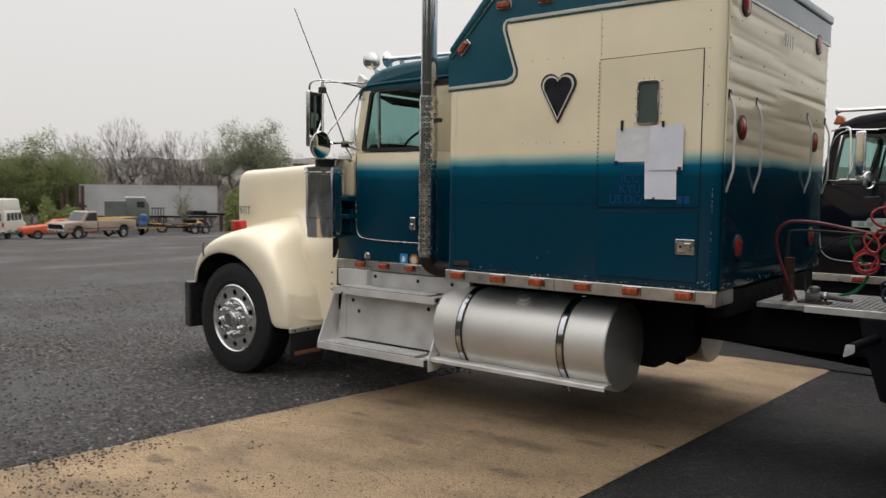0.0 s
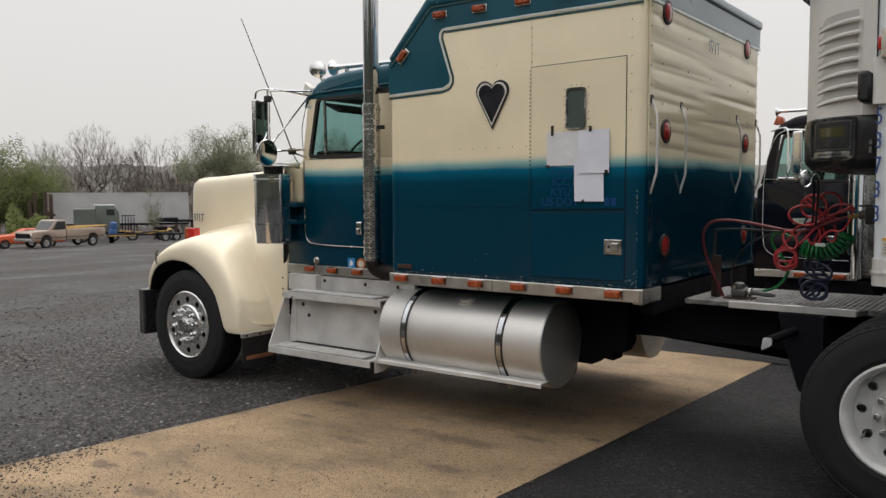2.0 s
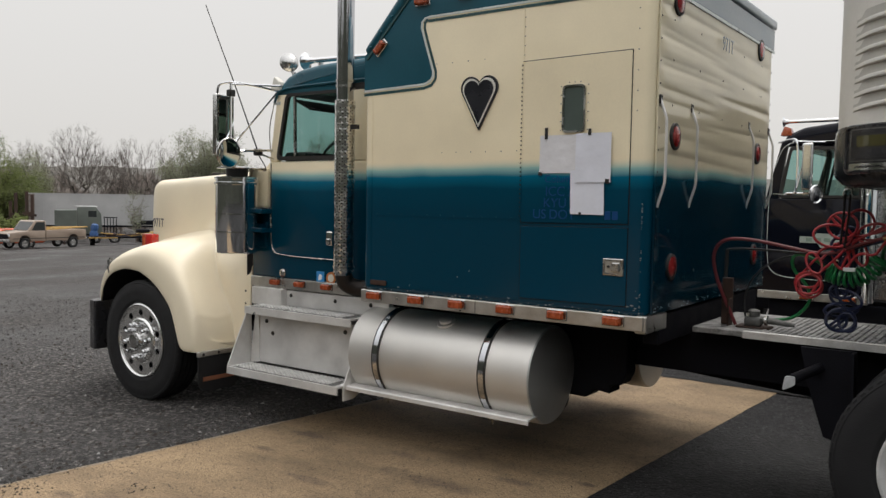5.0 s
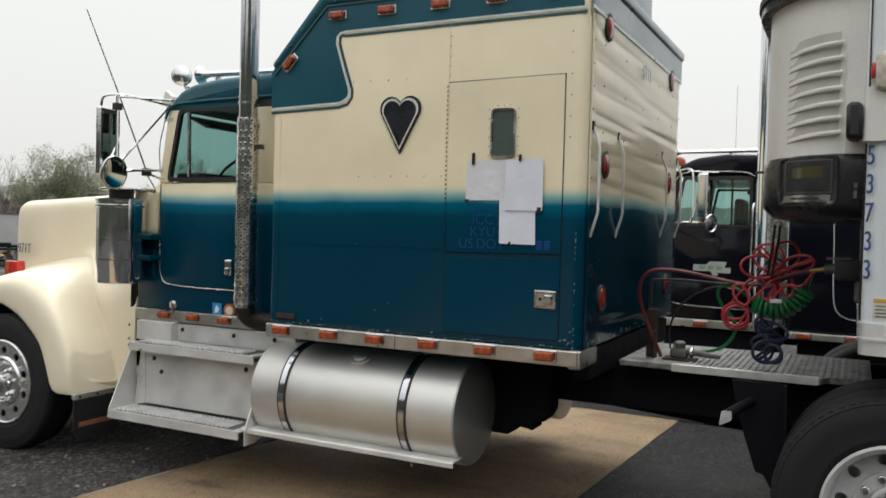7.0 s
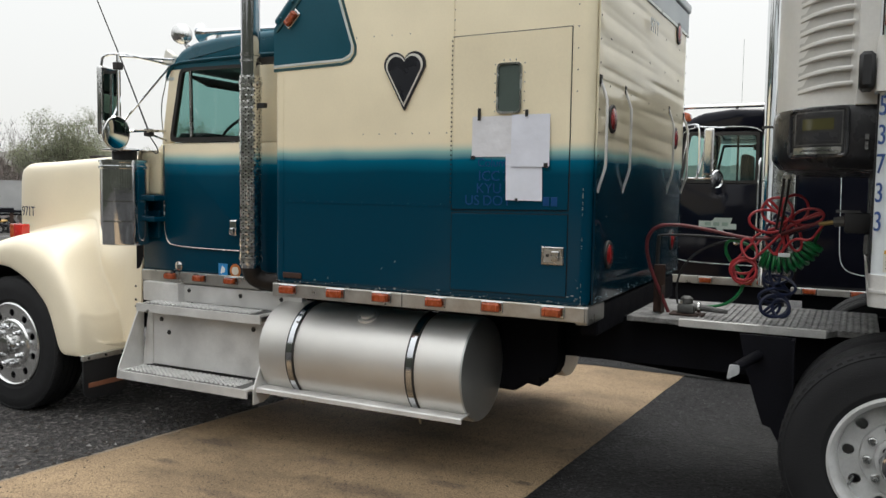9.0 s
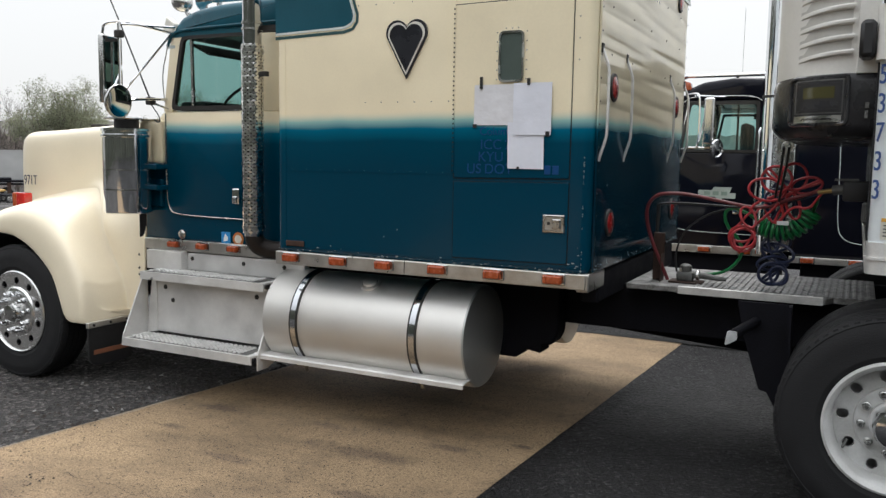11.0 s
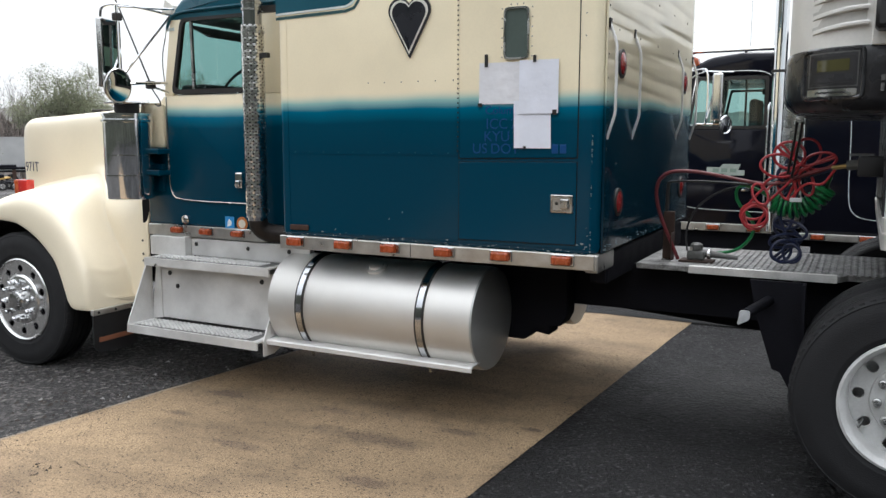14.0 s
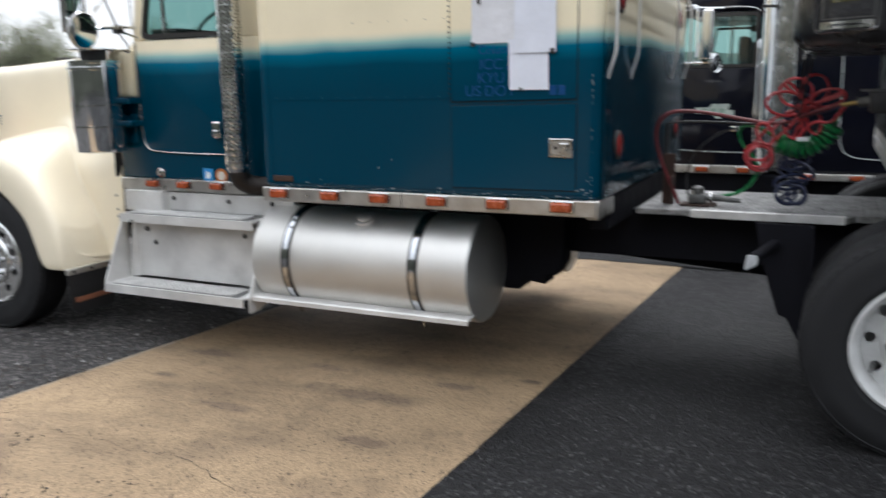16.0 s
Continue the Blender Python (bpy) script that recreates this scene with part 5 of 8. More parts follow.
wheel(-6.385, 4.655, 0.470, 0.510, True, truck)
wheel(-6.385, 2 * YC - 4.655, 0.470, 0.510, True, truck, 1, nuts=False)
wheel(-0.50, 4.70, 0.505, 0.515, False, truck, -1, True)
wheel(-0.50, 2 * YC - 4.70, 0.505, 0.515, False, truck, 1, True, nuts=False)
part("front_axle", tube([(-6.385, 4.95, 0.47), (-6.385, 7.0, 0.47)], 0.06, 10), FRAME_M, truck)
part("drive_axle", tube([(-0.50, 5.1, 0.5), (-0.50, 6.9, 0.5)], 0.11, 12), FRAME_M, truck)

# ---- chassis ----
for y in (5.55, 6.33):
    part("frame_rail", prism([(y, 0.66), (y + 0.08, 0.66), (y + 0.08, 0.94), (y, 0.94)], "x", -7.0, 1.4, 0.004, 1), FRAME_M, truck, "black chassis rail")
for x in (-5.9, -4.4, -3.2, -2.2, -1.2, 0.4, 1.2):
    part("cross_member", box(x - 0.05, x + 0.05, 5.62, 6.34, 0.68, 0.92, 0.01, 1), FRAME_M, truck)
part("transmission", prism([(-4.7, 0.40), (-4.2, 0.36), (-3.2, 0.42), (-3.0, 0.50), (-2.85, 0.48), (-2.75, 0.60), (-2.75, 0.80), (-4.7, 0.85)], "y", 5.70, 6.28, 0.03, 2), FRAME_M, truck, "grimy transmission housing")
part("drive_shaft", tube([(-2.6, YC, 0.66), (-0.6, YC, 0.52)], 0.055, 12), FRAME_M, truck)
part("battery_box", prism([(-3.9, 0.46), (-2.60, 0.43), (-2.53, 0.49), (-2.43, 0.475), (-2.43, 0.53), (-2.36, 0.54), (-2.325, 0.61), (-2.315, 0.95), (-3.9, 0.95)], "y", 5.40, 5.56, 0.01, 1), FRAME_M, truck, "black under-frame box")
part("air_tank", lathe([(0.0, -0.45), (0.09, -0.43), (0.12, -0.38), (0.12, 0.38), (0.09, 0.43), (0.0, 0.45)], (-3.3, 6.10, 0.46), "x", 18), FRAME_M, truck, "black air tank", True)
part("exhaust_under", tube([(-4.3, 5.35, 0.60), (-3.2, 5.45, 0.45), (-2.75, 5.4, 0.38)], 0.05, 10, smooth_path=2), SOOT, truck)

# ---- fuel tanks ----
def fuel_tank(yc, out, cap, z=0.617, x1=-2.685):
    """A round tank; out: -1 when its outer side looks towards -y."""
    r, x0 = 0.312, -4.135
    n = x1 - x0
    t = part("fuel_tank", lathe([(r - 0.02, 0.006), (r - 0.004, 0.012), (r, 0.022), (r, n - 0.022), (r - 0.004, n - 0.008)], (x0, yc, z), "x", 64), ALU, truck, "round brushed aluminium fuel tank", True)
    part("tank_end", lathe([(r - 0.003, n - 0.014), (r - 0.010, n + 0.001), (r * 0.6, n + 0.010), (0, n + 0.013)], (x0, yc, z), "x", 64), ALU_END, t, "dull dished tank end", True)
    for xs in (-3.875, -3.015):
        part("tank_strap", lathe([(r + 0.001, -0.019), (r + 0.008, -0.019), (r + 0.008, 0.019), (r + 0.001, 0.019)], (xs, yc, z), "x", 64, closed=True), CHROMED, t, "polished steel strap", True)
        part("strap_rubber", lathe([(r - 0.001, -0.031), (r + 0.005, -0.031), (r + 0.005, 0.031), (r - 0.001, 0.031)], (xs, yc, z), "x", 64, closed=True), GASKET, t, "black rubber under the strap", True)
        part("strap_bolt", tube([(xs, yc + out * 0.20, z - r + 0.085), (xs, yc + out * 0.16, z - r - 0.02)], 0.010, 8), STEELPOL, t)
    if cap:
        a = radians(63)
        c = Vector((-3.40, yc + out * r * math.cos(a), z + r * math.sin(a)))
        m = Matrix.Translation(c) @ Vector((0, out * math.cos(a), math.sin(a))).to_track_quat("Z", "Y").to_matrix().to_4x4()
        part("filler_cap", turned(lathe([(0.068, -0.006), (0.068, 0.008), (0.060, 0.011), (0.048, 0.011), (0.046, 0.022), (0.038, 0.027), (0.0, 0.027)], (0, 0, 0), "z", 24), m), ALU, t, "round filler cap", True)
    return t


fuel_tank(5.09, -1, True)
fuel_tank(2 * YC - 5.09, 1, False, 0.535, -2.715)
for x in (-3.9, -3.0):
    part("tank_bracket", box(x - 0.03, x + 0.03, 5.20, 5.56, 0.36, 0.70, 0.01, 1), FRAME_M, truck)

# rail below the tank
part("tank_rail", prism([(4.785, 0.358), (4.785, 0.383), (4.795, 0.390), (4.905, 0.396), (4.905, 0.386), (4.795, 0.379), (4.795, 0.358)], "x", -4.20, -2.68, 0.0), STEPALU, truck, "angled aluminium rail below the tank")
part("rail_bracket", box(-3.95, -3.91, 4.85, 5.2, 0.33, 0.38), FRAME_M, truck)
part("rail_bracket", box(-3.05, -3.01, 4.85, 5.2, 0.33, 0.38), FRAME_M, truck)

# ---- steps ----
def tread_plate(x0, x1, y0, y1, z, name, label):
    """A step: folded aluminium tray with rows of raised grip buttons."""
    b = prism([(y0, z - 0.055), (y0, z), (y1, z), (y1, z - 0.01), (y0 + 0.012, z - 0.012), (y0 + 0.012, z - 0.055)], "x", x0, x1)
    s = part(name, b, STEPALU, truck, label)
    g = bmesh.new()
    nx, ny = int((x1 - x0 - 0.12) / 0.040), max(3, int((y1 - y0 - 0.05) / 0.030))
    for i in range(nx):
        for j in range(ny):
            cx, cy = x0 + 0.07 + 0.040 * i, y0 + 0.040 + 0.030 * j
            lathe([(0.0135, 0.0), (0.0125, 0.010), (0.008, 0.014), (0.006, 0.010)], (cx, cy, z), "z", 6, g)
    part("tread_mat", box(x0 + 0.05, x1 - 0.05, y0 + 0.022, y1 - 0.012, z - 0.002, z + 0.002), GREYMET, s, "grimy grey tread")
    tagged(part("grip_buttons", g, TREAD, s, "raised grip buttons"), kind="stuff")
    return s


tread_plate(-5.31, -4.155, 4.70, 4.935, 0.385, "lower_step", "aluminium lower step with raised grip buttons")
tread_plate(-5.27, -4.16, 4.84, 5.06, 0.845, "upper_step", "aluminium upper step with raised grip buttons")
toolbox = part("step_box", box(-5.22, -4.10, 4.945, 5.45, 0.40, 0.79, 0.006, 2), STEPALU, truck, "scratched aluminium step box")
part("step_back", box(-5.02, -3.98, 5.05, 5.10, 0.85, 0.975, 0.006, 2), STEPALU, truck, "aluminium back plate of the step")
part("step_end", box(-5.36, -5.02, 4.99, 5.10, 0.845, 0.985, 0.006, 2), STEPALU, truck)
part("step_bracket", prism([(4.70, 0.33), (4.945, 0.33), (4.945, 0.80), (4.90, 0.80), (4.71, 0.40)], "x", -5.315, -5.305), STEPALU, truck, "triangular aluminium side bracket")
part("step_bracket_face", prism([(-5.31, 0.385), (-5.21, 0.40), (-5.21, 0.80), (-5.25, 0.80)], "y", 4.935, 4.945), STEPALU, truck)
part("step_bracket", prism([(4.76, 0.28), (4.86, 0.28), (4.99, 0.33), (4.99, 0.75), (4.94, 0.75), (4.76, 0.38)], "x", -4.155, -4.145), STEPALU, truck, "rounded aluminium side bracket")
part("box_label", box(-4.245, -4.165, 4.941, 4.945, 0.555, 0.635), GREYMET, toolbox, "small scratched data plate")
part("box_hook", tube([(-4.16, 4.93, 0.79), (-4.19, 4.92, 0.74), (-4.17, 4.92, 0.70), (-4.13, 4.92, 0.69)], 0.006, 6, smooth_path=2), GASKET, toolbox)
rivets([(-5.06, 0.64), (-5.13, 0.73), (-4.30, 0.73)], "y", 4.944, GASKET, toolbox, 0.019)
rivets([(-4.97, 0.935), (-4.5, 0.93), (-4.15, 0.93)], "y", 5.049, GASKET, toolbox, 0.017)
part("step_edge_bolts", lathe([(0.012, 0), (0.010, -0.012), (0, -0.014)], (-5.15, 4.838, 0.80), "y", 8), STEELPOL, toolbox)

# ---- exhaust stack ----
SX, SY = -4.285, 4.90
stack = part("exhaust_pipe", lathe([(0.062, 0.0), (0.062, 3.1), (0.056, 3.1), (0.056, 3.0)], (SX, SY, 1.15), "z", 32), CHROMED, truck, "tall chrome exhaust stack", True)


def punched_shield(r, z0, z1, around=12, tall=0.0395, hole=0.0064):
    """A steel sleeve with staggered rows of real round holes."""
    b = bmesh.new()
    rows = int((z1 - z0) / tall)
    step = 2 * math.pi * r / around

    def at(u, z, rr=r):
        a = u / r
        return (SX + rr * math.cos(a), SY + rr * math.sin(a), z)

    for j in range(rows):
        zc = z0 + (j + 0.5) * tall
        for i in range(around):
            uc = (i + (0.5 if j % 2 else 0.0)) * step
            edge, rim, lip = [], [], []
            for k in range(12):
                a = 2 * math.pi * k / 12
                c, s_ = math.cos(a), math.sin(a)
                f = min(step / 2 / max(abs(c), 1e-6), tall / 2 / max(abs(s_), 1e-6))
                edge.append(b.verts.new(at(uc + f * c, zc + f * s_)))
                rim.append(b.verts.new(at(uc + hole * c, zc + hole * s_, r + 0.001)))
                lip.append(b.verts.new(at(uc + hole * c, zc + hole * s_, r - 0.005)))
            for k in range(12):
                m = (k + 1) % 12
                b.faces.new((edge[k], edge[m], rim[m], rim[k]))
                b.faces.new((rim[k], rim[m], lip[m], lip[k]))
    return b


part("heat_shield", punched_shield(0.072, 1.17, 2.395), SHIELD, stack, "perforated chrome heat shield", True)
part("sooty_inner_pipe", lathe([(0.0635, 1.20), (0.0635, 2.38)], (SX, SY, 0), "z", 32), SOOT, stack, "sooty pipe behind the shield", True)
for z in (1.21, 2.35, 2.49, 2.53):
    part("clamp", lathe([(0.073 if z < 2.4 else 0.064, -0.008), (0.077 if z < 2.4 else 0.069, -0.008), (0.077 if z < 2.4 else 0.069, 0.008), (0.073 if z < 2.4 else 0.064, 0.008)], (SX, SY, z), "z", 28, closed=True), STEELPOL, stack, "", True)
part("stack_elbow", tube([(SX, SY, 1.22), (SX, SY, 1.13), (SX + 0.02, SY + 0.03, 1.075), (SX + 0.09, SY + 0.09, 1.05), (SX + 0.22, SY + 0.16, 1.045)], 0.062, 18, smooth_path=3), SOOT, stack, "sooty exhaust elbow", True)
part("stack_bracket", box(SX - 0.02, -4.012, SY + 0.05, SY + 0.09, 2.48, 2.52), GASKET, stack)
part("stack_bracket", box(SX + 0.06, SX + 0.12, SY - 0.01, SY + 0.02, 2.19, 2.22), GASKET, stack)

# ---- air cleaner ----
AX, AY = -5.41, 4.88
ac = part("air_cleaner", lathe([(0.155, 0.0), (0.164, 0.006), (0.166, 0.02), (0.166, 0.535), (0.176, 0.540), (0.176, 0.556), (0.166, 0.560), (0.166, 0.578), (0.174, 0.582), (0.174, 0.598), (0.150, 0.606), (0.075, 0.610)], (AX, AY, 1.255), "z", 48), CHROMEB, truck, "chrome air cleaner canister", True)
part("canister_band", lathe([(0.1655, 0.0), (0.169, 0.0), (0.169, 0.010), (0.1655, 0.010)], (AX, AY, 1.42), "z", 48, closed=True), STEELPOL, ac, "", True)
part("canister_band", lathe([(0.1655, 0.0), (0.169, 0.0), (0.169, 0.010), (0.1655, 0.010)], (AX, AY, 1.56), "z", 48, closed=True), STEELPOL, ac, "", True)
part("intake_neck", lathe([(0.085, 0.0), (0.085, 0.055)], (AX, AY, 1.862), "z", 24), FLAP, ac, "black intake neck", True)
part("intake_hat", lathe([(0.05, 0.0), (0.150, 0.004), (0.155, 0.012), (0.12, 0.022), (0.0, 0.028)], (AX, AY, 1.915), "z", 36), STEELPOL, ac, "flat steel rain hat", True)

# ---- mirrors, antenna, roof lamps ----
MY = 4.60
mir = part("mirror_frame", tube([(-5.13, CS, 2.53), (-5.12, MY + 0.12, 2.545), (-5.16, MY + 0.02, 2.55), (-5.28, MY, 2.545), (-5.31, MY, 2.50), (-5.31, MY, 2.08), (-5.27, MY, 2.02), (-5.20, MY, 2.03), (-5.13, MY + 0.1, 2.045), (-5.19, CS, 2.07)], 0.0095, 8, smooth_path=2), CHROME, truck, "bent chrome mirror frame", True)
part("mirror_arm", tube([(-5.14, MY, 2.53), (-5.10, CS, 2.57)], 0.009, 8), CHROME, mir)
part("mirror_arm", tube([(-5.18, MY, 2.04), (-5.13, CS, 2.53)], 0.008, 8), CHROME, mir)
part("mirror_arm", tube([(-5.15, MY, 2.54), (-5.15, MY, 2.05)], 0.010, 8), CHROME, mir)
part("mirror_clamp", box(-5.175, -5.125, MY - 0.025, MY + 0.025, 2.44, 2.49, 0.008, 2), GASKET, mir)
mm = Matrix.Translation((-5.235, MY, 2.235)) @ pose(0, 0, 0, 0, 0, 9)
west = part("west_coast_mirror", turned(box(-0.022, 0.018, -0.10, 0.10, -0.225, 0.225, 0.016, 3), mm), STEELPOL, truck, "tall rectangular truck mirror", True)
part("mirror_glass", turned(box(0.0185, 0.0205, -0.090, 0.090, -0.212, 0.212), mm), MIRROR, west, "mirror glass")
rm = Matrix.Translation((-5.135, MY - 0.03, 2.02)) @ Vector((1.0, 0.06, -0.06)).to_track_quat("Z", "Y").to_matrix().to_4x4()
spot = part("spot_mirror", turned(lathe([(0.0, -0.050), (0.06, -0.046), (0.106, -0.022), (0.116, 0.0), (0.110, 0.006)], (0, 0, 0), "z", 36), rm), STEELPOL, truck, "round convex spot mirror", True)
part("mirror_glass", turned(lathe([(0.109, 0.004), (0.075, 0.012), (0.038, 0.0165), (0.0, 0.018)], (0, 0, 0), "z", 36), rm), MIRROR, spot, "convex mirror glass", True)
part("spot_mirror_stem", tube([(-5.175, MY, 2.02), (-5.19, MY + 0.02, 1.96), (-5.40, 4.88, 1.94)], 0.007, 8), STEELPOL, spot)
ant = part("antenna", tube([(-5.19, 4.90, 2.05), (-5.46, 4.90, 2.58), (-5.82, 4.90, 3.25)], 0.006, 6, taper=0.0035), GASKET, truck, "thin whip antenna leaning forward")
part("antenna_mount", box(-5.215, -5.165, 4.87, 4.93, 2.02, 2.075, 0.010, 2), FLAP, ant, "black antenna mount")
part("antenna_strut", tube([(-5.19, 4.9, 2.04), (-5.18, CS + 0.01, 2.00)], 0.008, 6), STEELPOL, ant)
part("antenna_cable", tube([(-5.19, 4.9, 2.03), (-5.15, 4.95, 1.93), (-5.22, 5.0, 1.90), (-5.33, 5.06, 1.93)], 0.004, 6, smooth_path=2), GASKET, ant)
part("pillar_cable", tube([(-5.20, CS - 0.01, 2.05), (-5.215, CS - 0.015, 2.25), (-5.165, CS - 0.015, 2.40), (-5.15, CS - 0.01, 2.52)], 0.004, 6, smooth_path=2), STEELPOL, ant)
bl = Matrix.Translation((-5.215, 5.25, 2.788)) @ pose(0, 0, 0, 0, -72, -28) @ Matrix.Scale(0.88, 4)
bul = part("roof_lamp", turned(lathe([(0.0, -0.115), (0.035, -0.105), (0.066, -0.065), (0.082, -0.01), (0.085, 0.03), (0.076, 0.036)], (0, 0, 0), "z", 28), bl), STEELPOL, truck, "bullet-shaped chrome roof lamp", True)
part("lens", turned(lathe([(0.076, 0.030), (0.05, 0.046), (0, 0.052)], (0, 0, 0), "z", 28), bl), AMBER, bul, "", True)
part("lamp_foot", tube([(-5.185, 5.25, 2.73), (-5.16, 5.25, 2.69), (-5.02, 5.25, 2.645)], 0.018, 10), STEELPOL, bul)
horn = part("air_horn", tube([(-4.35, 5.28, 2.775), (-4.93, 5.25, 2.782)], 0.016, 12, taper=0.021), CHROME, truck, "chrome trumpet air horn", True)
part("horn_bell", turned(lathe([(0.020, 0.0), (0.028, 0.05), (0.046, 0.085), (0.070, 0.10), (0.064, 0.098)], (0, 0, 0), "z", 24), Matrix.Translation((-4.93, 5.25, 2.782)) @ pose(0, 0, 0, 0, -90, 0)), CHROME, horn, "chrome horn bell", True)
for x in (-4.88, -4.52):
    part("horn_foot", box(x - 0.012, x + 0.012, 5.25, 5.28, 2.70, 2.77), STEELPOL, horn)
part("corner_lamp_base", prism([(-5.21, 2.55), (-5.10, 2.53), (-5.10, 2.60), (-5.17, 2.65)], "y", CS - 0.01, CS + 0.05, 0.01, 2), HEARTW, truck, "pale corner bracket")

# ---- deck plate behind the sleeper ----
deck = part("deck_plate", prism([(-1.90, 5.36), (-1.62, 5.36), (-1.60, 5.345), (-0.84, 5.345), (-0.80, 5.42), (-0.60, 5.42), (-0.60, 6.24), (-1.90, 6.24)], "z", 0.942, 0.975, 0.004, 1), DECK, truck, "worn aluminium deck plate across the frame")
ribs = bmesh.new()
for k in range(27):
    box(-1.526 + 0.034 * k, -1.506 + 0.034 * k, 5.40, 6.20, 0.974, 0.981, 0.003, 1, ribs)
part("deck_ribs", ribs, DECK, deck, "raised tread ribs")
part("deck_edge", prism([(5.342, 0.940), (5.334, 0.940), (5.334, 0.979), (5.356, 0.983), (5.356, 0.976), (5.342, 0.976)], "x", -1.60, -0.85), TREAD, deck, "bright worn front edge")
spots = bmesh.new()
for x, y in ((-1.35, 5.55), (-1.15, 5.70), (-1.28, 6.0), (-1.66, 5.9), (-0.95, 5.62)):
    lathe([(0.014, 0.0), (0.014, 0.002)], (x, y, 0.975), "z", 8, spots)
part("deck_bolts", spots, GASKET, deck)
part("rusty_upright", box(-1.80, -1.735, 5.58, 5.60, 0.975, 1.26, 0.004, 1), RUST, truck, "rusty steel upright")
part("rusty_upright", box(-1.74, -1.735, 5.50, 5.60, 0.975, 1.14, 0.002, 1), RUST, truck)
part("pogo_stick", tube([(-1.79, 5.61, 1.20), (-1.785, 5.61, 1.43)], 0.012, 8), GASKET, truck, "thin steel hose mast")
part("valve_foot", box(-1.69, -1.50, 5.50, 5.62, 0.975, 0.987, 0.003, 1), RUST, truck)
valve = part("deck_valve", box(-1.65, -1.55, 5.52, 5.60, 0.985, 1.045, 0.018, 2), GREYMET, truck, "grimy air valve on the deck", True)
part("valve_neck", tube([(-1.56, 5.56, 1.025), (-1.47, 5.56, 1.02), (-1.42, 5.56, 1.012), (-1.37, 5.56, 1.01)], 0.022, 10, taper=0.011), GREYMET, valve)
part("valve_ring", lathe([(0.026, 0.0), (0.030, 0.004), (0.030, 0.018), (0.026, 0.022)], (-1.54, 5.56, 1.023), "x", 14), STEELPOL, valve, "", True)
part("valve_bolt", lathe([(0.010, 0.0), (0.010, 0.020), (0.0, 0.022)], (-1.625, 5.535, 1.042), "z", 6), STEELPOL, valve)
part("valve_cap", lathe([(0.035, 0.0), (0.035, 0.03), (0.02, 0.04), (0, 0.042)], (-1.60, 5.56, 1.045), "z", 14), GREYMET, valve)

# quarter fender bracket ahead of the drive wheels
part("fender_bracket", prism([(-1.26, 0.95), (-0.99, 0.95), (-0.98, 0.36), (-1.03, 0.36), (-1.09, 0.47), (-1.13, 0.48), (-1.22, 0.76)], "y", 5.20, 5.22, 0.003, 1), FRAME_M, truck, "black quarter-fender bracket")
part("fender_bracket_lip", prism([(-1.00, 0.95), (-0.985, 0.95), (-0.975, 0.36), (-0.99, 0.36)], "y", 5.12, 5.22), FRAME_M, truck)
part("fender_bar", tube([(-1.06, 5.55, 0.88), (-1.24, 4.93, 0.82)], 0.026, 12), FRAME_M, truck, "black fender bar")
part("bar_tip", turned(prism(rounded([(-0.035, -0.055), (0.035, -0.020), (0.04, 0.035), (-0.02, 0.035)], 0.012, 3), "y", -0.008, 0.008), pose(-1.25, 4.92, 0.808, 0, 0, 20) @ Matrix.Scale(0.82, 4)), GREYBAR, truck, "white-painted bar tip")
part("fifth_wheel", prism(rounded([(-0.62, 5.55), (0.55, 5.50), (0.55, 6.46), (-0.62, 6.41)], 0.08, 4), "z", 1.10, 1.17, 0.01, 1), FRAME_M, truck, "greasy fifth wheel plate")
part("fifth_wheel_stand", box(-0.35, 0.35, 5.56, 6.40, 0.93, 1.11), FRAME_M, truck)

# ---- paper sheets taped to the door ----
def paper(x0, x1, z0, z1, y, material, label, seed, tapes, tilt=0.0):
    b = bmesh.new()
    n = 12
    rows = []
    for j in range(n + 1):
        row = []
        for i in range(n + 1):
            x, z = x0 + (x1 - x0) * i / n, z0 + (z1 - z0) * j / n
            w = 0.005 * noise.noise(Vector((x * 9 + seed, z * 9, seed))) + 0.002 * noise.noise(Vector((x * 30, z * 30, seed)))
            row.append(b.verts.new((x + tilt * (z - z0), y - abs(w) - 0.001, z + 0.3 * tilt * (x - x0))))
        rows.append(row)
    for lo, hi in zip(rows, rows[1:]):
        for i in range(n):
            b.faces.new((lo[i], lo[i + 1], hi[i + 1], hi[i]))
    t = thing("paper_sheet", ((x0 + x1) / 2, y, z0), label, "paper", "paper sheets taped to the door")
    part("sheet", b, material, t, "", True)
    for tx, tz, w, h in tapes:
        part("tape", prism([(tx - w / 2, tz - h / 2), (tx + w / 2, tz - h / 2), (tx + w / 2, tz + h / 2), (tx - w / 2, tz + h / 2)], "y", y - 0.0085, y - 0.001), TAPE, t, "strip of black tape")
    return t


PY = SIDE - 0.0085
paper(-2.640, -2.392, 1.865, 2.083, PY, PAPER2, "creased white paper taped to the truck door", 1.0, [(-2.597, 2.094, 0.016, 0.066), (-2.632, 1.862, 0.022, 0.018)], 0.01)
paper(-2.432, -2.225, 1.632, 1.880, PY - 0.002, PAPER, "folded white paper sheet taped to the truck door", 4.0, [(-2.37, 1.636, 0.014, 0.014)], -0.02)
paper(-2.404, -2.187, 1.812, 2.088, PY - 0.0085, PAPER, "plain white paper sheet taped to the truck door", 7.0, [(-2.318, 2.094, 0.016, 0.036), (-2.205, 1.818, 0.022, 0.026)], 0.0)

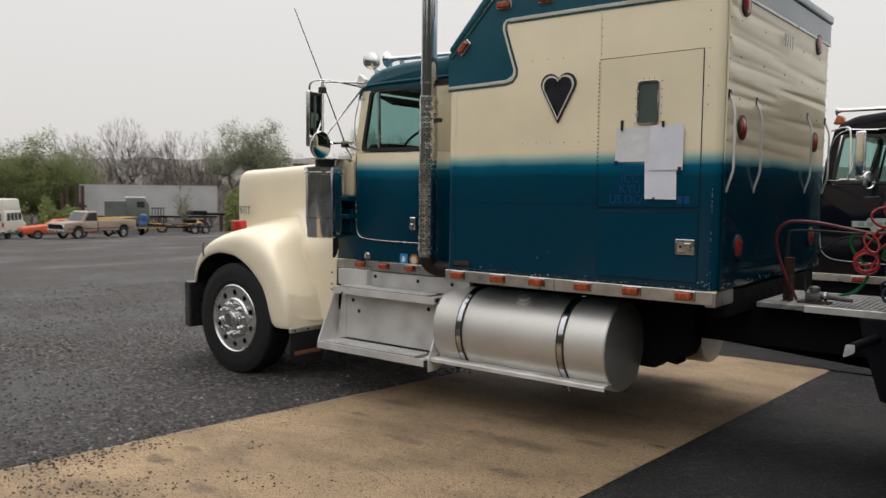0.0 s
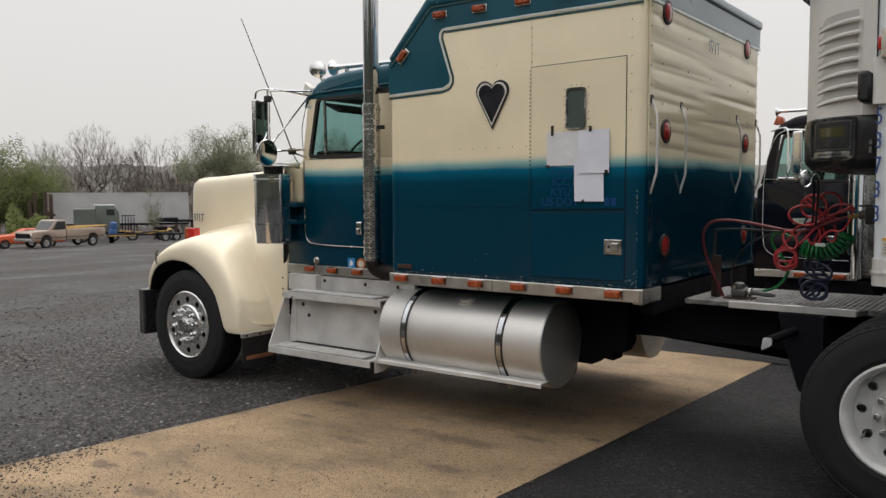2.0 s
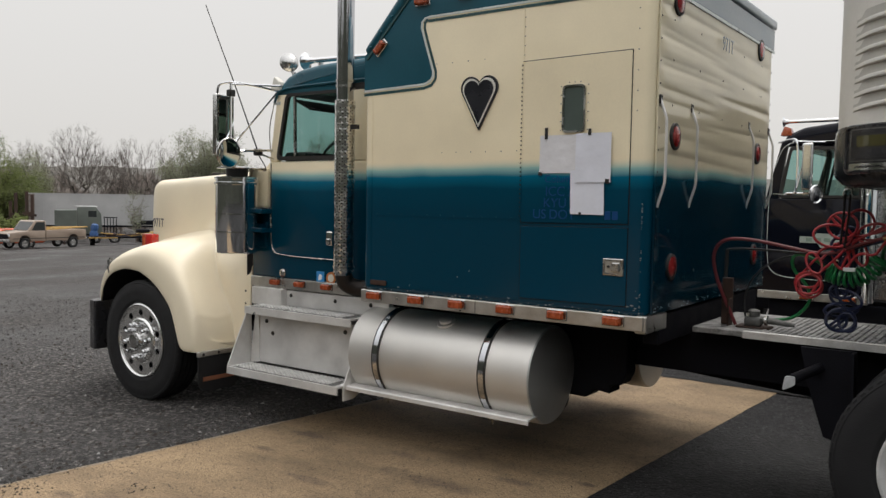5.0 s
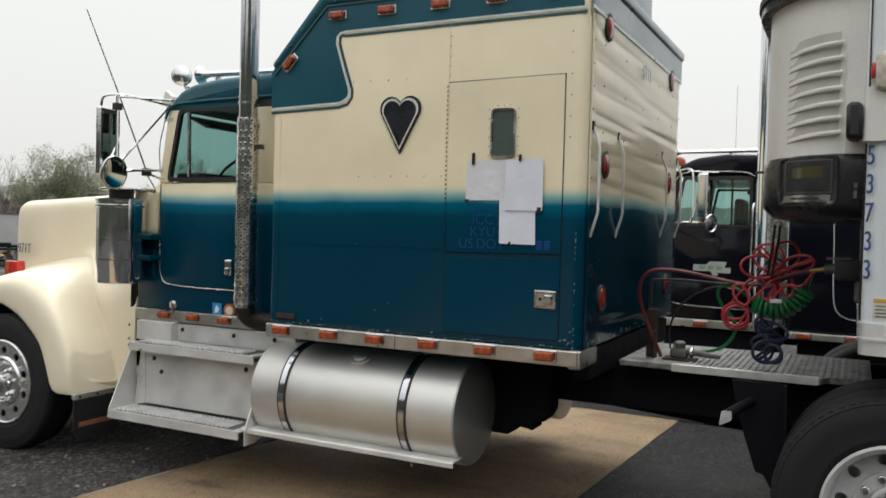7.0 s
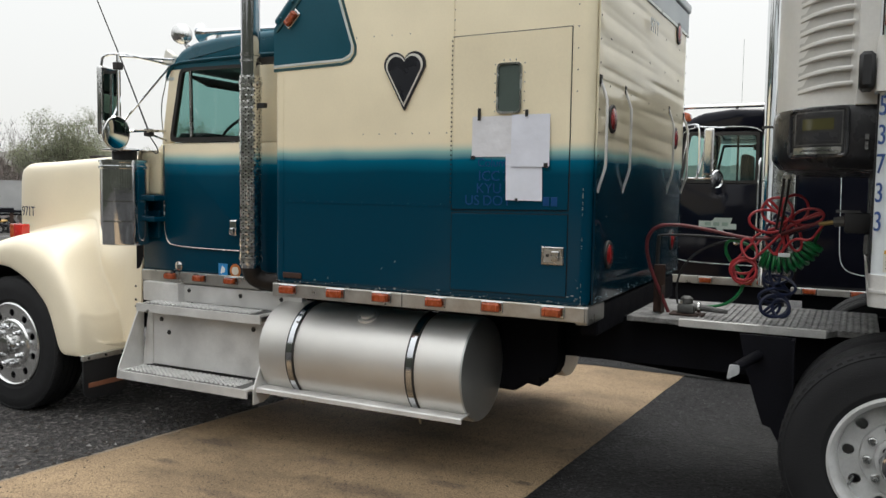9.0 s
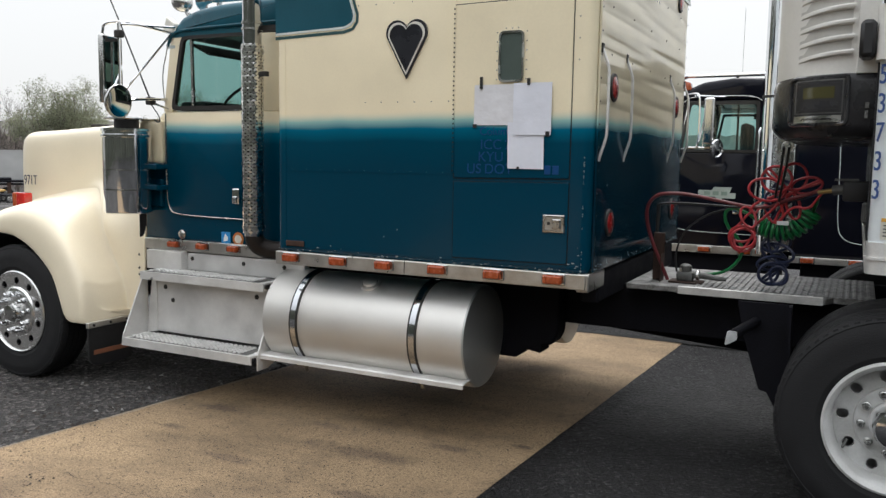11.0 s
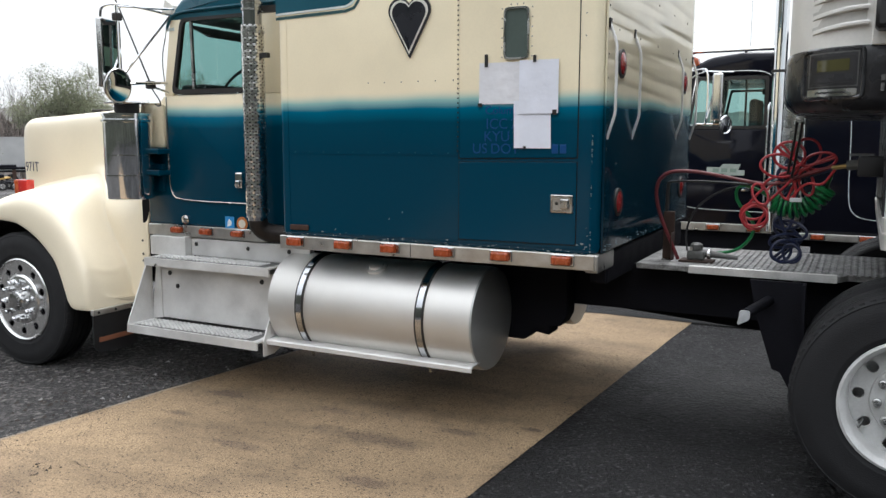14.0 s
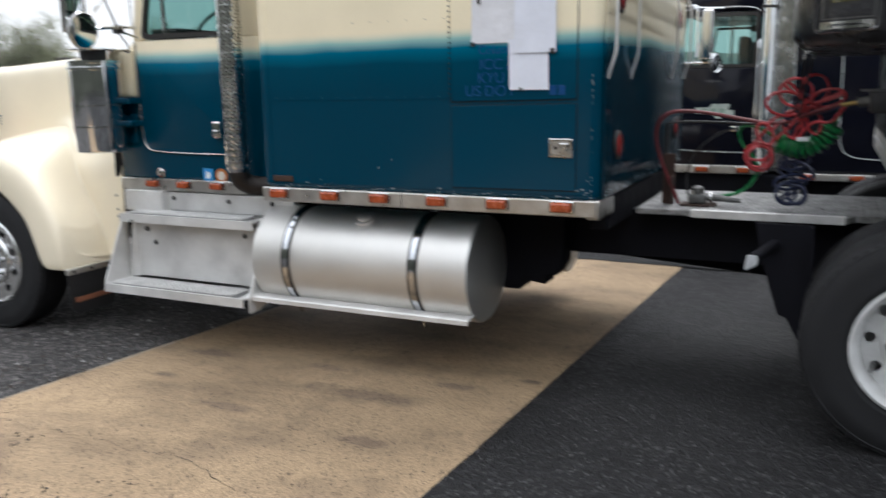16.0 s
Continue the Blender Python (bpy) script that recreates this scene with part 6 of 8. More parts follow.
# ---- refrigerated trailer coupled behind the tractor ----
TY0, TY1, TX = 4.65, 7.25, -0.67
trailer = thing("refrigerated_trailer", (2.0, 5.95, 0.0), "white refrigerated trailer coupled to the tractor", "trailer")
low = rounded([(TX, TY0), (13.4, TY0), (13.4, TY1), (TX, TY1)], [0.07, 0.02, 0.02, 0.07], 8)
part("lower_body", prism(low, "z", 1.33, 2.13), TRAILERW, trailer, "white trailer wall with a rounded corner", True)
up = rounded([(TX - 0.012, TY0 - 0.012), (13.41, TY0 - 0.012), (13.41, TY1 + 0.012), (TX - 0.012, TY1 + 0.012)], [0.03, 0.02, 0.02, 0.03], 5)
part("upper_body", prism(up, "z", 2.36, 4.05, 0.0), TRAILERW, trailer, "white upper trailer wall", True)
part("belt_panel", prism(rounded([(TX - 0.02, TY0 - 0.02), (13.41, TY0 - 0.02), (13.41, TY1 + 0.02), (TX - 0.02, TY1 + 0.02)], 0.03, 4), "z", 2.13, 2.362), REEFER, trailer, "off-white belt panel", True)
rail = rounded([(TX - 0.006, TY0 - 0.008), (13.41, TY0 - 0.008), (13.41, TY1 + 0.008), (TX - 0.006, TY1 + 0.008)], [0.07, 0.02, 0.02, 0.07], 8)
part("bottom_rail", prism(rail, "z", 1.205, 1.345), STEPALU, trailer, "riveted aluminium bottom rail", True)
lip = rounded([(TX - 0.012, TY0 - 0.014), (13.41, TY0 - 0.014), (13.41, TY1 + 0.014), (TX - 0.012, TY1 + 0.014)], [0.07, 0.02, 0.02, 0.07], 8)
part("rail_lip", prism(lip, "z", 1.268, 1.280), STEPALU, trailer, "", True)
rivets([(TX + 0.10 + 0.065 * k, z) for k in range(12) for z in (1.297, 1.326)], "y", TY0 - 0.009, STEPALU, trailer, 0.009)
part("coupler_plate", box(-0.60, 1.2, 5.2, 6.7, 1.17, 1.21), FRAME_M, trailer, "greasy coupler plate")
part("front_wall", box(TX - 0.008, TX + 0.02, 4.74, 7.16, 1.345, 2.13), BLACKPL, trailer, "dark front wall below the cooling unit")
# number on the rounded corner, one digit below the other
for k, ch in enumerate("53733"):
    letters(ch, 0.120, Matrix.Translation((TX - 0.001, TY0 + 0.009, 2.030 - 0.1235 * k)) @ pose(0, 0, 0, 90, 0, -28), DIGIT, trailer, "trailer_digit", "blue trailer number digit", 0.003, 0.62)
lab = part("warning_label", box(TX + 0.045, TX + 0.21, TY0 - 0.002, TY0, 1.36, 1.455), LABELY, trailer, "pale warning label with an orange band")
part("label_band", box(TX + 0.047, TX + 0.208, TY0 - 0.004, TY0, 1.438, 1.453), LABELO, lab)
for k in range(4):
    part("label_text_bar", box(TX + 0.055, TX + 0.115, TY0 - 0.004, TY0, 1.374 + 0.015 * k, 1.379 + 0.015 * k), GREYMET, lab)
    part("label_text_bar", box(TX + 0.130, TX + 0.200, TY0 - 0.004, TY0, 1.374 + 0.015 * k, 1.379 + 0.015 * k), GREYMET, lab)
lampt = part("marker_lamp", box(TX + 0.045, TX + 0.10, TY0 - 0.024, TY0 - 0.012, 2.335, 2.51, 0.006, 2), STEPALU, trailer, "clear and red trailer marker lamp")
part("lens", box(TX + 0.020, TX + 0.078, TY0 - 0.060, TY0 - 0.020, 2.345, 2.50, 0.016, 3), mat("yellowed_clear_lens", (0.55, 0.50, 0.42), 0.2, 0, 0.25, 40, 0.3, 90, 0.3), lampt, "yellowed clear lens", True)
part("red_lens", box(TX + 0.004, TX + 0.028, TY0 - 0.045, TY0 - 0.016, 2.395, 2.46, 0.008, 2), REFLECT, lampt, "red lens", True)
part("dark_seam", box(TX - 0.004, TX + 0.002, TY0 - 0.0145, TY0, 2.36, 3.6), SEAM, trailer)
part("corner_bumper", box(TX - 0.086, TX - 0.022, TY0 - 0.03, TY0 + 0.14, 2.143, 2.300, 0.016, 1), FLAP, trailer, "black rubber corner bumper", True)


def reefer_line(grow=0.0, steps=20):
    """Plan outline of the cooling unit from the near wall round the front to the far wall."""
    cx, cy, rx, ry = -0.75, 5.36, 0.388 + grow, 0.55 + grow
    near = [(cx - rx * math.sin(a), cy - ry * math.cos(a)) for a in [math.pi / 2 * k / steps for k in range(steps + 1)]]
    far = [(x, 2 * 5.95 - y) for x, y in near[::-1]]
    return [(TX, cy - ry)] + near + far + [(TX, 2 * 5.95 - cy + ry)]


part("reefer_shell", prism(reefer_line(), "z", 2.075, 2.86), REEFER, trailer, "off-white moulded cooling unit shell", True)
part("reefer_side_strip", box(-0.765, TX + 0.0, 4.795, 4.82, 2.09, 2.86, 0.004, 1), REEFER, trailer)
part("reefer_top", prism(reefer_line(0.05), "z", 2.835, 3.45), BLACKPL, trailer, "black moulded upper grille", True)
for k in range(4):
    part("top_rib", prism(reefer_line(0.062), "z", 2.88 + 0.13 * k, 2.91 + 0.13 * k), FLAP, trailer)


def along(x, grow=0.0):
    cx, cy, rx, ry = -0.75, 5.36, 0.388 + grow, 0.55 + grow
    return cy - ry * math.sqrt(max(0.0, 1 - ((x - cx) / rx) ** 2))


def louvre(z, n=10):
    """One louvre: a flat backing darkened for the slot's shade, and a curled blade that runs round the curve of the
    shell.
    """
    back, blade = bmesh.new(), bmesh.new()
    xs = [-0.790 - 0.225 * k / n for k in range(n + 1)]
    rb, rows = [], []
    for k, x in enumerate(xs):
        y, s = along(x), 1.0 if k < n - 1 else 0.35
        droop = -0.020 * (k / n) ** 2
        rb.append([back.verts.new((x, y - 0.003, z + droop)), back.verts.new((x, y - 0.003, z + droop + 0.047 * s))])
        prof = ((0.0, 0.0), (-0.030 * s, 0.003), (-0.035 * s, -0.004), (-0.032 * s, -0.014), (0.0, -0.020))
        rows.append([blade.verts.new((x - 0.3 * d, y + d, z + droop + h)) for d, h in prof])
    for lo, hi in zip(rb, rb[1:]):
        back.faces.new((lo[0], hi[0], hi[1], lo[1]))
    for lo, hi in zip(rows, rows[1:]):
        for i in range(4):
            blade.faces.new((lo[i], hi[i], hi[i + 1], lo[i + 1]))
    part("louvre_slot_shade", back, LOUVRE, trailer)
    part("louvre", blade, REEFER, trailer, "curled louvre blade", True)


for k in range(7):
    louvre(2.195 + 0.0675 * k)
# control box
def ring_stack(levels, steps=20):
    """The cooling unit's plan outline, drawn at several heights with its own growth at each."""
    b = bmesh.new()
    rings = [[b.verts.new((x, y, z)) for x, y in reefer_line(g, steps)] for z, g in levels]
    for lo, hi in zip(rings, rings[1:]):
        for i in range(len(lo)):
            j = (i + 1) % len(lo)
            b.faces.new((lo[i], lo[j], hi[j], hi[i]))
    b.faces.new(rings[0][::-1])
    b.faces.new(rings[-1])
    return b


cb = part("control_box", ring_stack([(1.808, -0.045), (1.813, -0.030), (1.848, 0.004), (1.865, 0.012), (2.055, 0.012), (2.078, 0.008), (2.105, -0.006)]), BLACKPL, trailer, "worn black control box of the cooling unit", True)


def curved_panel(x0, x1, z0, z1, grow, material, name, label, n=10, parent=None):
    b = bmesh.new()
    cols = []
    for k in range(n + 1):
        x = x0 + (x1 - x0) * k / n
        y = along(x, 0.012) - grow
        cols.append([b.verts.new((x, y, z0)), b.verts.new((x, y, z1)), b.verts.new((x, y + 0.02, z1)), b.verts.new((x, y + 0.02, z0))])
    for lo, hi in zip(cols, cols[1:]):
        for i in range(4):
            b.faces.new((lo[i], hi[i], hi[(i + 1) % 4], lo[(i + 1) % 4]))
    for c in (cols[0], cols[-1]):
        b.faces.new(c)
    return part(name, b, material, parent or cb, label, True)


curved_panel(-1.045, -0.785, 1.862, 2.086, 0.006, BLACKPL, "display_surround", "worn black display surround")
curved_panel(-1.018, -0.808, 1.915, 2.070, 0.010, GREYMET, "display_bezel", "scuffed grey bezel")
curved_panel(-1.012, -0.814, 1.920, 2.064, 0.0125, BLACKPL, "display_face", "black display face")
curved_panel(-1.005, -0.822, 1.932, 2.050, 0.0145, FLAP, "display_recess", "black recess")
curved_panel(-0.982, -0.846, 1.984, 2.036, 0.0165, LCD, "display", "dull green display")
curved_panel(-0.998, -0.830, 1.938, 1.972, 0.0165, BLACKPL, "keypad", "dark keypad")
curved_panel(-1.020, -0.812, 1.874, 1.906, 0.012, STEELPOL, "badge_strip", "scratched silver badge strip")
rim = []
for x, z in rounded([(-1.040, 1.866), (-0.790, 1.866), (-0.790, 2.082), (-1.040, 2.082)], 0.024, 5) + [(-0.915, 1.866)]:
    rim.append((x, along(x, 0.012) - 0.004, z))
part("surround_rim", tube(rim[-1:] + rim[3:-1] + rim[:3] + rim[-1:], 0.0105, 8), RIMPL, cb, "glossy scuffed rim round the display", True)
script = [(-0.985 + 0.0105 * k, along(-0.985 + 0.0105 * k, 0.018) - 0.0145, 1.890 + (0.006 if k % 2 else -0.006)) for k in range(13)]
part("badge_script", tube(script, 0.0022, 5, smooth_path=2), FLAP, cb, "dark script mark")
part("control_label", box(-0.718, -0.702, 4.772, 4.80, 1.935, 1.960), GREYMET, cb, "small white label")
part("control_label", box(-0.718, -0.704, 4.772, 4.80, 1.89, 1.925), GREYMET, cb)

# air coupling bracket on the trailer front
gl = part("air_coupling", box(-0.79, -0.66, 5.16, 5.30, 1.50, 1.60, 0.012, 2), FLAP, trailer, "grimy air coupling bracket", True)
part("coupling_head", tube([(-0.835, 5.28, 1.55), (-0.76, 5.26, 1.56)], 0.026, 12), GREYMET, gl)
part("coupling_arm", box(-0.83, -0.72, 5.20, 5.22, 1.60, 1.612), GREYMET, gl)
part("coupling_tube", tube([(-0.905, 5.35, 1.536), (-0.82, 5.30, 1.552)], 0.012, 10), BRASS, gl, "brass hose end")
part("coupling_foot", box(TX - 0.03, TX, 5.05, 5.20, 1.40, 1.50, 0.01, 1), GREYMET, gl)

# ---- hoses between tractor and trailer ----
HY = 5.5


def hose(name, pts, r, material, label, cuts=3):
    return single(name, tube(pts, r, 8, smooth_path=cuts), material, label, "hose", True, "air and electric lines")


hose("air_hose", [(-1.70, 5.54, 0.985), (-1.73, 5.53, 1.06), (-1.81, 5.50, 1.25), (-1.835, 5.48, 1.41), (-1.77, 5.46, 1.495), (-1.66, 5.46, 1.505), (-1.54, 5.46, 1.492), (-1.397, 5.46, 1.465), (-1.243, 5.45, 1.437), (-1.15, 5.45, 1.445), (-1.06, 5.43, 1.488), (-0.92, 5.38, 1.535), (-0.88, 5.345, 1.541)], 0.0105, HOSEDR, "long dark red rubber air hose from deck to trailer")


def coil(name, path, radius, turns, r, material, label, squash=1.0, head=(), tail=()):
    """A hose wound in loops along a line."""
    pts = [Vector(p) for p in path]
    for _ in range(3):
        q = [pts[0]]
        for a, c in zip(pts, pts[1:]):
            q += [a.lerp(c, 0.25), a.lerp(c, 0.75)]
        pts = q + [pts[-1]]
    out = [Vector(p) for p in head]
    n = turns * 14
    for i in range(n + 1):
        f = i / n * (len(pts) - 1)
        k = min(int(f), len(pts) - 2)
        p = pts[k].lerp(pts[k + 1], f - k)
        d = (pts[k + 1] - pts[k]).normalized()
        u = Vector((0, 1, 0)) if abs(d.y) < 0.9 else Vector((1, 0, 0))
        u = (u - d * u.dot(d)).normalized()
        v = d.cross(u)
        a = 2 * math.pi * i / 14
        out.append(p + u * math.cos(a) * radius + v * math.sin(a) * radius * squash)
    out += [Vector(p) for p in tail]
    return single(name, tube(out, r, 6, smooth_path=1), material, label, "hose", True, "air and electric lines")


coil("coiled_cable", [(-1.190, HY, 1.335), (-1.139, HY, 1.316), (-1.079, HY, 1.305), (-1.018, HY, 1.325), (-0.966, HY, 1.37), (-0.935, HY, 1.42)], 0.047, 13, 0.0095, HOSEG, "green coiled electric cable hanging between deck and trailer",
     head=[(-1.50, 5.57, 1.03), (-1.44, 5.58, 1.035), (-1.37, 5.56, 1.06), (-1.31, 5.55, 1.12), (-1.285, 5.55, 1.19), (-1.32, 5.55, 1.26), (-1.385, 5.54, 1.33), (-1.395, 5.53, 1.40), (-1.36, 5.52, 1.43), (-1.28, 5.51, 1.41), (-1.22, HY, 1.37)], tail=[(-0.918, 5.47, 1.47), (-0.905, 5.40, 1.51), (-0.885, 5.34, 1.54)])


def loops(y, petals, r, material, label, name, ends):
    """A hose thrown in open loops, each (x, z, half width, half height, lean in degrees, sway in depth)."""
    pts = [Vector(p) for p in ends[0]]
    for k, (cx, cz, rx, rz, lean, sway) in enumerate(petals):
        ca, sa = math.cos(radians(lean)), math.sin(radians(lean))
        for i in range(15):
            a = 2 * math.pi * i / 13 + k * 2.1
            u, v = rx * math.cos(a), rz * math.sin(a)
            pts.append(Vector((cx + u * ca - v * sa, y + sway * u + 0.010 * math.sin(a + k) + 0.007 * k, cz + u * sa + v * ca)))
    pts += [Vector(p) for p in ends[1]]
    return single(name, tube(pts, r, 8, smooth_path=2), material, label, "hose", True, "air and electric lines")


loops(5.42, [(-1.165, 1.540, 0.095, 0.062, -8, 0.3), (-1.120, 1.598, 0.080, 0.072, 0, -0.3), (-1.033, 1.612, 0.066, 0.074, 0, 0.3), (-0.968, 1.568, 0.080, 0.044, 12, -0.3), (-1.03, 1.455, 0.034, 0.075, 15, 0.2), (-1.125, 1.425, 0.045, 0.070, 18, -0.2)], 0.0072, HOSER, "bright red air hose thrown in loose loops", "looped_air_hose",
      ([(-1.25, 5.44, 1.42), (-1.22, 5.44, 1.47)], [(-1.03, 5.41, 1.46), (-0.95, 5.38, 1.44), (-0.91, 5.36, 1.50), (-0.885, 5.34, 1.54)]))
loops(5.43, [(-1.255, 1.385, 0.036, 0.062, 28, 0.2), (-1.283, 1.268, 0.072, 0.058, 0, -0.3), (-1.278, 1.255, 0.064, 0.066, 0, 0.3), (-1.285, 1.290, 0.070, 0.046, 10, -0.2)], 0.0072, HOSER, "bright red air hose wound in a small bunch", "looped_air_hose",
      ([(-1.15, 5.45, 1.46), (-1.20, 5.45, 1.44)], [(-1.22, 5.44, 1.34), (-1.16, 5.43, 1.40), (-1.10, 5.42, 1.47)]))
loops(5.48, [(-1.118, 1.075, 0.072, 0.062, 0, 0.4), (-1.085, 1.065, 0.046, 0.052, 20, -0.4), (-1.140, 1.070, 0.050, 0.056, -20, 0.3), (-1.120, 1.130, 0.080, 0.040, 6, 0.5), (-1.100, 1.190, 0.090, 0.050, -10, -0.4), (-1.110, 1.240, 0.075, 0.045, 12, 0.4)], 0.0085, HOSEB, "navy blue air hose hanging in loops", "looped_air_hose",
      ([(-1.12, 5.50, 1.52), (-1.14, 5.50, 1.36), (-1.16, 5.50, 1.22)], [(-1.08, 5.5, 1.32), (-1.07, 5.48, 1.44), (-1.10, 5.48, 1.55)]))
loops(5.47, [(-1.115, 1.500, 0.060, 0.045, 10, 0.5), (-1.090, 1.540, 0.052, 0.050, -20, -0.5), (-1.120, 1.450, 0.050, 0.040, 0, 0.4)], 0.0085, HOSEB, "navy blue hose tied in the bundle", "looped_air_hose",
      ([(-1.13, 5.48, 1.38)], [(-1.05, 5.47, 1.48), (-0.98, 5.42, 1.50), (-0.90, 5.36, 1.53)]))
hose("black_air_hose", [(-1.785, 5.61, 1.43), (-1.70, 5.60, 1.44), (-1.50, 5.55, 1.44), (-1.30, 5.50, 1.43), (-1.15, 5.48, 1.46)], 0.007, HOSEK, "thin black air hose on a mast")
hose("black_air_hose", [(-1.66, 5.60, 1.03), (-1.68, 5.62, 1.15), (-1.62, 5.62, 1.30), (-1.45, 5.58, 1.41), (-1.25, 5.52, 1.43)], 0.006, HOSEK, "thin black air hose rising from the deck")
strap = thing("bungee_strap", (-1.07, 5.22, 1.45), "black rubber bungee strap hung from the cooling unit", "strap", "air and electric lines")
part("hook", tube([(-1.085, 5.20, 1.755), (-1.08, 5.20, 1.79), (-1.05, 5.20, 1.795), (-1.04, 5.20, 1.755)], 0.004, 6, smooth_path=2), STEELPOL, strap)
part("strap", tube([(-1.075, 5.20, 1.765), (-1.09, 5.28, 1.66), (-1.12, 5.40, 1.50)], 0.0065, 6), HOSEK, strap)
part("strap", tube([(-1.05, 5.20, 1.765), (-1.065, 5.28, 1.66), (-1.10, 5.40, 1.48)], 0.0065, 6), HOSEK, strap)
single("white_tie_tag", box(-1.105, -1.045, 5.415, 5.42, 1.350, 1.372, 0.002, 1), STICKW, "white plastic tag tied round the hoses", "tag", group="air and electric lines")

# ---- black truck parked alongside ----
BY, BF = 9.50, 11.85
btruck = thing("semi_truck", (-1.0, 10.7, 0.0), "black semi truck with chrome stack parked alongside", "truck")
bodyp = [(-2.62, 0.82), (-2.60, 1.72), (-2.53, 1.79), (-1.60, 1.79), (-1.60, 0.82)]
part("cab", prism(bodyp, "y", BY, BF, 0.02, 2), BLACK, btruck, "glossy black cab", True)
part("cab_roof", prism([(-2.43, 2.32), (-2.39, 2.43), (-2.22, 2.51), (-1.90, 2.55), (-1.60, 2.54), (-1.60, 2.32)], "y", BY + 0.01, BF - 0.01, 0.05, 4), BLACK, btruck, "black rounded cab roof", True)
for y0, y1 in ((BY, BY + 0.06), (BF - 0.06, BF)):
    part("windscreen_pillar", prism([(-2.56, 1.78), (-2.42, 2.37), (-2.36, 2.37), (-2.44, 1.78)], "y", y0, y1), BLACK, btruck)
    part("rear_pillar", box(-1.655, -1.60, y0, y1, 1.78, 2.37), BLACK, btruck)
bo = rounded([(-2.44, 1.79), (-1.65, 1.79), (-1.65, 2.31), (-2.34, 2.31)], 0.03, 3)
bi = rounded([(-2.40, 1.82), (-1.68, 1.82), (-1.68, 2.28), (-2.32, 2.28)], 0.025, 3)
bw = part("door_window", ringplate(bo, bi, "y", BY - 0.005, BY + 0.02), GASKET, btruck, "door window with dark seal")
gp = part("pane", sheet(bi, "y", BY + 0.012), GLASS, bw, "tinted glass pane")
gp.visible_shadow = False
part("quarter_light_bar", prism([(-2.20, 1.82), (-2.185, 1.82), (-2.165, 2.31), (-2.18, 2.31)], "y", BY - 0.004, BY + 0.01), STEELPOL, bw)
part("door_window", ringplate(bo, bi, "y", BF - 0.02, BF + 0.005), GASKET, btruck, "far door window with dark seal")
for x in (-2.15, -1.92):
    part("window_post", box(x - 0.012, x + 0.012, BF - 0.03, BF, 1.80, 2.34), GASKET, btruck)
part("inside_mirror", box(-1.83, -1.73, 10.6, 10.62, 2.18, 2.25, 0.01, 1), GASKET, btruck)
part("seat_back", box(-1.86, -1.76, 9.75, 10.2, 1.78, 2.10, 0.04, 2), CLOTH, btruck, "dark seat back", True)
part("seat_back", box(-1.86, -1.76, 11.1, 11.55, 1.78, 2.10, 0.04, 2), CLOTH, btruck, "dark seat back", True)
part("door_trim", tube([(-2.50, BY - 0.006, 2.02), (-2.53, BY - 0.006, 1.80), (-2.53, BY - 0.006, 1.12), (-2.46, BY - 0.006, 1.00), (-2.30, BY - 0.006, 0.965), (-1.64, BY - 0.006, 0.955)], 0.0035, 6, smooth_path=2), STRIPE, btruck, "thin white pinstripe")
part("pillar_pinstripe", tube([(-2.50, BY - 0.006, 2.02), (-2.43, BY - 0.006, 2.26), (-2.36, BY - 0.006, 2.35), (-2.20, BY - 0.006, 2.365), (-1.72, BY - 0.006, 2.365), (-1.63, BY - 0.006, 2.31)], 0.006, 6, smooth_path=2), STEELPOL, btruck, "bright drip rail")
part("cab_skirt", box(-2.6, -1.56, BY - 0.03, BY + 0.02, 0.745, 0.825, 0.004, 1), TRIM, btruck, "bright aluminium skirt")
part("sleeper_skirt", box(-1.30, 1.6, BY - 0.03, BY + 0.02, 0.70, 0.765, 0.004, 1), TRIM, btruck, "bright aluminium skirt")
for x in (-2.12, -1.72, -1.13, -0.70):
    lamp_lens(x, BY - 0.03, 0.785 if x < -1.5 else 0.735, btruck, w=0.12, h=0.05)
logo = part("door_logo", prism([(-2.21, 1.335), (-2.04, 1.335), (-2.01, 1.29), (-1.955, 1.29), (-1.975, 1.32), (-1.84, 1.32), (-1.84, 1.375), (-1.90, 1.375), (-1.88, 1.435), (-2.05, 1.435), (-2.08, 1.40), (-2.21, 1.40)], "y", BY - 0.008, BY), mat("pale_grey_logo", (0.42, 0.48, 0.44), 0.45), btruck, "pale grey door logo")
for k in range(3):
    part("logo_bar", box(-2.15 + 0.085 * k, -2.09 + 0.085 * k, BY - 0.010, BY - 0.006, 1.35, 1.39), mat("faded_green_logo", (0.24, 0.32, 0.27), 0.5), logo)
part("door_handle", box(-1.86, -1.78, BY - 0.03, BY, 1.16, 1.22, 0.01, 2), CHROME, btruck, "chrome door handle", True)
bstack = part("exhaust_pipe", lathe([(0.062, 0.0), (0.062, 1.55), (0.064, 1.55), (0.064, 3.2), (0.058, 3.2)], (-1.55, BY - 0.10, 0.78), "z", 28), CHROME, btruck, "tall chrome exhaust stack", True)
part("stack_clamp", lathe([(0.065, -0.012), (0.075, -0.012), (0.075, 0.012), (0.065, 0.012)], (-1.55, BY - 0.10, 2.34), "z", 24, closed=True), GASKET, bstack)
part("grab_rail", tube([(-1.62, BY, 2.05), (-1.635, BY - 0.06, 2.03), (-1.64, BY - 0.07, 1.90), (-1.64, BY - 0.07, 1.1), (-1.635, BY - 0.05, 1.03), (-1.62, BY, 1.02)], 0.012, 8, smooth_path=2), CHROME, btruck, "chrome grab rail", True)
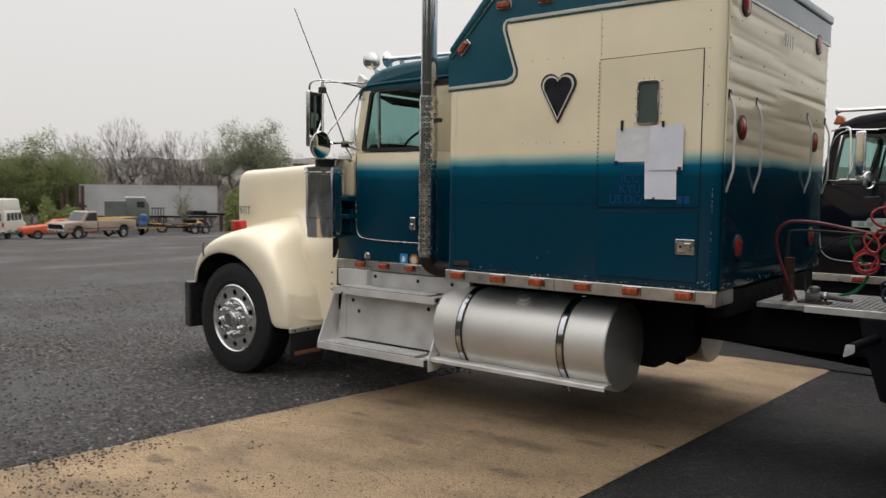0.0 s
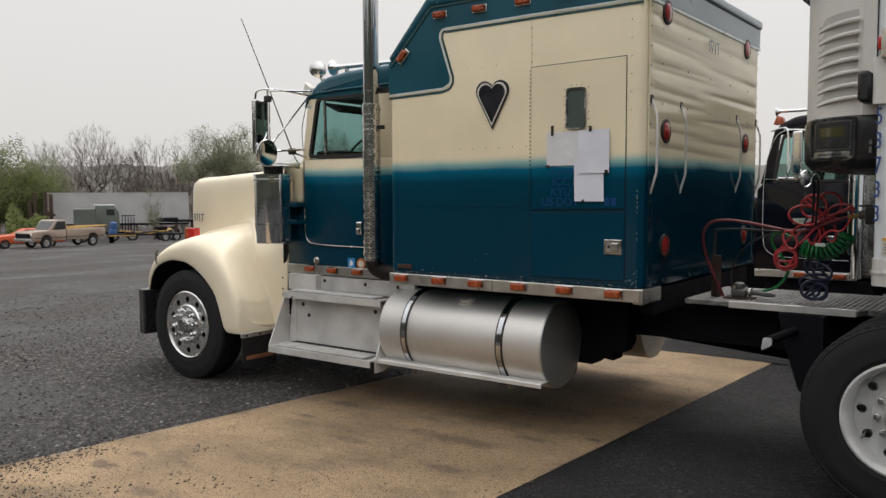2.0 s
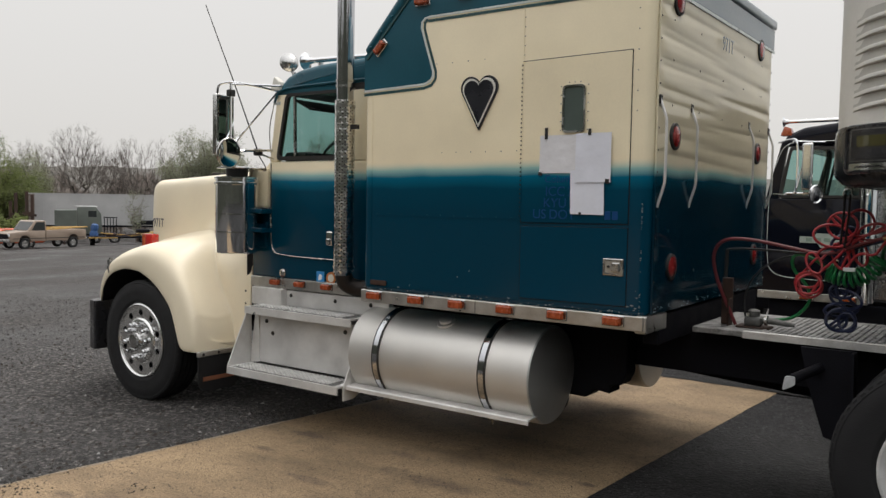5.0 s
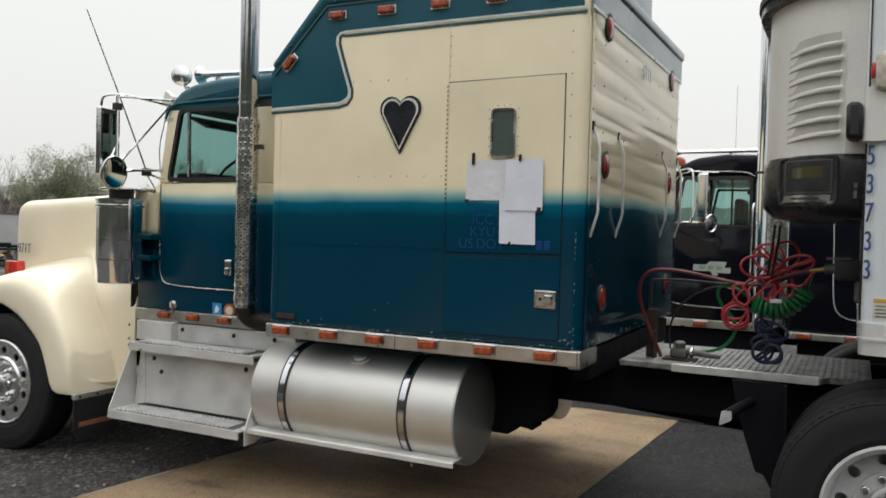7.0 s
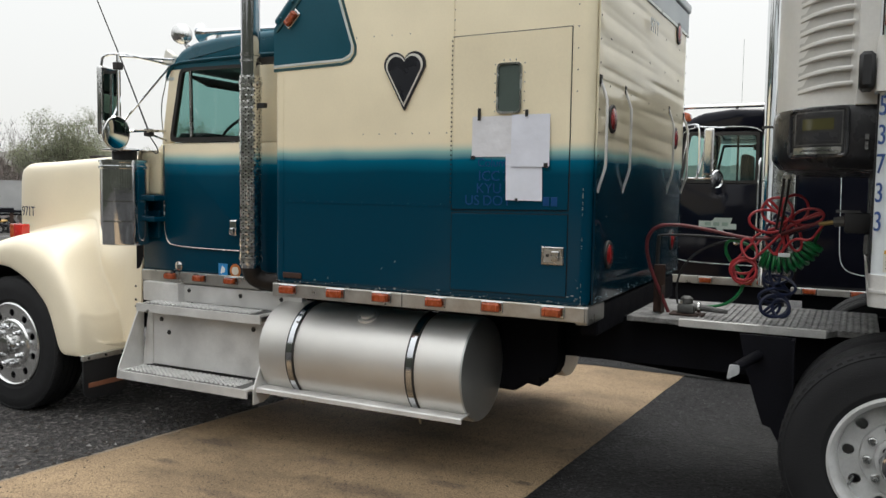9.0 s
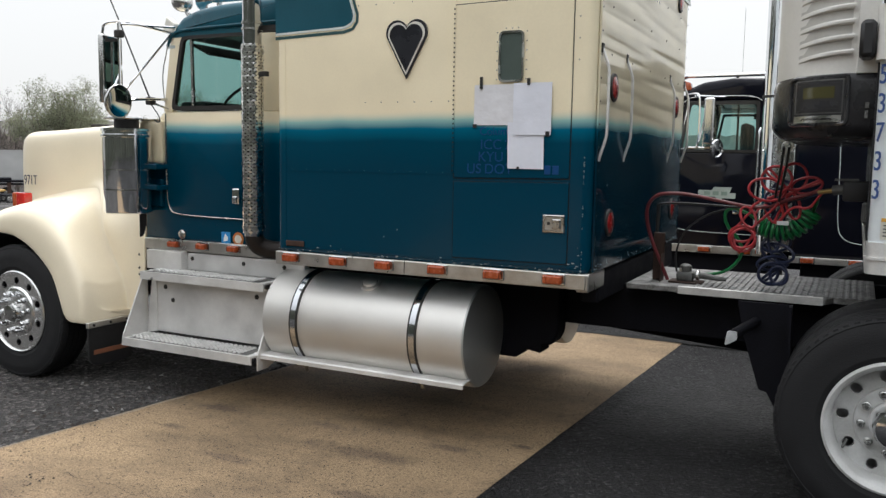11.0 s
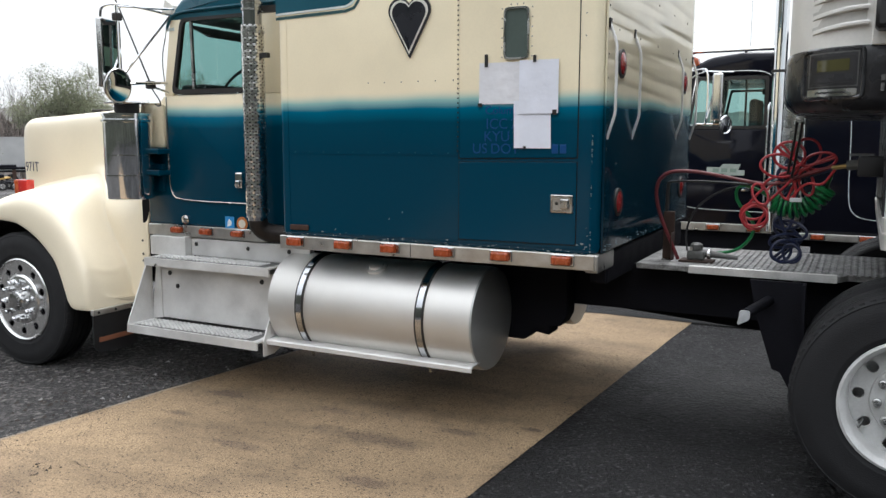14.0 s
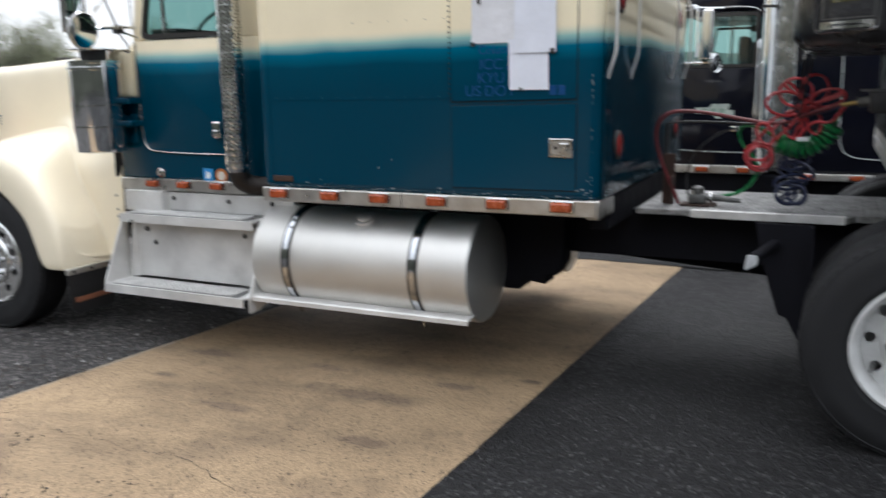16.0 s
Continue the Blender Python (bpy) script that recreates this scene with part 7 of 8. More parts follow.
part("bright_side_panel", box(-1.56, -1.30, BY + 0.02, BY + 0.5, 0.80, 2.45, 0.01, 2), STEELPOL, btruck, "bright steel panel behind the cab")
part("sleeper", box(-1.30, 1.7, BY, BF, 0.76, 2.75, 0.04, 3), BLACK, btruck, "black sleeper box", True)
part("sleeper_pinstripe", tube([(-0.90, BY - 0.004, 1.92), (-0.89, BY - 0.004, 1.70), (-0.885, BY - 0.004, 1.10), (-0.84, BY - 0.004, 0.97), (-0.72, BY - 0.004, 0.915), (-0.3, BY - 0.004, 0.905)], 0.004, 6, smooth_path=3), STRIPE, btruck, "thin white pinstripe")
part("hood", box(-4.2, -2.60, 10.0, 11.4, 0.9, 1.65, 0.12, 4), BLACK, btruck, "black hood", True)
part("roof_horn", tube([(-2.40, BY + 0.16, 2.585), (-1.62, BY + 0.16, 2.59)], 0.018, 10, taper=0.022), CHROME, btruck, "long chrome roof horn", True)
part("horn_foot", tube([(-1.90, BY + 0.16, 2.52), (-1.90, BY + 0.16, 2.585)], 0.014, 8), GASKET, btruck)
part("horn_bell", turned(lathe([(0.02, 0), (0.03, 0.03), (0.055, 0.05), (0.05, 0.05)], (0, 0, 0), "z", 16), Matrix.Translation((-2.40, BY + 0.16, 2.585)) @ pose(0, 0, 0, 0, -90, 0)), CHROME, btruck, "", True)
part("roof_lamp", prism([(-2.45, 2.43), (-2.33, 2.43), (-2.35, 2.51), (-2.41, 2.53)], "y", BY + 0.02, BY + 0.14, 0.012, 2), AMBER, btruck, "amber roof lamp", True)
bm_ = part("mirror_frame", tube([(-2.45, BY, 2.36), (-2.20, BY - 0.50, 2.36), (-2.14, BY - 0.55, 2.33), (-2.14, BY - 0.55, 1.83), (-2.20, BY - 0.5, 1.82), (-2.50, BY, 1.83)], 0.011, 8, smooth_path=2), CHROME, btruck, "chrome mirror frame", True)
part("mirror_arm", tube([(-2.14, BY - 0.55, 1.88), (-2.06, BY - 0.5, 2.30)], 0.010, 8), CHROME, bm_)
part("mirror_arm", tube([(-2.20, BY - 0.50, 2.33), (-1.95, BY - 0.3, 2.33)], 0.012, 8), CHROME, bm_)
part("mirror_arm", tube([(-2.24, BY - 0.52, 1.83), (-1.98, BY - 0.52, 1.83)], 0.012, 8), CHROME, bm_)
part("tall_mirror", box(-2.10, -2.00, BY - 0.58, BY - 0.53, 1.86, 2.31, 0.02, 3), STEELPOL, btruck, "tall bright mirror back", True)
rmb = Matrix.Translation((-1.965, BY - 0.56, 1.82)) @ Vector((0.85, -0.52, -0.05)).to_track_quat("Z", "Y").to_matrix().to_4x4()
rmo = part("round_mirror", turned(lathe([(0.072, 0.0), (0.082, -0.010), (0.092, 0.0), (0.082, 0.010)], (0, 0, 0), "z", 28, closed=True), rmb), CHROME, btruck, "round spot mirror with a chrome rim", True)
part("mirror_glass", turned(lathe([(0.080, -0.004), (0.078, 0.0), (0.04, 0.004), (0.0, 0.005)], (0, 0, 0), "z", 28), rmb), MIRROR, rmo, "mirror glass", True)
part("frame_rail", box(-4.0, 3.0, 10.2, 11.1, 0.55, 0.80), FRAME_M, btruck, "black chassis")
part("step_box", box(-2.5, -1.4, BY + 0.03, 10.2, 0.30, 0.74, 0.02, 2), FRAME_M, btruck, "dark side box")
part("under_box", box(-1.2, 0.2, BY + 0.15, 10.2, 0.32, 0.70, 0.05, 2), FRAME_M, btruck, "dark tank")
for x in (-3.55, 0.85):
    wheel(x, 9.52, 0.505, 0.515, False, btruck, -1, False, nuts=False)
    wheel(x, 11.83, 0.505, 0.515, False, btruck, 1, False, nuts=False)
part("whip_antenna", tube([(-2.10, 11.6, 2.5), (-2.10, 11.6, 3.6)], 0.0022, 5), GREYMET, btruck)

# ---- far side of the yard ----
def spot_at(bearing, dist, turn=0.0, lift=0.0):
    """A pose on the ground at a bearing (degrees from +y towards -x): local x to the right, y away."""
    a = radians(bearing)
    x, y = -0.23 - dist * math.sin(a), -0.06 + dist * math.cos(a)
    return Matrix.Translation((x, y, ground_z(x, y) + lift)) @ Matrix.Rotation(a + radians(turn), 4, "Z")


def put(root, m):
    root.matrix_basis = m
    return root


FP = {
    "tan": mat("tan_car_paint", (0.29, 0.225, 0.175), 0.4, 0, 0.08, 2, 0, 60, 0.3),
    "orange": mat("orange_car_paint", (0.55, 0.09, 0.03), 0.4, 0, 0.1, 2, 0, 60, 0.3),
    "white": mat("cream_white_van_paint", (0.52, 0.515, 0.45), 0.45, 0, 0.08, 2, 0, 60, 0.1),
    "red": mat("red_container_paint", (0.42, 0.018, 0.016), 0.5, 0, 0.15, 1.5, 0, 60),
    "glass": mat("dark_car_glass", (0.03, 0.035, 0.035), 0.1),
    "grey": mat("grey_green_truck_paint", (0.10, 0.115, 0.10), 0.6, 0, 0.2, 1.5, 0.1, 40),
    "box": mat("weathered_white_trailer", (0.42, 0.42, 0.42), 0.6, 0, 0.12, 0.7, 0.1, 30),
    "yellow": mat("yellow_lumber", (0.40, 0.25, 0.07), 0.7, 0, 0.3, 3, 0.1, 20),
    "blue": mat("blue_tarpaulin", (0.03, 0.09, 0.24), 0.6),
    "brown": mat("rusty_brown_steel", (0.05, 0.028, 0.02), 0.8, 0, 0.4, 3, 0.2, 20),
}


def car_wheel(root, x, y, r=0.36, w=0.22):
    tyre = part("wheel", lathe([(r * 0.6, 0), (r * 0.95, 0.0), (r, 0.04), (r, w - 0.04), (r * 0.95, w), (r * 0.6, w)], (x, y, r), "y", 20, closed=True), RUBBER, root, "black tyre", True)
    part("rim", lathe([(r * 0.6, 0.02), (r * 0.5, 0.05), (r * 0.15, 0.03), (0, 0.03)], (x, y, r), "y", 16), STEELPOL, tyre, "grey rim", True)


def pickup():
    """Regular-cab long-bed pickup, nose to the left."""
    t = thing("pickup_truck", (0, 0, 0), "tan pickup truck carrying yellow lumber, parked across the yard", "pickup truck")
    low = [(-2.78, 0.48), (-2.80, 0.98), (-2.70, 1.06), (-1.45, 1.14), (-0.30, 1.14), (-0.30, 0.50), (-1.35, 0.48), (-1.40, 0.72), (-1.62, 0.86), (-1.88, 0.86), (-2.10, 0.72), (-2.15, 0.48)]
    part("front_body", prism(low, "y", -0.95, 0.95, 0.03, 2), FP["tan"], t, "tan front body", True)
    part("cab", prism([(-1.50, 1.12), (-0.98, 1.72), (-0.88, 1.77), (-0.28, 1.77), (-0.20, 1.70), (-0.16, 1.12)], "y", -0.85, 0.85, 0.04, 3), FP["tan"], t, "tan cab", True)
    part("side_window", prism([(-1.22, 1.16), (-0.90, 1.66), (-0.30, 1.67), (-0.27, 1.16)], "y", -0.862, -0.84), FP["glass"], t)
    part("windscreen", prism([(-1.47, 1.18), (-1.02, 1.69), (-1.00, 1.68), (-1.44, 1.16)], "y", -0.74, 0.74), FP["glass"], t)
    bed = [(-0.24, 0.52), (-0.24, 1.16), (2.76, 1.18), (2.78, 0.55), (2.2, 0.50), (2.12, 0.74), (1.92, 0.87), (1.64, 0.87), (1.44, 0.74), (1.38, 0.50)]
    part("bed", prism(bed, "y", -0.95, 0.95, 0.02, 2), FP["tan"], t, "long pickup bed", True)
    part("front_bumper", box(-2.92, -2.72, -0.92, 0.92, 0.46, 0.66, 0.04, 2), STEELPOL, t)
    part("rear_bumper", box(2.74, 2.90, -0.90, 0.90, 0.50, 0.66, 0.03, 2), STEELPOL, t)
    part("grille", box(-2.825, -2.76, -0.80, 0.80, 0.68, 0.95, 0.01, 1), FRAME_M, t, "dark grille")
    part("headlight", box(-2.82, -2.70, -0.93, -0.62, 0.82, 0.96, 0.02, 2), STICKW, t)
    part("trim_strip", box(-2.6, 2.7, -0.958, -0.945, 0.66, 0.70), GASKET, t)
    for x in (-1.75, 1.78):
        car_wheel(t, x, -0.95)
        car_wheel(t, x, 0.73)
    return put(t, spot_at(61.25, 58, 33) @ Matrix.Diagonal((0.92, 0.97, 1.0, 1)))


pickup()
for k in range(5):
    b = box(-1.55, 1.55, -0.05, 0.05, -0.03, 0.03, 0.005, 1)
    lum = single("lumber_plank", b, FP["yellow"], "yellow plank lying across the pickup bed", "lumber", group="planks on the pickup")
    lum.matrix_basis = spot_at(61.25, 58, 33) @ pose(1.25, -0.6 + 0.22 * k, 1.25 + 0.015 * k, 0, -3.0 + 0.8 * k, 2 * k - 4)


def orange_car():
    t = thing("orange_car", (0, 0, 0), "orange two-door car parked behind the pickup", "car")
    low = [(-2.25, 0.34), (-2.32, 0.66), (-2.2, 0.78), (-0.9, 0.90), (1.4, 0.92), (2.3, 0.86), (2.35, 0.45), (2.2, 0.34)]
    part("body", prism(low, "y", -0.86, 0.86, 0.05, 3), FP["orange"], t, "orange body", True)
    part("cabin", prism([(-0.75, 0.88), (-0.1, 1.26), (0.75, 1.28), (1.5, 0.92)], "y", -0.72, 0.72, 0.04, 3), FP["orange"], t, "", True)
    part("side_window", prism([(-0.5, 0.93), (-0.05, 1.20), (0.65, 1.21), (1.05, 0.95)], "y", -0.735, -0.70), FP["glass"], t)
    part("bumper", box(-2.40, -2.25, -0.8, 0.8, 0.38, 0.54, 0.03, 2), GASKET, t)
    for x in (-1.4, 1.4):
        car_wheel(t, x, -0.88, 0.31, 0.2)
        car_wheel(t, x, 0.68, 0.31, 0.2)
    return put(t, spot_at(63.35, 61, 14))


orange_car()


def camper_van():
    """High-roof van; the nose points along -x."""
    t = thing("camper_van", (0, 0, 0), "old cream high-roof van parked on the yard", "van")
    low = [(-2.3, 0.45), (-2.42, 0.95), (-1.7, 1.12), (-1.25, 1.78), (2.3, 1.85), (2.38, 0.45)]
    part("body", prism(low, "y", -0.98, 0.98, 0.06, 3), FP["white"], t, "cream van body", True)
    part("raised_roof", prism([(-1.35, 1.78), (-0.95, 2.48), (-0.7, 2.56), (2.15, 2.56), (2.30, 1.82)], "y", -0.93, 0.93, 0.08, 4), FP["white"], t, "moulded high roof", True)
    for x0, x1 in ((-1.35, -0.75), (-0.45, 0.6), (0.8, 1.9)):
        part("side_window", box(x0, x1, -0.995, -0.96, 1.20, 1.66, 0.01, 1), FP["glass"], t)
    for x0, x1 in ((-1.25, -0.55), (-0.40, 0.25), (0.40, 1.05), (1.20, 1.90)):
        part("side_window", box(x0, x1, 0.96, 0.995, 1.20, 1.68, 0.01, 1), FP["glass"], t)
    part("door_seam", box(2.375, 2.39, -0.008, 0.008, 0.60, 1.76), GASKET, t)
    part("door_handle", box(2.38, 2.41, 0.06, 0.11, 0.98, 1.14, 0.005, 1), GASKET, t)
    part("tail_lamp", box(2.36, 2.41, 0.82, 0.94, 0.85, 1.1), REDLENS, t)
    part("rear_window", box(2.33, 2.40, -0.75, -0.1, 1.22, 1.68, 0.01, 1), FP["glass"], t)
    part("rear_window", box(2.33, 2.40, 0.1, 0.75, 1.22, 1.68, 0.01, 1), FP["glass"], t)
    part("tail_lamp", box(2.36, 2.41, -0.94, -0.82, 0.85, 1.1), REDLENS, t)
    part("rear_bumper", box(2.36, 2.5, -0.95, 0.95, 0.45, 0.60, 0.02, 1), STEELPOL, t)
    for x in (-1.55, 1.45):
        car_wheel(t, x, -0.98, 0.35)
        car_wheel(t, x, 0.76, 0.35)
    return put(t, spot_at(66.5, 64, -107) @ Matrix.Diagonal((1, 1, 1.08, 1)))


camper_van()


def red_container():
    t = thing("red_dumpster", (0, 0, 0), "bright red open steel dumpster on the yard", "dumpster")
    b = prism([(-3.2, 0.30), (-3.2, 2.05), (0.55, 2.0), (0.90, 2.18), (0.66, 0.30)], "y", -0.04, 0.0, 0.005, 1)
    box(-3.2, 0.66, 0.0, 2.2, 0.28, 0.36, 0.01, 1, b)
    box(-3.2, 0.70, 2.16, 2.20, 0.30, 2.0, 0.005, 1, b)
    box(-3.2, -3.15, 0.0, 2.2, 0.30, 2.0, 0.005, 1, b)
    part("shell", b, FP["red"], t, "red welded steel shell")
    for x in (-2.4, -1.4, -0.45, 0.35):
        part("rib", box(x - 0.04, x + 0.04, -0.09, -0.04, 0.32, 1.98, 0.01, 1), FP["red"], t)
    part("skid", box(-3.1, 0.6, 0.1, 0.25, 0.0, 0.30), FRAME_M, t)
    part("skid", box(-3.1, 0.6, 1.9, 2.05, 0.0, 0.30), FRAME_M, t)
    part("black_hood", prism([(-3.0, 0.35), (-3.0, 1.9), (-1.9, 1.55), (-1.45, 0.75), (-1.5, 0.35)], "y", -0.8, -0.1, 0.03, 2), FRAME_M, t, "dark machine part in front")
    return put(t, spot_at(67.9, 50, -4) @ Matrix.Diagonal((1, 1, 1.15, 1)))


red_container()


def box_trailer():
    t = thing("box_trailer", (0, 0, 0), "long weathered white box trailer parked at the yard's edge", "trailer")
    part("body", box(-6.1, 6.1, 0, 2.5, 1.40, 4.2, 0.04, 2), FP["box"], t, "weathered white box")
    part("rusted_front", box(-6.12, -5.35, -0.015, 0.4, 1.42, 4.15, 0.02, 1), mat("streaked_rusty_panel", (0.30, 0.27, 0.25), 0.8, 0, 0.3, 1.6, 0.1, 12, col2=(0.10, 0.07, 0.055)), t, "rust-streaked end panel")
    for k in range(21):
        part("side_post", box(-5.25 + 0.54 * k, -5.21 + 0.54 * k, -0.02, 0.0, 1.42, 4.15), FP["box"], t)
    part("bottom_rail", box(-6.1, 6.1, -0.03, 0.3, 1.25, 1.42), FRAME_M, t)
    part("top_rail", box(-6.1, 6.1, -0.03, 0.02, 4.13, 4.22), FP["box"], t)
    for x in (3.6, 4.8):
        car_wheel(t, x, 0.05, 0.5, 0.3)
        car_wheel(t, x, 2.1, 0.5, 0.3)
    part("landing_leg", box(-3.1, -2.95, 0.3, 0.45, 0.0, 1.1), FRAME_M, t)
    part("landing_leg", box(-3.1, -2.95, 2.0, 2.15, 0.0, 1.1), FRAME_M, t)
    return put(t, spot_at(57.9, 80, -2))


box_trailer()


def old_truck():
    t = thing("old_cabover_truck", (0, 0, 0), "faded grey-green truck with an open rack parked by the trailer", "truck")
    part("box_body", box(-2.2, -0.3, 0, 2.2, 1.2, 3.55, 0.05, 2), FP["grey"], t, "dark grey-green body")
    part("cab", prism([(-0.3, 1.0), (-0.3, 3.9), (1.3, 3.95), (1.75, 3.2), (1.85, 1.0)], "y", 0, 2.2, 0.06, 3), FP["grey"], t, "faded cab", True)
    part("cab_roof", box(-0.5, 1.5, 0.1, 2.1, 3.9, 4.0, 0.04, 2), FP["box"], t, "pale roof")
    part("side_window", box(0.65, 1.35, -0.02, 0.02, 2.85, 3.5, 0.02, 1), FP["glass"], t)
    for k in range(5):
        part("rack_bar", box(1.98 + 0.26 * k, 2.05 + 0.26 * k, 0, 0.06, 1.0, 2.9 - 0.06 * k), FRAME_M, t)
    part("rack_rail", box(1.95, 3.15, 0, 0.06, 2.75, 2.85), FRAME_M, t)
    part("frame_rail", box(-2.2, 3.4, 0.4, 1.8, 0.75, 1.02), FRAME_M, t)
    for x in (-1.4, 1.2, 2.9):
        car_wheel(t, x, 0.05, 0.5, 0.3)
        car_wheel(t, x, 1.85, 0.5, 0.3)
    return put(t, spot_at(59.05, 70, 0) @ Matrix.Diagonal((0.84, 1, 0.73, 1)))


old_truck()


def flat_trailer():
    t = thing("flatbed_trailer", (0, 0, 0), "low yellow-edged flatbed trailer with scrap on it", "trailer")
    part("deck", box(-3.0, 3.4, 0, 1.9, 0.55, 0.68, 0.02, 1), FRAME_M, t, "dark deck")
    part("edge_rail", box(-2.6, -0.4, -0.05, 0.0, 0.54, 0.63), FP["yellow"], t, "yellow edge")
    part("tongue", tube([(-3.0, 0.9, 0.6), (-4.2, 0.9, 0.5), (-4.3, 0.9, 0.0)], 0.05, 8), FP["brown"], t)
    part("ramp", prism([(0.6, 0.66), (2.6, 0.95), (2.6, 1.05), (0.6, 0.76)], "y", 0.2, 1.6), FP["yellow"], t, "yellow ramp")
    part("scrap_pile", box(1.2, 2.2, 0.4, 1.4, 0.95, 1.25, 0.1, 2), FRAME_M, t, "dark scrap", True)
    part("scrap_beam", turned(box(-1.1, 1.1, -0.06, 0.06, -0.05, 0.05, 0.01, 1), pose(-0.6, 0.5, 0.86, 0, 6, 14)), FP["yellow"], t, "yellow scrap beam")
    part("scrap_beam", turned(box(-0.9, 0.9, -0.05, 0.05, -0.05, 0.05, 0.01, 1), pose(0.5, 0.3, 0.80, 0, -5, -9)), FP["brown"], t)
    part("scrap_pile", box(-1.2, -0.4, 0.4, 1.2, 0.68, 0.95, 0.1, 2), FP["brown"], t, "", True)
    for x in (1.9, 2.8):
        car_wheel(t, x, -0.25, 0.36, 0.22)
        car_wheel(t, x, 1.9, 0.36, 0.22)
    return put(t, spot_at(56.5, 62, 9) @ Matrix.Diagonal((0.86, 0.9, 0.85, 1)))


flat_trailer()
t_ = thing("loading_platform", (0, 0, 0), "dark raised platform on legs beside the trailer", "platform")
part("deck", box(-1.9, 1.6, 0, 2.2, 1.35, 1.5, 0.02, 1), FRAME_M, t_)
part("deck_load", box(-1.5, 0.2, 0.1, 2.0, 1.5, 1.68, 0.06, 2), FRAME_M, t_)
for x in (-1.7, -0.1, 1.2):
    part("leg", box(x, x + 0.25, 0.1, 0.3, 0.0, 1.36), FP["brown"], t_)
    part("leg", box(x, x + 0.25, 1.9, 2.1, 0.0, 1.36), FP["brown"], t_)
put(t_, spot_at(54.35, 70, 0))
tp = thing("covered_stand", (0, 0, 0), "blue tarpaulin bundled over a dark stand behind the pickup", "tarpaulin")
part("stand", prism([(-0.20, 0.0), (0.22, 0.0), (0.16, 0.80), (-0.12, 0.80)], "y", -0.18, 0.18, 0.02, 1), FRAME_M, tp, "dark steel stand")
part("tarpaulin", lathe([(0.10, 0.62), (0.34, 0.70), (0.37, 0.92), (0.28, 1.10), (0.35, 1.32), (0.30, 1.58), (0.12, 1.66), (0.0, 1.64)], (0, 0, 0), "z", 7), FP["blue"], tp, "crumpled blue tarpaulin", True)
put(tp, spot_at(58.35, 63.5, 0) @ pose(0, 0, 0, 0, 7, 0) @ Matrix.Diagonal((0.82, 0.9, 0.92, 1)))
for k, (b, h) in enumerate(((63.05, 3.6), (62.75, 4.3), (62.15, 4.4), (61.85, 4.1))):
    po = thing("rusty_steel_rack", (0, 0, 0), "tall rusty brown steel rack beside the box trailer", "rack", "rusty racks")
    part("post", box(-0.13, 0.13, 0, 0.3, 0, h, 0.02, 1), FP["brown"], po)
    part("cross_bar", box(-0.34, 0.34, -0.06, 0.0, h * 0.55, h * 0.60), FP["brown"], po)
    put(po, spot_at(b, 79, 0))
wp = single("white_marker_post", box(-0.12, 0.12, 0, 0.2, 0, 1.8, 0.02, 1), STICKW, "white marker post by the rack", "post")
wp.matrix_basis = spot_at(62.45, 74, 0)

# ---- trees ----
BARK = mat("grey_brown_bark", (0.13, 0.112, 0.100), 0.9, 0, 0.3, 2, 0.2, 20)


def leafy(name, light, dark):
    """Thin leaves that let part of the daylight through."""
    m = mat(name, light, 0.75, 0, 0.35, 0.5, 0, 6, spec=0.2, col2=dark)
    n, l = m.node_tree.nodes, m.node_tree.links
    p = n["Principled BSDF"]
    thin, mix = n.new("ShaderNodeBsdfTranslucent"), n.new("ShaderNodeMixShader")
    mix.inputs[0].default_value = 0.45
    l.new(p.inputs["Base Color"].links[0].from_socket, thin.inputs["Color"])
    l.new(p.outputs[0], mix.inputs[1])
    l.new(thin.outputs[0], mix.inputs[2])
    l.new(mix.outputs[0], n["Material Output"].inputs["Surface"])
    return m


LEAF_G = leafy("spring_green_leaves", (0.20, 0.235, 0.085), (0.12, 0.145, 0.055))
LEAF_P = leafy("pale_budding_leaves", (0.30, 0.315, 0.205), (0.19, 0.205, 0.14))
BRUSH = mat("brown_brushwood", (0.26, 0.225, 0.20), 0.9, 0, 0.3, 0.4, 0, 10)


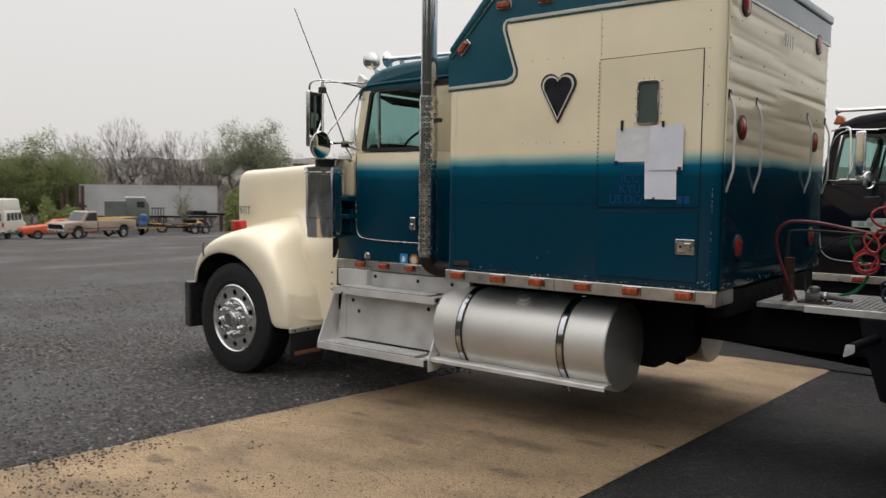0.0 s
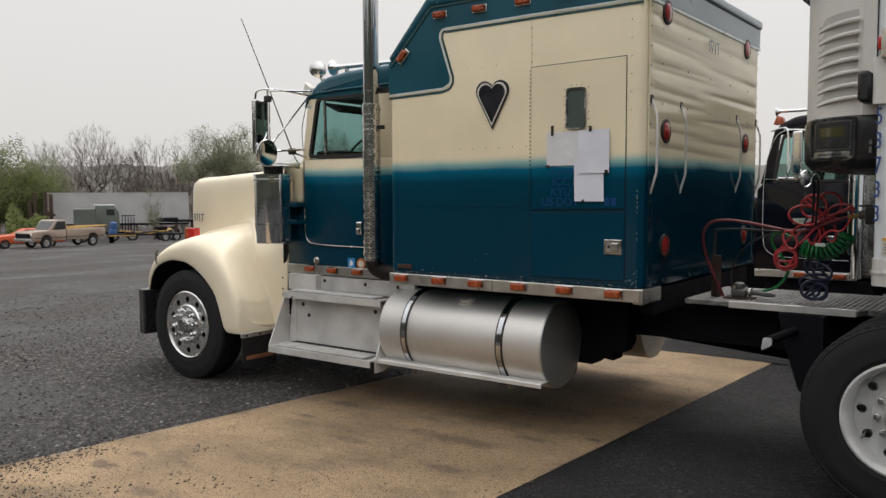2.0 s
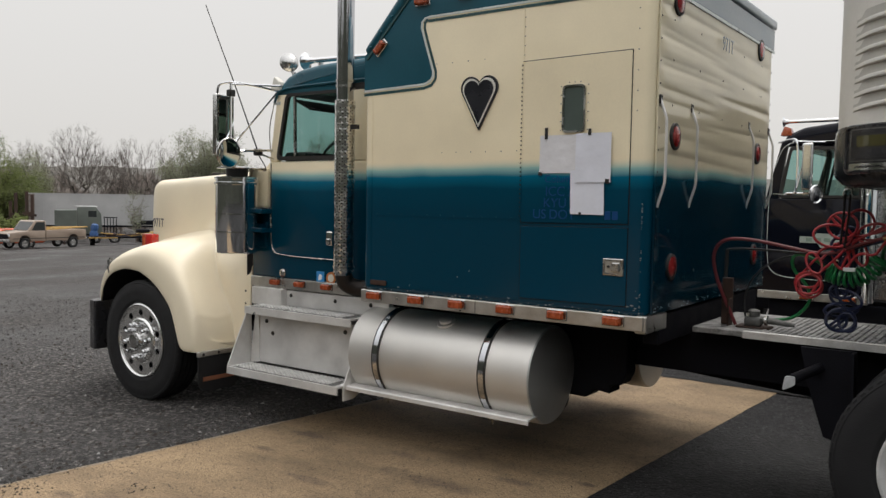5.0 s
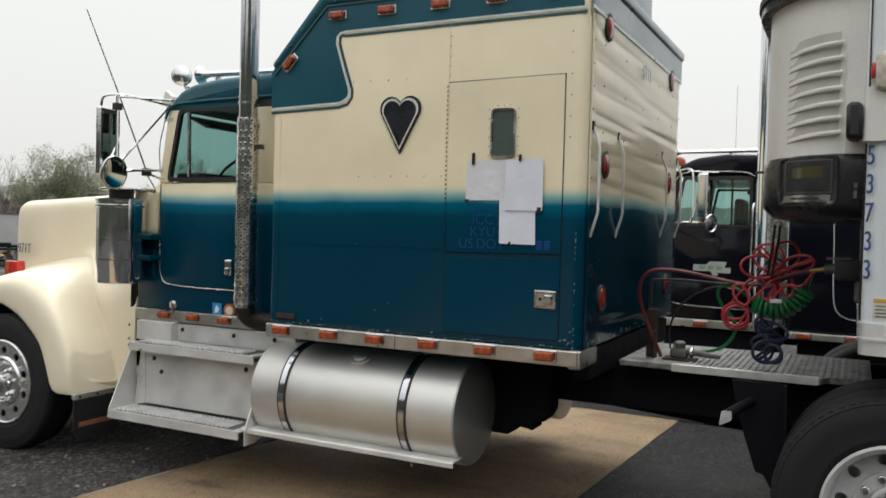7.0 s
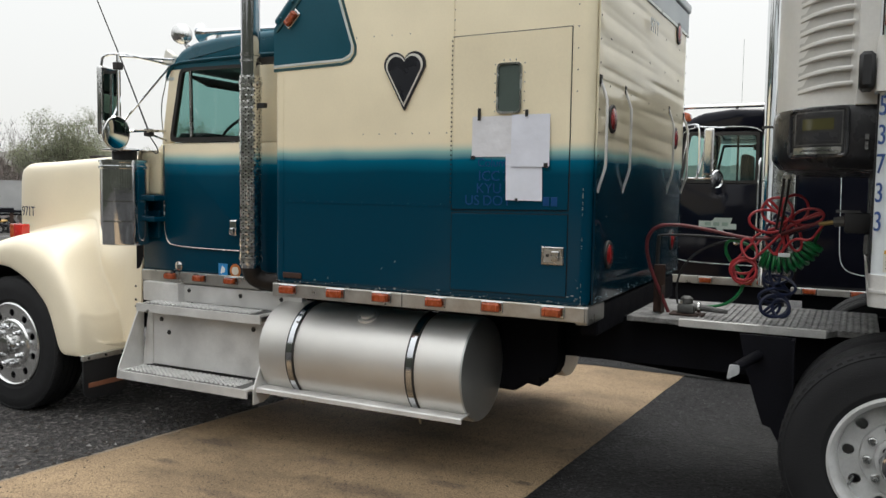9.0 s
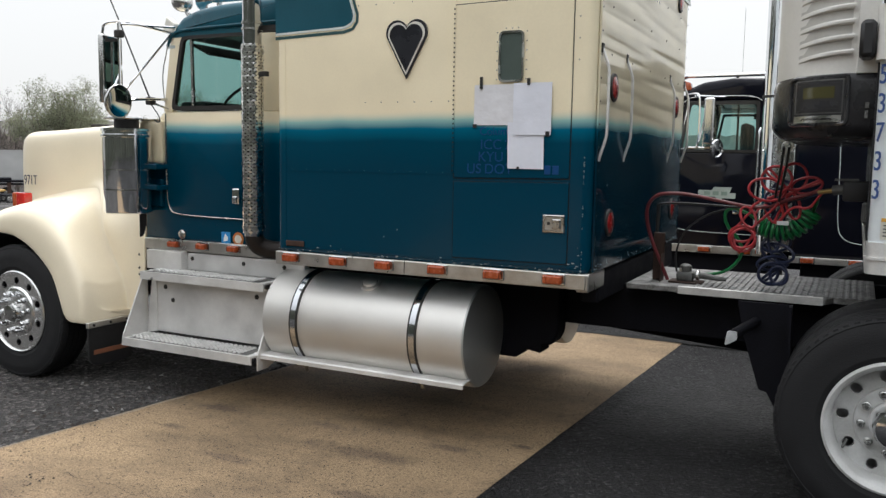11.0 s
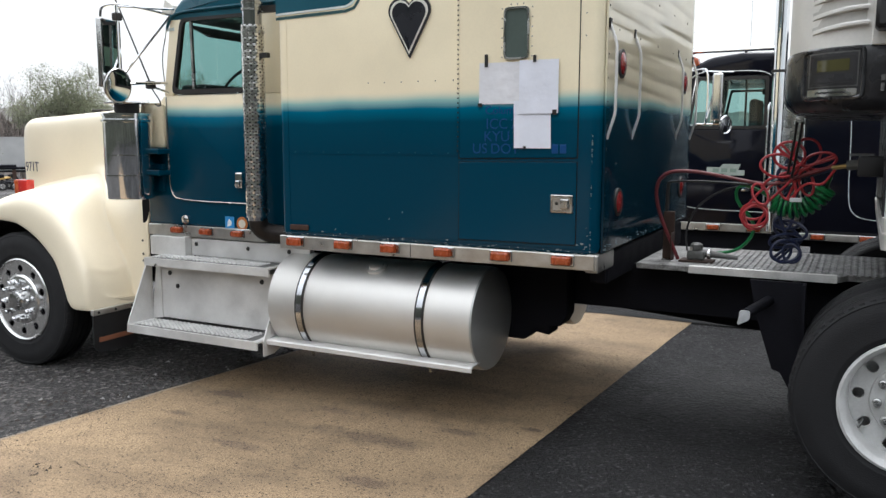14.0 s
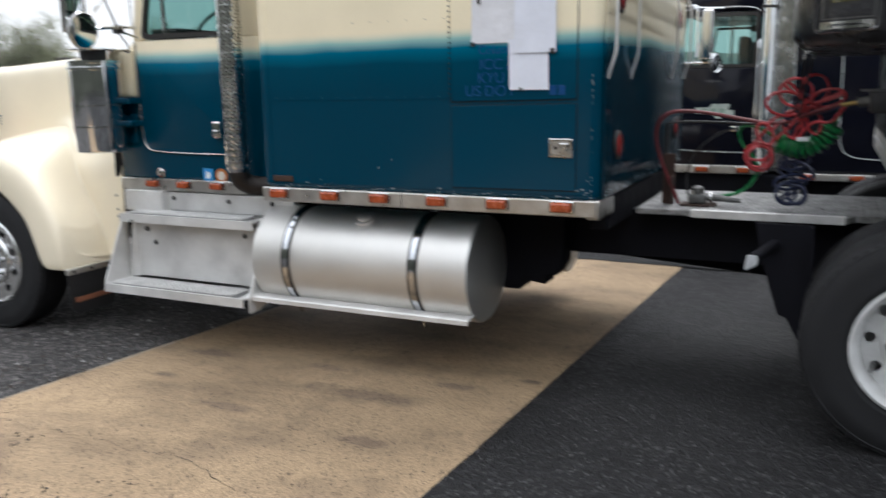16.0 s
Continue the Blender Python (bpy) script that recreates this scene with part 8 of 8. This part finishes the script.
def grow_tree(seed, lobes, count, fork, leaf=None, density=0, leaf_size=0.09, puff=0.4, tip=0.011, twigs=3):
    """Limbs that reach from a trunk to points spread through a crown of lobes (x, y, z, half width, half height).
    Each limb is as thick as what it carries; leaves are small folded blades round the outer twigs."""
    rnd = random.Random(seed)
    goals = []
    for k in range(count):
        cx, cy, cz, rw, rh = lobes[k % len(lobes)]
        d = Vector((rnd.gauss(0, 1), rnd.gauss(0, 1), rnd.gauss(0, 1))).normalized() * rnd.uniform(0.15, 1) ** 0.45
        goals.append(Vector((cx + d.x * rw, cy + d.y * rw, cz + d.z * rh)))
    top = Vector((rnd.uniform(-0.1, 0.1), rnd.uniform(-0.1, 0.1), fork))
    nodes = [(Vector((0, 0, -0.3)), -1), (top * 0.5, 0), (top, 1)]
    goals.sort(key=lambda g: (g - top).length + rnd.uniform(-0.8, 0.8))
    ends = []
    for g in goals:
        best, near = 1e9, 2
        for i in range(2, len(nodes)):
            p = nodes[i][0]
            e = (g - p).length + max(0.0, p.z - g.z + 0.15) * 3.0 + 0.50 * (p - top).length
            if e < best:
                best, near = e, i
        a = nodes[near][0]
        bend = Vector((rnd.uniform(-1, 1), rnd.uniform(-1, 1), rnd.uniform(-0.2, 0.9))) * (g - a).length * 0.075
        for f in (0.34, 0.67, 1.0):
            nodes.append((a.lerp(g, f) + bend * (1 - abs(2 * f - 1)), near))
            near = len(nodes) - 1
        ends.append(near)
    load = [0] * len(nodes)
    for i in ends:
        while i >= 0:
            load[i] += 1
            i = nodes[i][1]
    wood = bmesh.new()
    for i, (p, before) in enumerate(nodes):
        if before < 0:
            continue
        a = nodes[before][0]
        r1 = tip * max(1, load[i]) ** 0.47
        r0 = min(tip * max(1, load[before]) ** 0.47, r1 * 1.25)
        n = 6 if r0 > 0.07 else 4 if r0 > 0.03 else 3
        d = (p - a).normalized()
        u = d.orthogonal().normalized()
        v = d.cross(u)
        turn = [(math.cos(2 * math.pi * k / n), math.sin(2 * math.pi * k / n)) for k in range(n)]
        lo = [wood.verts.new(a + (u * c + v * s_) * r0) for c, s_ in turn]
        hi = [wood.verts.new(p + (u * c + v * s_) * r1) for c, s_ in turn]
        for k in range(n):
            wood.faces.new((lo[k], lo[(k + 1) % n], hi[(k + 1) % n], hi[k]))
    buds = [nodes[i][0] for i in ends] + [nodes[nodes[i][1]][0] for i in ends]
    for p in buds:
        out = Vector((p.x, p.y, (p.z - fork) * 0.8)).normalized()
        for _ in range(twigs):
            d = (out + Vector((rnd.uniform(-1, 1), rnd.uniform(-1, 1), rnd.uniform(-0.5, 1.0))) * 0.7).normalized()
            e = p + d * rnd.uniform(0.3, 0.95)
            u = d.orthogonal().normalized() * 0.007
            wood.faces.new([wood.verts.new(q) for q in (p - u, p + u, e)])
    lv = None
    if leaf and density:
        verts, faces = [], []
        for p in buds:
            for _ in range(density):
                c = p + Vector((rnd.gauss(0, puff), rnd.gauss(0, puff), rnd.gauss(0, puff * 0.8)))
                s_ = leaf_size * rnd.uniform(0.5, 1.2)
                u = Vector((rnd.uniform(-1, 1), rnd.uniform(-1, 1), rnd.uniform(-0.6, 0.6))).normalized()
                v = u.orthogonal().normalized()
                i = len(verts)
                verts += [c + u * s_, c + v * s_ * 0.5, c - u * s_, c - v * s_ * 0.5 + Vector((0, 0, s_ * 0.2))]
                faces.append((i, i + 1, i + 2, i + 3))
        lv = bpy.data.meshes.new("crown")
        lv.from_pydata([tuple(v) for v in verts], [], faces)
        lv.materials.append(leaf)
    return wood, lv


def tree(name, label, spec, m, leaf_kind="stuff"):
    t = thing(name, (0, 0, 0), label, "tree", "trees behind the yard")
    wood, lv = spec
    part("trunk", wood, BARK, t, "grey-brown trunk and limbs")
    if lv:
        c = new("crown", lv)
        c.parent = t
        c["kind"] = "stuff"
    t.matrix_basis = m
    return t


def put_copy(t, bearing, dist, turn, size, wide=1.0):
    m = spot_at(bearing, dist, turn) @ Matrix.Diagonal((size * wide, size * wide, size, 1))
    c = copy_thing(t, Matrix.Identity(4))
    c.matrix_basis = m
    return c


green = tree("leafy_tree", "green leafy tree behind the parked vehicles", grow_tree(3, [(0, 0, 6.9, 2.2, 2.5), (-2.0, 0.5, 5.2, 1.9, 1.9), (2.1, -0.5, 5.0, 2.0, 1.7), (0.4, 0, 4.2, 2.6, 1.2)], 300, 2.4, LEAF_G, 34, 0.095, 0.38), spot_at(64.1, 84, 10))
green2 = tree("leafy_tree", "broad fresh green tree at the yard's edge", grow_tree(8, [(0, 0, 5.0, 2.5, 2.4), (-2.5, 0, 3.9, 1.9, 1.8), (2.5, 0.4, 4.1, 2.0, 1.8), (0, 0.5, 3.0, 3.2, 1.2)], 240, 1.5, LEAF_G, 26, 0.095, 0.40), spot_at(66.9, 82, 0))
bare = tree("bare_tree", "bare round-headed tree behind the box trailer", grow_tree(21, [(0, 0, 8.5, 3.0, 3.5), (0, 0, 7.4, 3.3, 2.2)], 800, 3.4, tip=0.0085, twigs=3), spot_at(59.3, 96, 0))
bare2 = tree("bare_tree", "bare forked tree behind the box trailer", grow_tree(34, [(-1.5, 0, 7.9, 1.7, 2.8), (1.3, 0.3, 7.6, 1.8, 2.9), (0, 0, 5.6, 2.4, 1.4)], 420, 1.9, tip=0.0095, twigs=3), spot_at(55.3, 94, 0))
bud = tree("budding_tree", "broad tree with pale budding leaves", grow_tree(43, [(0, 0, 8.1, 1.9, 2.3), (1.5, 0.3, 6.6, 1.7, 1.7), (-1.5, 0, 6.4, 1.7, 1.6)], 340, 3.0, LEAF_P, 19, 0.085, 0.36, tip=0.009, twigs=2), spot_at(52.2, 88, 0) @ Matrix.Scale(1.06, 4))
tree("young_tree", "slim young tree in front of the box trailer", grow_tree(55, [(0, 0, 2.9, 0.85, 1.6), (0, 0, 1.8, 0.6, 0.9)], 60, 0.5, LEAF_P, 7, 0.07, 0.18, tip=0.006), spot_at(55.75, 69, 0))
for b, d, t, s in ((65.5, 88, 40, 0.92), (69.0, 86, 80, 0.95), (71.5, 90, 130, 0.9), (62.9, 90, 200, 0.92), (63.6, 86, 20, 0.9), (66.0, 84, 300, 1.0), (68.2, 82, 30, 1.0)):
    put_copy(green2, b, d, t, s, 1.1)
for b, d, t, s in ((66.3, 95, 60, 0.95), (73.5, 92, 20, 0.9)):
    put_copy(green, b, d, t, s)
for b, d, t, s in ((57.2, 104, 70, 0.85), (62.0, 108, 140, 0.9), (70.5, 110, 20, 0.9), (75.5, 108, 220, 0.9), (48.5, 110, 40, 0.8)):
    put_copy(bare, b, d, t, s)
for b, d, t, s in ((56.8, 98, 100, 0.9), (53.9, 97, 230, 0.95), (58.3, 110, 20, 0.9), (51.0, 112, 60, 0.9), (64.8, 112, 10, 0.9), (45.0, 112, 160, 0.85)):
    put_copy(bare2, b, d, t, s)
for b, d, t, s in ((50.3, 89, 120, 1.08), (61.9, 92, 60, 0.86), (43.5, 62, 30, 0.75), (41.5, 64, 200, 0.7), (46.5, 100, 70, 0.8), (38.0, 70, 160, 0.7)):
    put_copy(bud, b, d, t, s)


def bushes():
    """Brushwood and bramble along the far edge of the yard."""
    rnd = random.Random(17)
    verts, faces = [], []
    gv, gf = [], []
    for _ in range(26000):
        b = rnd.uniform(33, 80) if rnd.random() < 0.5 else rnd.uniform(50, 67)
        d = rnd.uniform(97, 120)
        a = radians(b)
        x, y = -d * math.sin(a), d * math.cos(a)
        top = 4.6 + 3.0 * (0.5 + noise.noise(Vector((b * 0.35, 2, 0)))) + 1.2 * noise.noise(Vector((b * 1.7, 5, 0)))
        z = ground_z(x, y) + top * rnd.random() ** 0.7
        s = rnd.uniform(0.25, 0.8)
        lean = Vector((rnd.uniform(-0.5, 0.5), rnd.uniform(-0.5, 0.5), 1)).normalized()
        side = Vector((math.cos(a), math.sin(a), 0)) * rnd.uniform(0.02, 0.12)
        p = Vector((x, y, z))
        i = len(verts)
        verts += [p - side, p + side, p + lean * s]
        faces.append((i, i + 1, i + 2))
    for _ in range(7000):
        b = rnd.choice((rnd.uniform(49.5, 53.2), rnd.uniform(62.2, 64.5), rnd.uniform(50, 53), rnd.uniform(65, 76)))
        d = rnd.uniform(70, 78) if b < 60 else rnd.uniform(74, 86)
        a = radians(b)
        x, y = -d * math.sin(a), d * math.cos(a)
        top = 1.6 + 1.6 * (0.5 + noise.noise(Vector((b * 1.1, 9, 0))))
        if b < 60:
            top *= 1.45
        p = Vector((x, y, ground_z(x, y) + top * rnd.random()))
        s = rnd.uniform(0.08, 0.22)
        u = Vector((rnd.uniform(-1, 1), rnd.uniform(-1, 1), rnd.uniform(-0.5, 1))).normalized()
        v = u.orthogonal().normalized()
        i = len(gv)
        gv += [p + u * s, p + v * s * 0.7, p - u * s, p - v * s * 0.7]
        gf.append((i, i + 1, i + 2, i + 3))
    for name, vs, fs, m, lab in (("brushwood", verts, faces, BRUSH, "brown leafless brushwood behind the yard"), ("green_bushes", gv, gf, LEAF_G, "low green bushes at the yard's edge")):
        me = bpy.data.meshes.new(name)
        me.from_pydata([tuple(v) for v in vs], [], fs)
        me.materials.append(m)
        tagged(new(name, me), lab, "bushes", kind="stuff")


bushes()


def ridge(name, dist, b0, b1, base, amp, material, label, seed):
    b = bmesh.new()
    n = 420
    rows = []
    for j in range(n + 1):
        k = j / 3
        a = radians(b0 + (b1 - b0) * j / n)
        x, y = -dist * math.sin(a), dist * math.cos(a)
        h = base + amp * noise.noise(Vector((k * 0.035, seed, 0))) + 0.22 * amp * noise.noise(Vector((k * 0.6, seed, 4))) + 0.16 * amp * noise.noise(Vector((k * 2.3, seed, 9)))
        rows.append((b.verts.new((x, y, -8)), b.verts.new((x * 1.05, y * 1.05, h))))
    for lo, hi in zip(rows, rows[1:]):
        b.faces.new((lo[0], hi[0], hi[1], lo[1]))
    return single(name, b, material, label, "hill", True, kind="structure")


# distance haze is painted into the base colours of hill and woods
ridge("backdrop_hill", 420, -60, 140, 13, 7, mat("far_haze_paled_hill", (0.36, 0.385, 0.37), 0.95, 0, 0.08, 0.02, 0, 0.2), "wooded hill on the horizon, haze put into its colour", 3.0)
ridge("backdrop_woods", 170, -80, 150, 7.2, 3, mat("far_haze_paled_woods", (0.255, 0.245, 0.225), 0.95, 0, 0.25, 0.12, 0, 1.5), "grey leafless woods beyond the yard, paled by painted haze", 8.0)


def sky_screen_behind():
    """Unseen dark screen added behind the camera: blocks low sky and darkens reflections."""
    b = bmesh.new()
    rnd = random.Random(2)
    rows = []
    for k in range(91):
        a = radians(95 + 175 * k / 90)
        d = 33 + 3 * noise.noise(Vector((k * 0.2, 0, 1)))
        x, y = -4 - d * math.sin(a), d * math.cos(a)
        h = 11.5 + 2.5 * noise.noise(Vector((k * 0.15, 3, 0))) + rnd.uniform(-0.5, 0.5) + 5.0 * max(0, 1 - abs(k - 62) / 11) ** 0.4 + 3.0 * max(0, 1 - abs(k - 30) / 5) ** 0.4
        rows.append((b.verts.new((x, y, -1)), b.verts.new((x * 1.02, y * 1.02, h * 0.6)), b.verts.new((x * 1.06, y * 1.06, h))))
    for lo, hi in zip(rows, rows[1:]):
        for i in range(2):
            b.faces.new((lo[i], hi[i], hi[i + 1], lo[i + 1]))
    return single("backdrop_sky_screen", b, mat("dark_sky_screen", (0.06, 0.065, 0.05), 0.95, 0, 0.4, 0.6, 0, 6), "unseen dark screen added to block low sky", "hedge", kind="structure")


sky_screen_behind()
